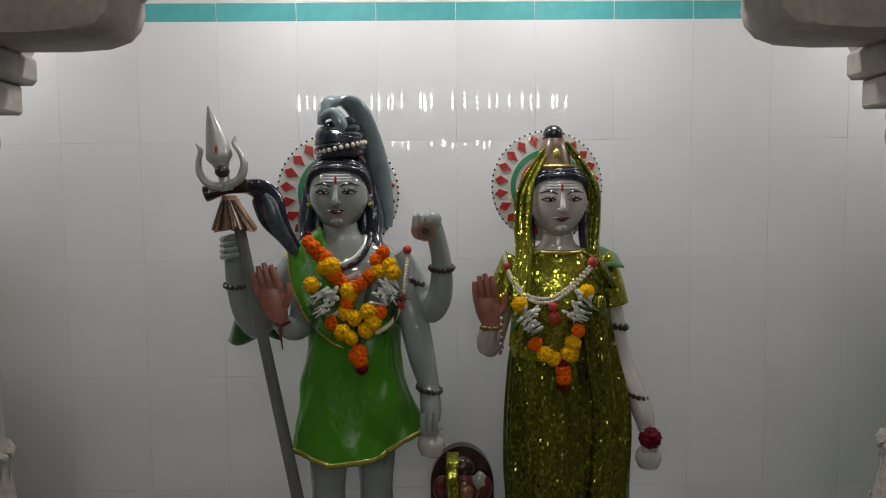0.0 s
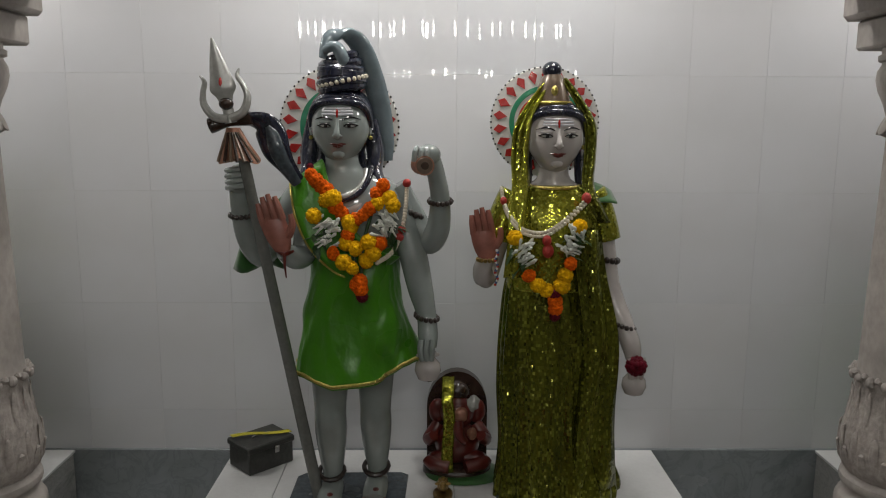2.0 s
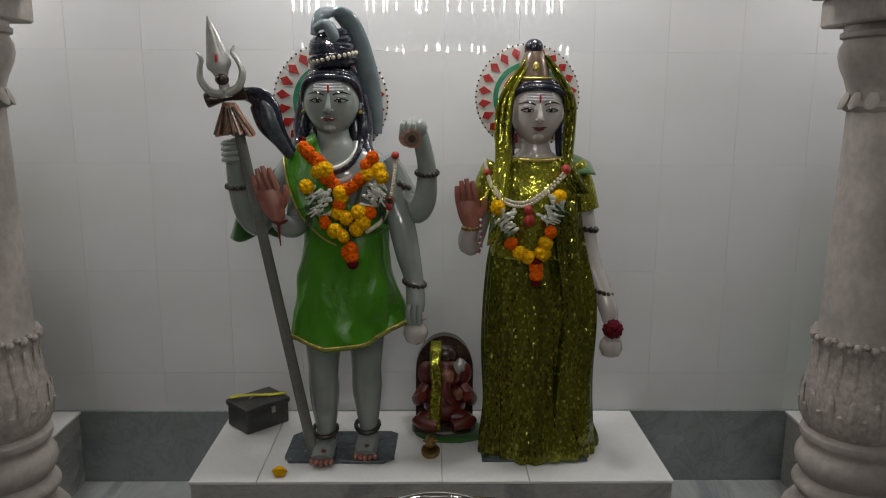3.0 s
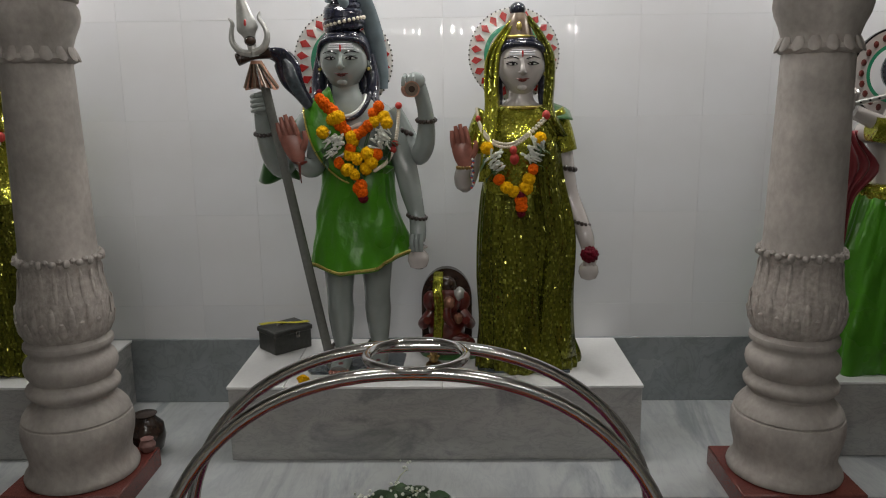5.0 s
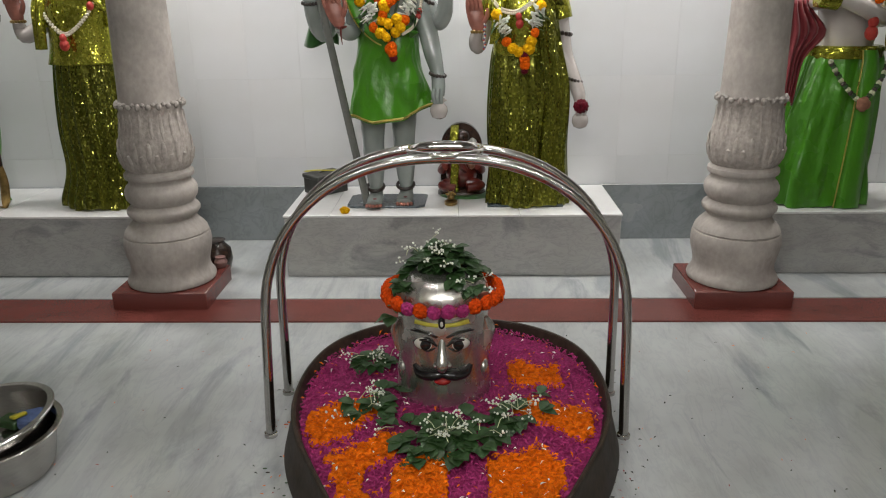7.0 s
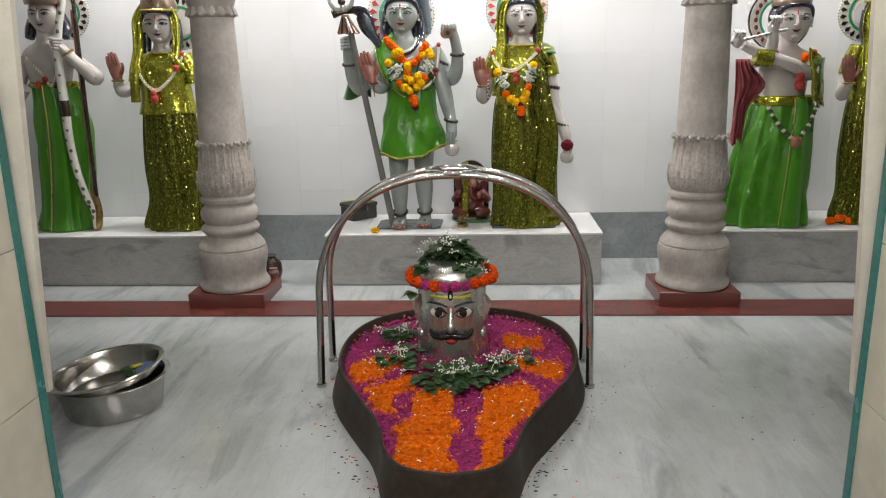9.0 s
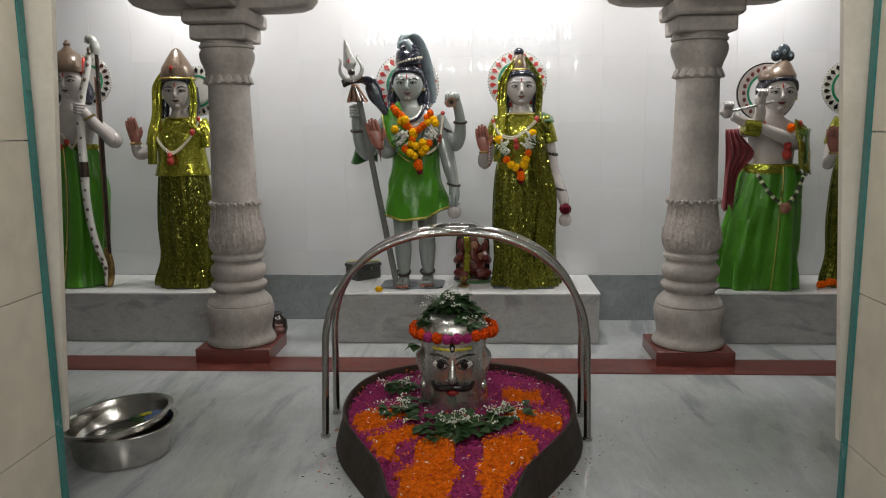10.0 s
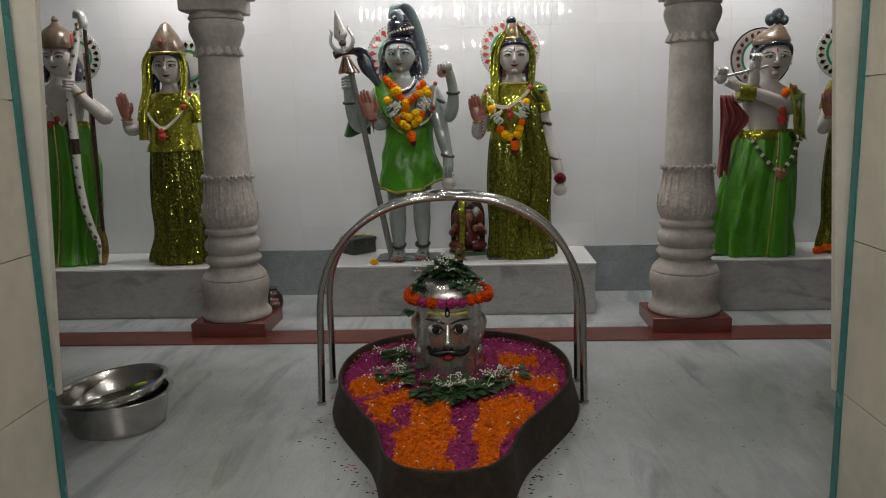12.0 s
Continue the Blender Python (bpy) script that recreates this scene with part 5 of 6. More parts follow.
part("sash_trim", Geo(GOLD).tube([r[0] + Vector((0, -0.005, 0)) for r in rows], 0.004, seg=6), t, "gold sash edging")
rows = []
for j in range(17):
    k = j / 16
    rows.append([Vector((-0.44 - 0.13 * min(1, 2.2 * k) - (0.05 + 0.135 * k) * u, -0.385 + 0.06 * k + 0.022 * math.sin(9 * u + 4 * k), 1.545 - 0.37 * k - 0.05 * u * (1 - k) + 0.015 * math.sin(6 * u))) for u in (i / 10 for i in range(11))])
part("back_drape", Geo(DARK_SATIN).sheet(rows, 0.006), t, "darker green hanging drape", sharp=0)

# flower garland on it
rng = random.Random(31)
t = thing("flower_garland", (-0.31, -0.53, 1.15), "orange and yellow marigold garland with white tuberoses", "garland", "statue garlands")
orange = [(-0.436, 1.524), (-0.42, 1.506), (-0.403, 1.488), (-0.387, 1.475), (-0.349, 1.421), (-0.336, 1.398), (-0.357, 1.418), (-0.29, 1.38), (-0.268, 1.393), (-0.244, 1.414), (-0.221, 1.464), (-0.2, 1.49), (-0.211, 1.301), (-0.362, 1.267), (-0.316, 1.327), (-0.276, 1.177), (-0.274, 1.15), (-0.29, 1.165)]
yellow = [(-0.388, 1.442), (-0.362, 1.45), (-0.426, 1.391), (-0.311, 1.371), (-0.306, 1.353), (-0.218, 1.433), (-0.167, 1.426), (-0.179, 1.449), (-0.322, 1.3), (-0.291, 1.284), (-0.328, 1.241), (-0.3, 1.222), (-0.256, 1.244), (-0.233, 1.269), (-0.248, 1.306)]


def chest_y(z):
    return -0.515 - 0.02 * max(0, min(1, (1.5 - z) / 0.2)) - 0.02 * max(0, min(1, (1.30 - z) / 0.1))


part("string", Geo(LEAF).tube([(-0.44, chest_y(1.53) + 0.01, 1.53), (-0.37, chest_y(1.4) + 0.01, 1.42), (-0.30, chest_y(1.25) + 0.005, 1.27), (-0.275, chest_y(1.15) + 0.005, 1.14), (-0.27, chest_y(1.25) + 0.008, 1.28), (-0.23, chest_y(1.4) + 0.01, 1.42), (-0.195, chest_y(1.5) + 0.01, 1.50)], 0.006, n=4), t)
for x, z in orange:
    place_bloom(BLOOM_O, (x, chest_y(z) - rng.uniform(0, 0.012), z), t, rng, rng.uniform(0.9, 1.05))
for x, z in yellow:
    place_bloom(BLOOM_Y, (x, chest_y(z) - rng.uniform(0.004, 0.02), z), t, rng, rng.uniform(0.9, 1.1))
place_bloom(BLOOM_R, (-0.27, chest_y(1.12), 1.125), t, rng, 0.95)
place_bloom(BLOOM_R, (-0.442, chest_y(1.55) + 0.02, 1.548), t, rng, 0.6)


def tuberoses(x, y, z, w, h, n, parent, rng, lean):
    g = Geo(WHITE_FLOWER)
    for i in range(n):
        p = Vector((x + rng.uniform(-w, w), y + rng.uniform(-0.008, 0.012), z + rng.uniform(-h, h)))
        d = Vector((lean * rng.uniform(0.4, 1.0) + rng.uniform(-0.3, 0.3), -0.35, rng.uniform(0.1, 0.8))).normalized() * rng.uniform(0.035, 0.056)
        g.tube([p, p + d * 0.55, p + d * 0.85, p + d], [0.0028, 0.0036, 0.0065, 0.002], seg=7, mat=WHITE_FLOWER)
    for i in range(n // 2):
        p = Vector((x + rng.uniform(-w, w), y + 0.006, z + rng.uniform(-h, h)))
        leaf(g, p, (rng.uniform(-1, 1), -0.3, rng.uniform(-1, 0.5)), 0.04, 0.008)
    tagged(part("tuberose_bunch", g, parent, "spiky white tuberose buds"), kind="stuff")


tuberoses(-0.40, chest_y(1.32), 1.325, 0.032, 0.045, 30, t, rng, 0.9)
tuberoses(-0.178, chest_y(1.35), 1.352, 0.028, 0.04, 26, t, rng, -0.7)
# a cream bead string at its shoulder
g = Geo(BEAD)
for p in smooth([Vector((-0.125, -0.44, 1.485)), Vector((-0.128, -0.465, 1.42)), Vector((-0.14, -0.49, 1.34)), Vector((-0.17, -0.52, 1.27)), Vector((-0.22, -0.54, 1.235))], 8):
    g.ball(p, 0.0085, seg=7, n=5)
for p in ((-0.125, -0.445, 1.492), (-0.14, -0.495, 1.34), (-0.148, -0.50, 1.315)):
    g.ball(p, 0.015, RED_BEAD, seg=9, n=6)
solid("bead_string", g, "cream bead string with red knots on the statue", "bead string", "bead strings")


# -- gowned statues
def gowned_statue(x0, y0, s, label, crown, palm=(-0.235, -0.115, 1.245), skin=SKIN_PALE, pot_hand=True, turn=0.0, halo_at=(-0.022, 0.10, 1.698), halo_r=0.193, plain_halo=False):
    """A standing figure with one raised palm; x0, y0 its middle, s its size."""
    def P(x, y, z):
        return (x0 + x * s, y0 + y * s, TOP + (z - TOP) * s)

    def R(*v):
        return [q * s for q in v]

    g = Geo(skin)
    g.body([(*P(0.0, 0, 0.36), 0.10 * s, 0.08 * s), (*P(0.0, 0, 0.95), 0.12 * s, 0.09 * s), (*P(0, 0, 1.2), 0.12 * s, 0.085 * s), (*P(0, 0, 1.38), 0.14 * s, 0.08 * s), (*P(0, 0, 1.46), 0.13 * s, 0.07 * s), (*P(0, 0.0, 1.505), 0.06 * s, 0.055 * s), (*P(0, 0, 1.57), 0.05 * s, 0.05 * s), (*P(0, 0, 1.61), 0.05 * s, 0.05 * s)], n=4, seg=26)
    face(g, P(0.0, -0.005, 1.645), 0.099 * s, skin, turn=turn, tall=0.95, stripes=crown == "bun")
    hair_frame(g, P(0.0, -0.005, 1.645), 0.099 * s)
    g.ball(P(0, 0.035, 1.675), R(0.107, 0.088, 0.104), HAIR, seg=24, n=14, rough=0.01)
    for sx in (-1, 1):
        g.tube([P(sx * 0.096, 0.03, 1.68), P(sx * 0.103, 0.02, 1.58), P(sx * 0.10, 0.0, 1.50), P(sx * 0.11, -0.03, 1.45)], R(0.026, 0.03, 0.026, 0.01), HAIR, n=4)
    if crown == "bun":
        g.lathe(P(-0.012, 0.0, 1.742), [(0.07 * s, 0), (0.062 * s, 0.03 * s), (0.05 * s, 0.075 * s), (0.04 * s, 0.10 * s), (0.03 * s, 0.115 * s)], BROWN_PAINT, seg=22)
        g.tube([P(-0.012 + 0.066 * math.cos(a), 0.066 * math.sin(a), 1.762) for a in (i * math.pi / 10 for i in range(20))], 0.006 * s, GOLD, loop=True, seg=7)
        g.ball(P(-0.012, -0.052, 1.80), R(0.012, 0.01, 0.02), GOLD, seg=9, n=6)
        g.ball(P(-0.015, 0.0, 1.872), R(0.034, 0.034, 0.03), HAIR, seg=16, n=10)
    else:
        g.lathe(P(0, 0.005, 1.735), [(0.108 * s, -0.01 * s), (0.112 * s, 0.015 * s), (0.102 * s, 0.07 * s), (0.066 * s, 0.13 * s), (0.03 * s, 0.185 * s), (0.008 * s, 0.20 * s)], BROWN_PAINT, seg=26, lobes=13, depth=0.015)
        g.tube([P(0.113 * math.cos(a), 0.005 + 0.113 * math.sin(a), 1.735) for a in (i * math.pi / 10 for i in range(20))], 0.007 * s, GOLD, loop=True, seg=7)
        g.ball(P(0, -0.100, 1.80), R(0.014, 0.012, 0.016), RED_PAINT, seg=9, n=6)
    halo(g, P(*halo_at), halo_r * s, plain_halo)
    # raised palm
    px, py, pz = palm
    k = 1 if px > 0 else -1
    g.tube([P(k * 0.15, 0.0, 1.42), P(k * 0.19, -0.01, 1.30), P((k * 0.19 + px) / 2 + k * 0.02, -0.05, pz - 0.075), P(px + k * 0.012, py + 0.03, pz - 0.045), P(px, py, pz)], R(0.048, 0.042, 0.04, 0.034, 0.027), n=5, seg=14)
    hand_open(g, P(px, py, pz), 10 * k, 1.0 * s, mirror=-k)
    bangle(g, P(px, py, pz - 0.006), (0, 0, 1), 0.031 * s, BRASS)
    # lowered arm
    k = -k
    if pot_hand:
        g.tube([P(k * 0.155, 0.0, 1.40), P(k * 0.18, 0.0, 1.27), P(k * 0.205, -0.01, 1.12), P(k * 0.252, -0.06, 1.00), P(k * 0.275, -0.09, 0.93), P(k * 0.282, -0.10, 0.885)], R(0.05, 0.046, 0.044, 0.036, 0.034, 0.026), n=5, seg=14)
        bangle(g, P(k * 0.254, -0.062, 0.995), (0.3, 0, 1), 0.037 * s)
        bangle(g, P(k * 0.188, 0.0, 1.225), (0.2, 0, 1), 0.047 * s)
        for j in range(3):
            g.tube([P(k * 0.282 - 0.022 + 0.022 * j, -0.135, 0.90), P(k * 0.285 - 0.02 + 0.02 * j, -0.14, 0.86), P(k * 0.285 - 0.015 + 0.015 * j, -0.13, 0.825)], 0.0105 * s, n=3, seg=8)
        pot(g, P(k * 0.285, -0.11, 0.80), 0.043 * s, SKIN_PALE)
    return solid("statue", g, label, "statue", "shrine statues")


def sequin_gown(x0, y0, s, label, hem=(0.215, 0.15), hem_x=0.03, peplum=False, veil=True, waist=0.155, side_cape=True, seed=1):
    def P(x, y, z):
        return Vector((x0 + x * s, y0 + y * s, TOP + (z - TOP) * s))

    t = thing("sequined_gown", (x0, y0, TOP), label, "garment", "sequined gowns")
    seg, rings = 112, []
    levels = smooth([Vector((0.0, 1.16, waist)), Vector((0.0, 1.08, waist + 0.012)), Vector((0.003, 0.92, waist + 0.026)), Vector((0.01, 0.75, waist + 0.036)), Vector((0.018, 0.55, 0.19)), Vector((hem_x, 0.40, hem[0])), Vector((hem_x, 0.352, hem[0]))], 5)
    for j, q in enumerate(levels):
        k = j / (len(levels) - 1)
        ring = []
        for i in range(seg):
            a = 2 * math.pi * i / seg
            drift = 0.5 * noise.noise(Vector((2 * math.cos(a), 2 * math.sin(a) + seed, 1.5 * k)))
            f = 1 + (0.35 + 0.65 * k) * (0.055 * math.sin(19 * (a + 0.10 * drift) + seed) + 0.022 * math.sin(33 * a + 2 * drift + seed) + 0.035 * math.sin(7 * a + 2 * k + drift))
            ring.append(P(q.x + q.z * f * math.cos(a), q.z * (hem[1] / hem[0]) * f * math.sin(a) - 0.02 * k, q.y + 0.006 * k * math.sin(5 * a + seed)))
        rings.append(ring)
    part("skirt", Geo(SEQUIN_SKIRT).rings(rings), t, "pleated olive sequin skirt", sharp=0)
    g = Geo(SEQUIN)
    if peplum:
        low = [(*P(0, 0, 1.10), 0.192 * s, 0.125 * s), (*P(0, 0, 1.18), 0.172 * s, 0.112 * s)]
    else:
        low = [(*P(0, 0, 1.12), 0.160 * s, 0.108 * s), (*P(0, 0, 1.2), 0.155 * s, 0.108 * s)]
    g.body(low + [(*P(0, -0.005, 1.29), 0.158 * s, 0.118 * s), (*P(0, -0.005, 1.38), 0.168 * s, 0.115 * s), (*P(0, 0.0, 1.45), 0.155 * s, 0.09 * s), (*P(0, 0, 1.485), 0.10 * s, 0.075 * s)], n=5, seg=60, folds=13 if peplum else 7, depth=-0.004)
    for sx in (-1, 1):
        g.tube([P(sx * 0.13, 0.0, 1.455), P(sx * 0.165, 0.0, 1.38), P(sx * 0.19, -0.005, 1.29)], [0.056 * s, 0.055 * s, 0.053 * s], n=4, seg=18)
    part("blouse", g, t, "gold-green sequin blouse", sharp=0)
    part("neck_trim", Geo(GOLD).tube([P(0.088 * math.cos(a), -0.01 + 0.075 * math.sin(a), 1.484 + 0.006 * math.sin(a)) for a in (i * math.pi / 12 for i in range(24))], 0.006 * s, seg=7, loop=True), t, "gold neck trim")
    if veil:
        for sx, pts in ((-1, [(-0.02, 0.0, 1.845), (-0.068, -0.03, 1.78), (-0.115, -0.045, 1.69), (-0.124, -0.045, 1.58), (-0.122, -0.075, 1.49), (-0.135, -0.125, 1.38), (-0.14, -0.135, 1.28), (-0.15, -0.13, 1.18)]),
                        (1, [(0.02, 0.0, 1.845), (0.066, -0.02, 1.78), (0.112, -0.03, 1.69), (0.116, -0.03, 1.58), (0.11, -0.05, 1.49), (0.13, -0.10, 1.42), (0.17, -0.06, 1.36)])):
            rows = []
            line = smooth([Vector(p) for p in pts], 5)
            for j, p in enumerate(line):
                k = j / (len(line) - 1)
                w = 0.012 + (0.018 if sx < 0 else 0.009) * min(1, k * 3)
                rows.append([P(p.x + u * w, p.y + 0.012 * math.cos(4 * u + 3 * k) - 0.012, p.z) for u in (-1, -0.6, -0.2, 0.2, 0.6, 1)])
            part("veil_fall", Geo(SEQUIN if sx < 0 or peplum else SEQUIN_SKIRT).sheet(rows, 0.004), t, "hanging sequin veil", sharp=0)
    if side_cape:
        rows = []
        for j in range(22):
            k = j / 21
            swing = 0.035 * math.exp(-((k - 0.42) / 0.22) ** 2) + 0.06 * k
            rows.append([P(0.105 + swing + u * (0.05 + 0.03 * k), -0.115 - 0.016 * math.sin(5 * u + 6 * k) - 0.01 * k + 0.03 * max(0, u), 1.34 - 0.93 * k) for u in (-1, -0.66, -0.33, 0, 0.33, 0.66, 1)])
        part("side_fall", Geo(SEQUIN_SKIRT).sheet(rows, 0.005), t, "loose sequin sash", sharp=0)
        rows = [[P(0.09 + 0.12 * u, 0.03 - 0.10 * v, 1.50 - 0.04 * u * u - 0.085 * v * (1 - 0.6 * u)) for u in (i / 6 for i in range(7))] for v in (i / 5 for i in range(6))]
        part("shoulder_cape", Geo(DARK_SATIN).sheet(rows, 0.005), t, "dark green satin shoulder piece", sharp=0)
    return t


def bead_necklace(x0, y0, s, pts, label, knots):
    g = Geo(BEAD)
    for off in (0, 0.012):
        for p in smooth([Vector((x0 + x * s, y0 + y * s, z)) for x, y, z in pts], 7):
            g.ball(p + Vector((0, off * -0.3, -off)), 0.0065 * s, seg=7, n=5)
    for x, y, z, r in knots:
        g.ball((x0 + x * s, y0 + y * s, z), (r, r, r * 1.2), RED_BEAD, seg=9, n=6)
    solid("bead_necklace", g, label, "necklace", "bead necklaces")


LADYX, LADYY = 0.382, -0.375
gowned_statue(LADYX, LADYY, 1.0, "pale painted marble statue with raised palm and halo", "bun")
sequin_gown(LADYX, LADYY, 1.0, "olive gold sequined gown with veil on the statue", (0.222, 0.135), 0.035)
bead_necklace(LADYX, LADYY, 1.0, [(-0.185, -0.05, 1.475), (-0.175, -0.10, 1.42), (-0.15, -0.14, 1.375), (-0.11, -0.148, 1.343), (-0.045, -0.15, 1.338), (0.02, -0.146, 1.378), (0.09, -0.12, 1.44)], "cream bead necklace with red knots on the gowned statue",
              [(-0.18, -0.09, 1.435, 0.012), (0.095, -0.115, 1.447, 0.017), (-0.04, -0.158, 1.31, 0.016), (-0.035, -0.158, 1.275, 0.02)])
rng = random.Random(41)
t = thing("flower_garland", (0.38, -0.53, 1.07), "short marigold garland with white tuberoses and a red rose", "garland", "statue garlands")
part("string", Geo(LEAF).tube([(x - 0.018, y, z) for x, y, z in ((0.25, -0.515, 1.33), (0.275, -0.52, 1.23), (0.33, -0.525, 1.16), (0.385, -0.53, 1.12), (0.43, -0.525, 1.18), (0.455, -0.52, 1.27), (0.468, -0.515, 1.37))], 0.006, n=4), t)
for x, z in [(0.303, 1.192), (0.393, 1.105), (0.395, 1.079), (0.441, 1.233)]:
    place_bloom(BLOOM_O, (x - 0.018, -0.535, z), t, rng, rng.uniform(0.9, 1.05))
for x, z in [(0.334, 1.16), (0.364, 1.143), (0.424, 1.193), (0.413, 1.158), (0.253, 1.32), (0.468, 1.359)]:
    place_bloom(BLOOM_Y, (x - 0.018, -0.537, z), t, rng, rng.uniform(0.9, 1.1))
place_bloom(BLOOM_R, (0.372, -0.537, 1.129), t, rng, 0.9)
place_bloom(BLOOM_R, (0.376, -0.532, 1.052), t, rng, 0.8)
tuberoses(0.248, -0.525, 1.252, 0.03, 0.038, 24, t, rng, 0.6)
tuberoses(0.442, -0.525, 1.292, 0.03, 0.045, 30, t, rng, -0.6)
t = thing("rose", (0.665, -0.51, 0.868), "dark red rose held in the statue's hand", "flower")
place = under(new("bloom", BLOOM_R[0]), t)
place.location, place.scale = (0.665, -0.515, 0.872), (1.7, 1.5, 1.6)
# beads that hang from her raised palm
g = Geo(WHITE_PAINT)
rng = random.Random(8)
for k in range(18):
    g.ball((0.177 + 0.004 * math.sin(k), -0.525, 1.275 - 0.0068 * k), 0.0052, (WHITE_PAINT, PLASTIC_BLUE, RED_BEAD)[k % 3], seg=7, n=5)
solid("bead_bracelet", g, "short string of white, blue and red beads", "bracelet")

# the gowned statue with a tall crown
SX, SY = -1.885, -0.385
gowned_statue(SX, SY, 1.0, "pale painted marble statue of a woman with a tall crown", "crown", (-0.285, -0.06, 1.32), turn=9, halo_at=(0.085, 0.12, 1.66), halo_r=0.165, pot_hand=False, plain_halo=True)
sequin_gown(SX, SY, 1.0, "gold-green sequined gown with a flared blouse on the statue", (0.212, 0.14), 0.0, peplum=True, side_cape=False, seed=3)
bead_necklace(SX, SY, 1.0, [(-0.135, -0.10, 1.43), (-0.10, -0.135, 1.34), (-0.02, -0.15, 1.26), (0.05, -0.145, 1.29), (0.12, -0.125, 1.37), (0.155, -0.08, 1.46)], "cream bead necklace with red knots on the crowned statue",
              [(-0.14, -0.10, 1.42, 0.015), (0.125, -0.125, 1.385, 0.018), (-0.02, -0.157, 1.235, 0.018), (-0.018, -0.157, 1.20, 0.024), (0.155, -0.08, 1.47, 0.014)])

# the gowned statue partly behind the door board
RX, RY = 2.56, -0.36
gowned_statue(RX, RY, 0.97, "pale painted marble statue of a woman with one raised palm", "crown", (-0.225, -0.13, 1.25), halo_at=(-0.05, 0.12, 1.67), halo_r=0.18, plain_halo=True)
sequin_gown(RX, RY, 0.97, "gold-green sequined gown on the statue by the door board", (0.20, 0.14), 0.0, side_cape=False, seed=5)

# -- the archer statue
g = Geo(SKIN_PALE)
AX, AY = -2.652, -0.365
g.body([(AX, AY, 0.36, 0.10, 0.08), (AX, AY, 1.1, 0.125, 0.09), (AX, AY, 1.25, 0.12, 0.085), (AX, AY, 1.38, 0.15, 0.095), (AX, AY, 1.48, 0.165, 0.09), (AX, AY, 1.535, 0.12, 0.07), (AX + 0.005, AY, 1.57, 0.06, 0.056), (AX + 0.01, AY, 1.66, 0.053, 0.053)], n=4)
face(g, (AX + 0.02, AY, 1.722), 0.099, SKIN_PALE, turn=4, tall=0.95)
g.ball((AX + 0.02, AY + 0.035, 1.76), (0.105, 0.09, 0.104), HAIR, seg=22, n=12)
for sx in (-1, 1):
    g.tube([(AX + 0.02 + sx * 0.085, AY + 0.03, 1.74), (AX + 0.02 + sx * 0.11, AY + 0.02, 1.65), (AX + 0.02 + sx * 0.115, AY - 0.01, 1.59)], [0.028, 0.04, 0.03], HAIR, n=4)
g.lathe((AX + 0.02, AY, 1.79), [(0.110, 0), (0.114, 0.03), (0.106, 0.075), (0.075, 0.12), (0.035, 0.15), (0.018, 0.17), (0.024, 0.185), (0.008, 0.21)], BROWN_PAINT, seg=26, lobes=13, depth=0.012)
g.ball((AX + 0.125, AY + 0.01, 1.80), (0.02, 0.04, 0.09), RED_PAINT)
halo(g, (AX + 0.075, AY + 0.13, 1.745), 0.17, True)
g.tube([(AX + 0.14, AY, 1.47), (AX + 0.235, AY - 0.02, 1.41), (AX + 0.325, AY - 0.045, 1.345), (AX + 0.315, AY - 0.06, 1.33), (AX + 0.26, AY - 0.10, 1.41), (AX + 0.19, AY - 0.13, 1.50), (AX + 0.165, AY - 0.14, 1.535)], [0.05, 0.047, 0.044, 0.042, 0.038, 0.032, 0.03], n=5, seg=14)
for k in range(4):
    g.tube([(AX + 0.185, AY - 0.14, 1.515 + 0.018 * k), (AX + 0.15, AY - 0.175, 1.52 + 0.018 * k), (AX + 0.12, AY - 0.155, 1.525 + 0.018 * k)], 0.0105, n=3, seg=8)
bangle(g, (AX + 0.20, AY - 0.125, 1.49), (-0.4, -0.2, 0.8), 0.035, BRASS)
g.tube([(AX - 0.14, AY, 1.46), (AX - 0.20, AY - 0.02, 1.32), (AX - 0.19, AY - 0.08, 1.22), (AX - 0.1, AY - 0.13, 1.28)], [0.05, 0.046, 0.042, 0.032], n=5)
solid("statue", g, "pale painted marble statue of an archer with crown and halo", "statue", "shrine statues")
bead_necklace(AX, AY, 1.0, [(-0.09, -0.09, 1.47), (0.0, -0.11, 1.38), (0.06, -0.11, 1.30), (0.10, -0.09, 1.40), (0.11, -0.08, 1.48)], "white bead necklace with red knots on the archer statue", [(0.03, -0.12, 1.33, 0.018), (-0.02, -0.12, 1.30, 0.02)])


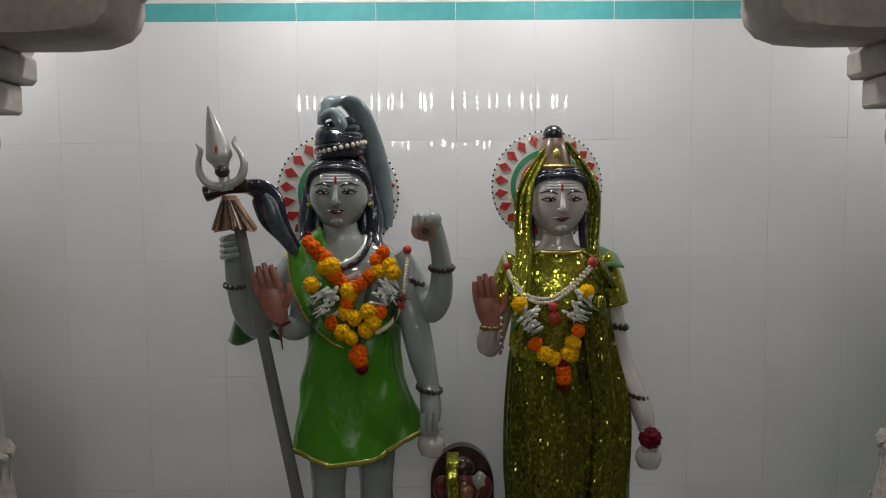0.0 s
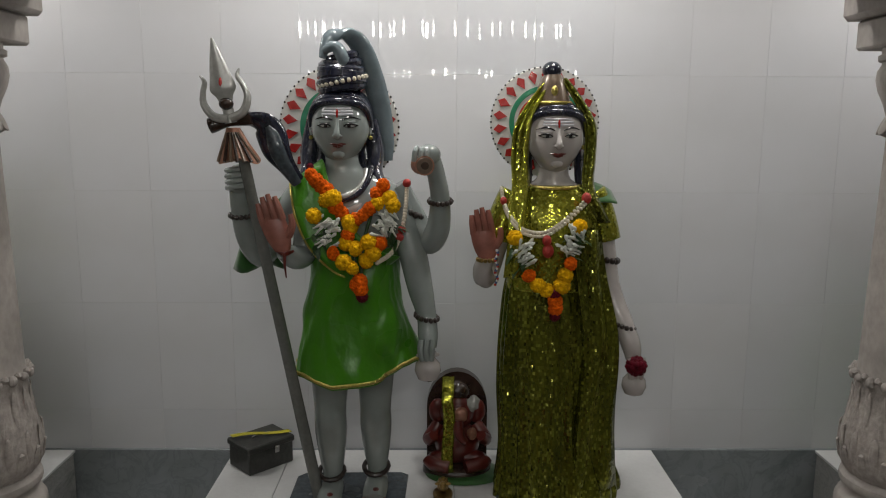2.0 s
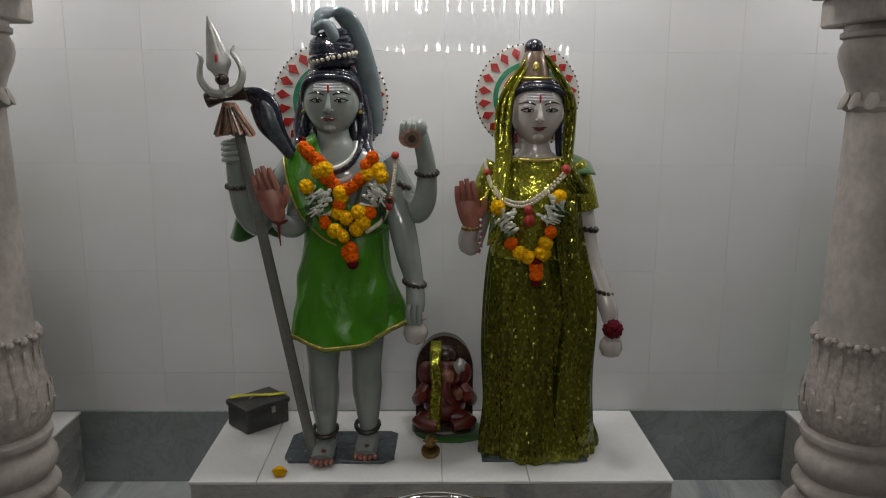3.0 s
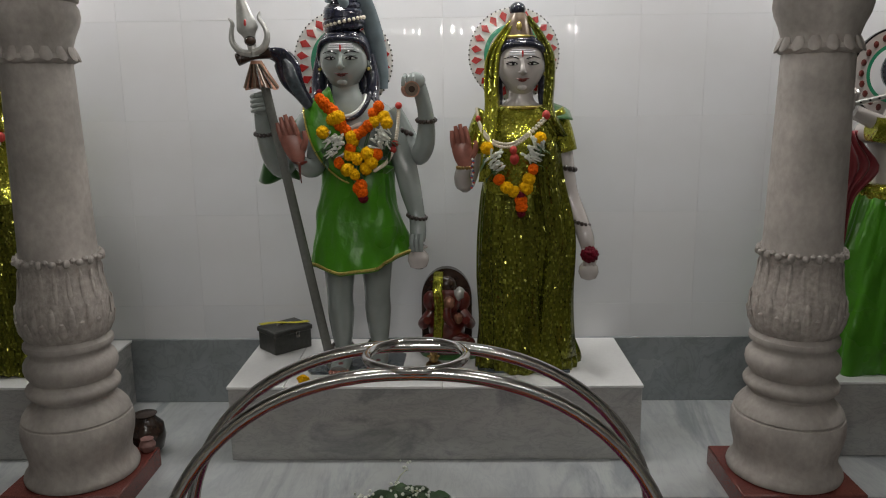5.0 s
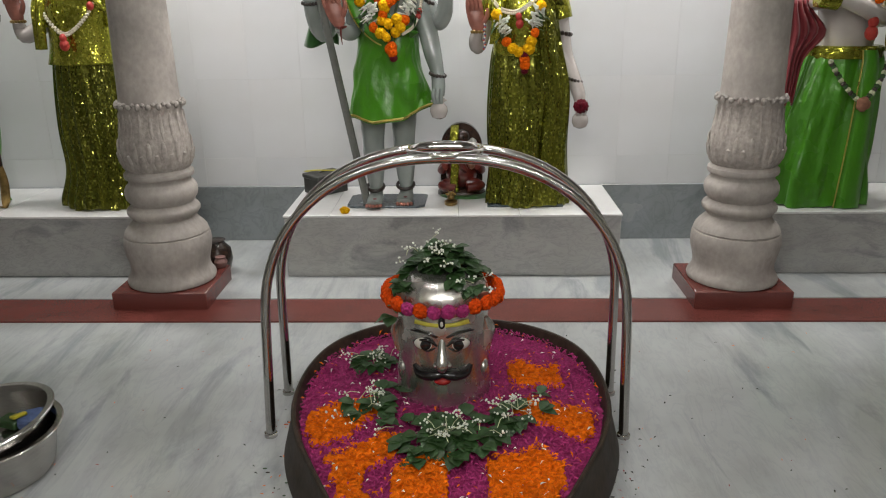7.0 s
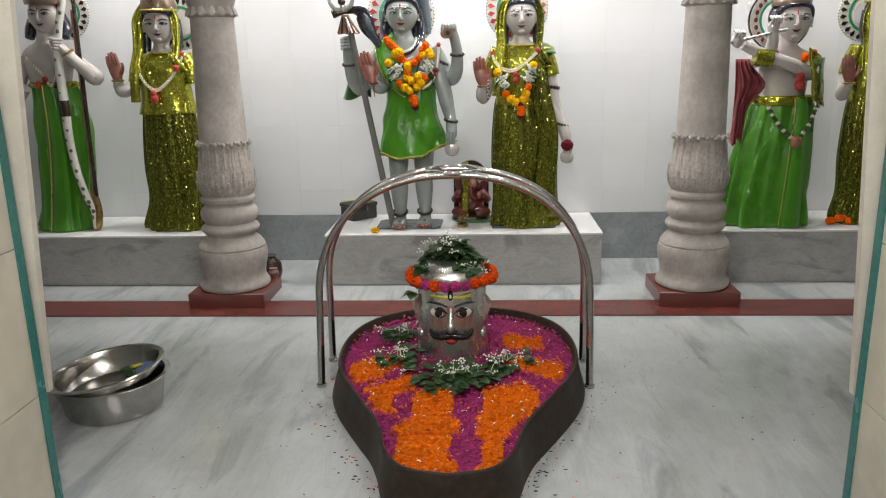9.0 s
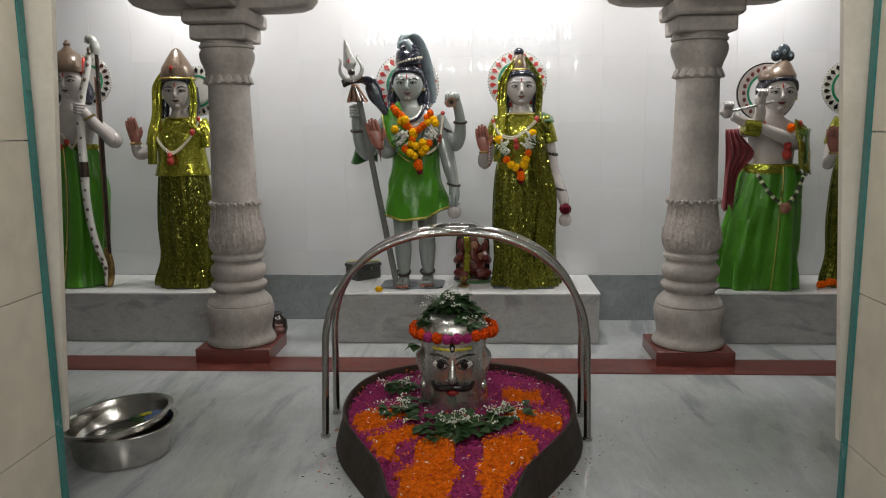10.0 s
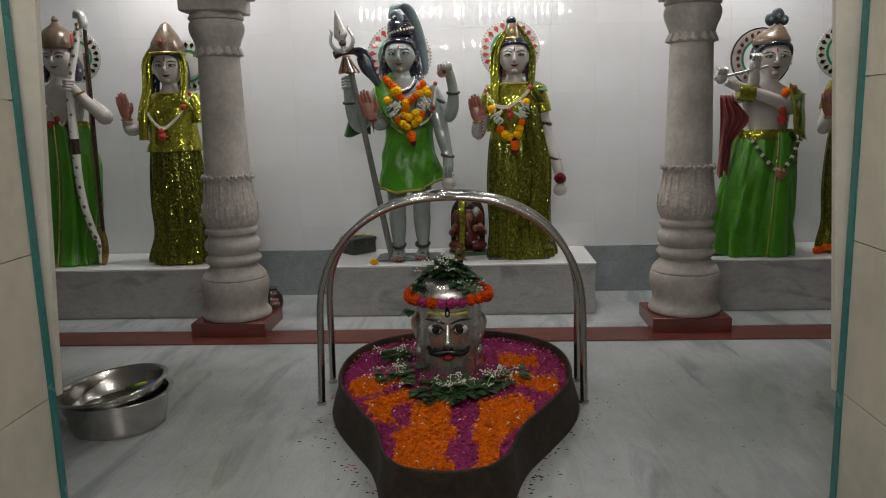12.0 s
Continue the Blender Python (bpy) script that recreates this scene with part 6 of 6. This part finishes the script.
def long_skirt(x0, y0, stations, label, seed, slit=None):
    """A satin wrap: stations of x offset, z, half width, half depth."""
    t = thing("satin_skirt", (x0, y0, TOP), label, "garment", "satin skirts")
    rings, seg = [], 160
    pts = smooth([Vector((x, z, w)) for x, z, w, d in stations], 8)
    dep = smooth([Vector((d, 0, 0)) for x, z, w, d in stations], 8)
    for j, (q, d) in enumerate(zip(pts, dep)):
        k = j / (len(pts) - 1)
        ring = []
        for i in range(seg):
            a = 2 * math.pi * i / seg
            crease = noise.noise(Vector((2.5 * math.cos(a) + 2 * q.y, 2.5 * math.sin(a) + seed, 3 * q.y))) + 0.5 * noise.noise(Vector((6 * math.cos(a), 6 * math.sin(a) + seed, 5 * q.y)))
            f = 1 + (0.3 + 0.7 * k) * (0.17 * (abs(math.sin(4.5 * a + seed + 1.2 * k)) ** 0.7 - 0.7) + 0.05 * math.sin(13 * a - 3 * k + seed)) + 0.12 * crease
            ring.append(Vector((x0 + q.x + q.z * f * math.cos(a), y0 + d.x * f * math.sin(a), q.y + 0.01 * k * math.sin(4 * a + seed))))
        rings.append(ring)
    part("wrap", Geo(SATIN).rings(rings), t, sharp=0)
    rows = []
    for j in range(0, len(pts)):
        q, d = pts[j], dep[j]
        k = j / (len(pts) - 1)
        x = x0 + q.x + (slit if slit else 0.3) * q.z
        rows.append([Vector((x + u * (0.035 + 0.03 * k), y0 - d.x * (1.06 + 0.05 * math.cos(3 * u)) - 0.008, q.y - 0.002)) for u in (-1, -0.5, 0, 0.5, 1)])
    part("front_pleat", Geo(SATIN).sheet(rows, 0.005), t, sharp=0)
    part("pleat_trim", Geo(GOLD).tube([r[0] + Vector((0, -0.004, 0)) for r in rows], 0.004, seg=6), t, "gold edging")
    top = rings[1]
    part("waistband", Geo(SEQUIN).tube([p + Vector((0, 0, 0.0)) for p in top[::3]], 0.02, seg=8, loop=True), t, "gold sequin waistband")
    return t


long_skirt(AX, AY, [(0.02, 1.30, 0.135, 0.10), (0.03, 1.22, 0.155, 0.11), (0.04, 1.05, 0.175, 0.12), (0.03, 0.8, 0.175, 0.12), (0.0, 0.5, 0.165, 0.125), (-0.01, 0.353, 0.205, 0.15)], "bright green satin wrap on the archer statue", 2, 0.1)

t = thing("bow", (AX + 0.2, AY - 0.15, TOP), "tall painted wooden bow standing beside the archer statue", "bow")
pts = [(-2.405, -0.47, 1.955), (-2.420, -0.48, 1.90), (-2.445, -0.49, 1.78), (-2.485, -0.50, 1.62), (-2.510, -0.50, 1.45), (-2.510, -0.50, 1.15), (-2.510, -0.50, 0.95), (-2.495, -0.49, 0.75), (-2.460, -0.48, 0.58), (-2.430, -0.47, 0.48), (-2.435, -0.47, 0.36)]
part("stave", Geo(WHITE_PAINT).tube(pts, [0.012, 0.02, 0.023, 0.024, 0.026, 0.028, 0.026, 0.024, 0.022, 0.02, 0.012], n=6, seg=12), t, "white stave with brown pattern")
g = Geo(BROWN_PAINT)
line = smooth([Vector(p) for p in pts], 6)
for j in range(4, len(line) - 4, 2):
    p, d = line[j], (line[j + 1] - line[j - 1]).normalized()
    m = d.to_track_quat("Z", "Y").to_matrix().to_4x4()
    g.ball(p + Vector((0.006 * (1 if j % 4 else -1), -0.0175, 0)), (0.011, 0.012, 0.015), seg=7, n=5, m=m)
g.tube([(-2.510, -0.50, 1.10), (-2.510, -0.50, 1.20)], 0.031, DARK_BROWN)
tagged(part("pattern", g, t, "dark brown painted lozenges"), kind="stuff")
part("string_post", Geo(DARK_BROWN).tube([(-2.385, -0.46, 1.93), (-2.395, -0.46, 1.2), (-2.405, -0.46, 0.46)], 0.013, seg=10), t, "dark brown rod")
part("string_post", Geo(COPPER_PAINT).tube([(-2.415, -0.44, 1.75), (-2.420, -0.44, 1.2), (-2.425, -0.44, 0.46)], 0.009, seg=10), t, "copper brown rod")
part("finial", Geo(TRIDENT_PALE).tube([(-2.400, -0.465, 1.90), (-2.390, -0.465, 1.94), (-2.400, -0.465, 1.985), (-2.430, -0.465, 2.0), (-2.442, -0.465, 1.965)], [0.03, 0.032, 0.026, 0.022, 0.014], n=5), t, "pale carved bird-head finial")
part("tip", Geo(BRASS).tube([(-2.420, -0.46, 0.62), (-2.410, -0.46, 0.50), (-2.420, -0.46, 0.40), (-2.435, -0.46, 0.352)], [0.02, 0.034, 0.036, 0.025], n=4, flat=0.6, across=(1, 0, 0)), t, "brass tip")

# -- the flute player statue
g = Geo(SKIN_PALE)
KX, KY = 1.985, -0.405
g.body([(KX, KY, 0.36, 0.11, 0.09), (KX - 0.01, KY, 1.0, 0.135, 0.095), (KX, KY, 1.13, 0.13, 0.088), (KX, KY, 1.24, 0.14, 0.095), (KX - 0.005, KY, 1.34, 0.155, 0.095), (KX - 0.005, KY, 1.40, 0.14, 0.08), (KX - 0.005, KY - 0.005, 1.445, 0.065, 0.06), (KX, KY - 0.01, 1.52, 0.055, 0.055)], n=4)
face(g, (KX + 0.015, KY - 0.03, 1.585), 0.102, SKIN_PALE, turn=-8, tall=0.95)
hair_frame(g, (KX + 0.015, KY - 0.03, 1.585), 0.102)
g.ball((KX - 0.01, KY + 0.025, 1.61), (0.104, 0.09, 0.10), HAIR, seg=22, n=12)
g.body([(KX + 0.005, KY, 1.672, 0.110, 0.11), (KX + 0.008, KY, 1.70, 0.112, 0.108), (KX + 0.012, KY, 1.735, 0.092, 0.085), (KX + 0.035, KY, 1.775, 0.05, 0.045), (KX + 0.045, KY, 1.80, 0.012, 0.012)], BROWN_PAINT, n=4)
for dx, dz, r in ((0.035, 1.845, 0.043), (-0.01, 1.825, 0.034), (0.075, 1.82, 0.028)):
    g.ball((KX + dx, KY - 0.01, dz), (r, 0.018, r * 1.15), PLATE_STONE, seg=14, n=8)
    g.ball((KX + dx, KY - 0.022, dz), (r * 0.4, 0.008, r * 0.5), BLUE_PAINT, seg=10, n=6)
m = Matrix.Translation((KX - 0.02, KY + 0.10, 1.60)) @ Matrix.Rotation(radians(90), 4, "X")
for ra, rb, mat in ((0.19, 0.182, BLACK_PAINT), (0.182, 0.125, SKIN_PALE), (0.125, 0.11, GREEN_PAINT)):
    rr = [[m @ Vector((r * math.cos(a), r * math.sin(a), z)) for a in (2 * math.pi * i / 48 for i in range(48))] for r, z in ((ra, -0.008), (ra, 0.008), (rb, 0.008), (rb, -0.008), (ra, -0.008))]
    g.rings(rr, mat, caps=False)
for i in range(22):
    a = 2 * math.pi * i / 22
    g.ball(m @ Vector((0.146 * math.cos(a), 0.155 * math.sin(a), 0.009)), (0.012, 0.004, 0.015), DEEP_RED, seg=6, n=4)
for pts, hand in (([(KX - 0.14, KY, 1.38), (KX - 0.19, KY - 0.03, 1.36), (KX - 0.15, KY - 0.10, 1.38), (KX - 0.135, KY - 0.135, 1.46), (KX - 0.14, KY - 0.14, 1.52)], (KX - 0.14, KY - 0.145, 1.55)),
                  ([(KX + 0.13, KY, 1.37), (KX + 0.12, KY - 0.09, 1.28), (KX - 0.02, KY - 0.17, 1.33), (KX - 0.2, KY - 0.17, 1.40), (KX - 0.31, KY - 0.16, 1.45)], (KX - 0.345, KY - 0.16, 1.475))):
    g.tube(pts, [0.048, 0.045, 0.04, 0.034, 0.028], n=5, seg=14)
    g.ball(hand, (0.036, 0.034, 0.04), seg=12)
    for k in range(4):
        g.tube([(hand[0] - 0.02 + 0.016 * k, hand[1] - 0.02, hand[2] + 0.02), (hand[0] - 0.02 + 0.016 * k, hand[1] - 0.035, hand[2] + 0.045), (hand[0] - 0.025 + 0.016 * k, hand[1] - 0.01, hand[2] + 0.06)], 0.008, n=3, seg=7)
solid("statue", g, "pale painted marble statue of a flute player with turban", "statue", "shrine statues")
g = Geo(TRIDENT_PALE).tube([(KX - 0.39, KY - 0.17, 1.465), (KX - 0.06, KY - 0.15, 1.535)], 0.0095, seg=12)
for k in range(5):
    g.ball((KX - 0.33 + 0.035 * k, KY - 0.178, 1.478 + 0.0075 * k), (0.005, 0.003, 0.005), BLACK_PAINT, seg=6, n=4)
solid("flute", g, "pale silver flute held by the statue", "flute")
long_skirt(KX, KY, [(-0.01, 1.135, 0.165, 0.11), (-0.015, 1.06, 0.195, 0.12), (-0.03, 0.9, 0.215, 0.13), (-0.05, 0.7, 0.245, 0.14), (-0.075, 0.48, 0.275, 0.15), (-0.085, 0.352, 0.285, 0.155)], "long bright green satin skirt with gold belt on the flute player", 6, 0.45)
t = thing("sequin_sash", (KX, KY, 1.1), "gold sequined sash, armband and belt on the flute player", "sash")
part("armband", Geo(SEQUIN).tube([(KX - 0.245, KY - 0.175, 1.385), (KX - 0.15, KY - 0.175, 1.37)], [0.05, 0.052], seg=18), t)
part("belt", Geo(SEQUIN).body([(KX - 0.005, KY, 1.09, 0.185, 0.125), (KX - 0.005, KY, 1.12, 0.188, 0.128), (KX - 0.005, KY, 1.15, 0.172, 0.118)], n=3, seg=40), t)
rows = [[Vector((KX + 0.07 + 0.115 * v + 0.04 * u, KY - 0.165 + 0.11 * v - 0.02 * u + 0.012 * math.sin(9 * u), 1.43 - 0.30 * u - 0.05 * v)) for u in (i / 8 for i in range(9))] for v in (i / 6 for i in range(7))]
part("shoulder_fall", Geo(SEQUIN).sheet(rows, 0.006), t, sharp=0)
rows = [[Vector((KX + 0.165 + 0.06 * v, KY - 0.12 + 0.10 * v + 0.012 * math.sin(9 * u), 1.37 - 0.30 * u)) for u in (i / 8 for i in range(9))] for v in (i / 4 for i in range(5))]
part("dark_fall", Geo(DARK_SATIN).sheet(rows, 0.006), t, "dark green satin end", sharp=0)
bead_necklace(KX, KY, 1.0, [(-0.10, -0.115, 1.405), (-0.03, -0.17, 1.335), (0.03, -0.165, 1.29), (0.08, -0.14, 1.34), (0.125, -0.09, 1.405)], "cream bead necklace with red knots on the flute player", [(-0.105, -0.12, 1.40, 0.02), (0.03, -0.175, 1.265, 0.024), (0.03, -0.172, 1.215, 0.03), (0.125, -0.10, 1.40, 0.018)])
place_bloom(BLOOM_O, (KX + 0.045, KY - 0.17, 1.375), thing("marigold_bloom", (KX + 0.045, KY - 0.17, 1.375), "single orange marigold tucked in the necklace", "flower"), random.Random(3), 1.1)
t = thing("waist_garland", (KX, KY - 0.18, 0.88), "pale dried flower garland hanging over the green skirt", "garland")
buds = []
for k, mat in enumerate((PALE_STEM, WOOD_BEAD, LEAF)):
    random.seed(70 + k)
    buds.append(Geo(mat).ball((0, 0, 0), 0.013, seg=8, n=5, rough=0.4).mesh("bud"))
for i, p in enumerate(smooth([Vector((KX - 0.13, KY - 0.15, 1.08)), Vector((KX - 0.07, KY - 0.18, 0.98)), Vector((KX + 0.02, KY - 0.20, 0.90)), Vector((KX + 0.10, KY - 0.18, 0.98)), Vector((KX + 0.155, KY - 0.13, 1.08))], 7)):
    ob = under(new("bud", buds[i % 3]), t)
    ob.location = p
part("medallion", Geo(COPPER_PAINT).ball((KX + 0.025, KY - 0.21, 0.885), (0.036, 0.02, 0.034), seg=12, rough=0.3), t, "copper brown medallion")
t = thing("crimson_drape", (KX - 0.3, KY, 0.85), "crimson cloth hanging from the statue's arm", "cloth")
rows = []
for v in (i / 18 for i in range(19)):
    width = 0.085 + 0.10 * math.exp(-((v - 0.30) / 0.17) ** 2) - 0.02 * v
    rows.append([Vector((KX - 0.315 + 0.012 * math.sin(3 * v) + width * u, KY - 0.06 + (0.006 + 0.014 * v) * math.sin(24 * u + 1.5 * v) + 0.02 * u, 1.37 - (0.50 + 0.025 * math.sin(7 * u)) * v)) for u in (i / 30 for i in range(31))])
part("cloth", Geo(RED_CLOTH).sheet(rows, 0.006), t, sharp=0)

# ---- small things ----
# seated red figure with a rounded back slab
g = Geo(DEEP_RED)
GX, GY = 0.06, -0.2
pts = [(GX + 0.118 * math.cos(a), TOP + 0.25 + 0.145 * math.sin(a)) for a in (math.pi * i / 16 for i in range(17))]
pts = [(GX + 0.118, TOP + 0.03)] + pts + [(GX - 0.118, TOP + 0.03)]
g.rings([[Vector((x, y, z)) for x, z in pts] for y in (GY + 0.07, GY + 0.02)], DARK_BROWN)
g.body([(GX, GY, TOP + 0.001, 0.135, 0.10), (GX, GY, TOP + 0.025, 0.13, 0.095), (GX, GY, TOP + 0.04, 0.10, 0.07)], DARK_BROWN, n=3)
g.ball((GX, GY - 0.01, TOP + 0.12), (0.088, 0.07, 0.085), seg=20, n=12)
g.ball((GX, GY - 0.02, TOP + 0.245), (0.066, 0.055, 0.065), seg=18, n=12)
g.ball((GX, GY, TOP + 0.32), (0.05, 0.04, 0.045), DARK_BROWN, seg=16)
for sx in (-1, 1):
    g.ball((GX + sx * 0.075, GY - 0.005, TOP + 0.245), (0.035, 0.015, 0.05), seg=12)
    g.tube([(GX + sx * 0.07, GY, TOP + 0.19), (GX + sx * 0.11, GY - 0.03, TOP + 0.14), (GX + sx * 0.09, GY - 0.07, TOP + 0.17)], [0.028, 0.026, 0.02], n=4)
    g.tube([(GX + sx * 0.03, GY - 0.04, TOP + 0.07), (GX + sx * 0.10, GY - 0.06, TOP + 0.06), (GX + sx * 0.03, GY - 0.09, TOP + 0.05)], [0.035, 0.033, 0.025], n=4)
g.tube([(GX, GY - 0.07, TOP + 0.23), (GX + 0.005, GY - 0.085, TOP + 0.18), (GX + 0.03, GY - 0.09, TOP + 0.15)], [0.022, 0.02, 0.013], n=4)
g.ball((GX + 0.01, GY - 0.065, TOP + 0.25), (0.03, 0.02, 0.03), COPPER_PAINT, seg=10, n=6, rough=0.3)
g.ball((GX + 0.055, GY - 0.075, TOP + 0.18), (0.02, 0.016, 0.024), COPPER_PAINT, seg=10, n=6, rough=0.3)
g.ball((GX + 0.06, GY - 0.05, TOP + 0.29), (0.025, 0.015, 0.03), TRIDENT_PALE, seg=10, n=6, rough=0.4)
solid("statuette", g, "small seated deep red glazed figurine with rounded back slab", "figurine")
rows = [[Vector((GX - 0.055 + 0.012 * math.sin(5 * v) + 0.022 * u + 0.03 * v, GY - 0.10 + 0.03 * math.sin(2 * v) - 0.02 * v, TOP + 0.37 - 0.34 * v)) for u in (-1, -0.5, 0, 0.5, 1)] for v in (i / 12 for i in range(13))]
rows[0] = [p + Vector((0.02, 0.07, 0.02)) for p in rows[0]]
rows[1] = [p + Vector((0.01, 0.03, 0.01)) for p in rows[1]]
solid("sequined_scarf", Geo(SEQUIN).sheet(rows, 0.005), "narrow gold sequined scarf over the red figurine", "scarf", sharp=0)
g = Geo(DARK_SATIN).body([(GX + 0.03, GY - 0.03, TOP + 0.002, 0.155, 0.115), (GX + 0.03, GY - 0.03, TOP + 0.012, 0.14, 0.10)], n=2, folds=9, depth=0.06)
solid("seat_cloth", g, "dark green cloth spread under the red figurine", "cloth")
g = Geo(BRASS)
CX, CY = 0.003, -0.42
g.body([(CX, CY, TOP + 0.0, 0.035, 0.055), (CX, CY, TOP + 0.012, 0.036, 0.056), (CX, CY, TOP + 0.016, 0.028, 0.045)], n=2)
g.ball((CX, CY + 0.012, TOP + 0.04), (0.022, 0.04, 0.024), seg=14)
g.ball((CX, CY - 0.03, TOP + 0.055), (0.014, 0.022, 0.016), seg=12)
for sx in (-1, 1):
    g.tube([(CX + sx * 0.009, CY - 0.02, TOP + 0.066), (CX + sx * 0.016, CY - 0.022, TOP + 0.082)], [0.004, 0.0015], seg=6)
    g.ball((CX + sx * 0.02, CY - 0.02, TOP + 0.058), (0.010, 0.005, 0.006), seg=8, n=5)
solid("statuette", g, "small worn brass animal figurine on the pedestal", "figurine")

# tin box with a yellow ribbon
m = Matrix.Rotation(radians(44), 4, "Z")
bx = Vector((-0.72, -0.145, TOP))
t = thing("cash_box", bx, "grey painted tin box closed by its lid", "box")
part("body", Geo(BOX_PAINT).box(bx + Vector((0, 0, 0.046)), (0.20, 0.15, 0.09), edge=0.004, m=m), t)
lid = part("lid", Geo(BOX_PAINT).box(bx + Vector((0, 0, 0.101)), (0.212, 0.162, 0.026), edge=0.005, m=m), t)
part("hasp", Geo(STEEL).box(bx + m @ Vector((0.02, -0.084, 0.082)), (0.02, 0.008, 0.03), edge=0.003, m=m), t, "small steel hasp")
part("handle", Geo(STEEL).tube([bx + m @ Vector(p) for p in ((-0.04, 0, 0.115), (-0.03, 0, 0.122), (0.03, 0, 0.122), (0.04, 0, 0.115))], 0.004, n=3, seg=8), lid, "thin steel handle")
rows = [[bx + m @ Vector((-0.10 + 0.2 * v, 0.055 - 0.11 * v + 0.014 * u, 0.126 + 0.004 * math.sin(6 * v))) for u in (-1, 0, 1)] for v in (i / 10 for i in range(11))]
solid("ribbon", Geo(YELLOW_STRIP).sheet(rows, 0.002), "yellow plastic ribbon lying on the tin box", "ribbon")

rng = random.Random(51)
place_bloom(BLOOM_Y, (-0.545, -0.60, TOP + 0.018), thing("marigold_bloom", (-0.545, -0.60, TOP), "yellow marigold lying on the white pedestal", "flower"), rng, 1.0, (0.9, 0.2, 0.3))
t = thing("fallen_garland", (2.39, -0.46, TOP), "orange marigold garland lying on the pedestal", "garland")
for i in range(7):
    place_bloom(BLOOM_O, (2.315 + 0.024 * i, -0.465 + 0.012 * math.sin(2 * i), TOP + 0.022 + (0.018 if 1 < i < 5 else 0)), t, rng, 0.95)

# dark pot and clay cup behind the left column
g = Geo(DARK_BROWN).lathe((-1.25, -0.565, STEP), [(0.045, 0.0), (0.068, 0.025), (0.08, 0.075), (0.073, 0.13), (0.045, 0.16), (0.04, 0.17), (0.05, 0.18), (0.045, 0.182)], seg=28)
solid("water_pot", g, "small dark brown round pot behind the column", "pot")
g = Geo(plain("dusty_pink_clay", (0.20, 0.10, 0.085), 0.6)).lathe((-1.185, -0.715, 0.092), [(0.02, 0), (0.03, 0.012), (0.034, 0.03), (0.026, 0.045), (0.02, 0.05), (0.027, 0.056), (0.02, 0.055)], seg=20, lobes=8, depth=0.03)
solid("clay_cup", g, "small dusty pink clay cup on the red plinth", "cup")

# crumbs on the floor
rng = random.Random(61)
g = Geo(ORANGE_PETAL, DARK_BROWN, LEAF)
for i in range(420):
    a = rng.uniform(0, 2 * math.pi)
    j = rng.randrange(len(out))
    d = abs(rng.gauss(0, 0.06)) + 0.004
    p = out[j] + (out[j] - mid).normalized() * d if i < 240 else Vector((rng.uniform(-1.3, 1.6), rng.uniform(-3.2, -1.3), 0))
    if i >= 240 and inside(p.x, p.y):
        continue
    p = Vector((p.x, p.y, 0.002))
    l, w = rng.uniform(0.003, 0.009), rng.uniform(0.0015, 0.003)
    dd, ss = Vector((math.cos(a), math.sin(a), 0)) * l, Vector((-math.sin(a), math.cos(a), 0)) * w
    g.add([p - dd, p + ss + Vector((0, 0, 0.002)), p + dd, p - ss + Vector((0, 0, 0.002))], [(0, 1, 3), (1, 2, 3)], rng.choice((ORANGE_PETAL, DARK_BROWN, DARK_BROWN, RED_CLOTH)))
solid("floor_crumbs", g, "dry petals and crumbs scattered on the marble floor", "crumbs", kind="stuff", sharp=0)

# ---- wall tiles ----
W, H = 0.3015, 0.4535
tile_mesh = Geo(TILE).box((0, 0, 0), (W - 0.0005, 0.010, H - 0.0008), edge=0.0005).mesh("tile")
band_mesh = Geo(TEAL).box((0, 0, 0), (W - 0.0022, 0.010, 0.068), edge=0.0018).mesh("teal_tile")
for i in range(-13, 12):
    x = -1.1525 + W * (i + 4.5)
    if abs(x) > ROOM - W * 0.4:
        continue
    for row in range(5):
        ob = under(new("tile", tile_mesh), wall_back)
        ob.location = (x, -0.003, 0.064 + H * (row + 0.5))
    ob = under(new("teal_tile", band_mesh), wall_back)
    ob.location = (x, -0.003, 2.3645)
    ob = under(new("tile", tile_mesh), wall_back)
    ob.location = (x, -0.003, 2.399 + H / 2)
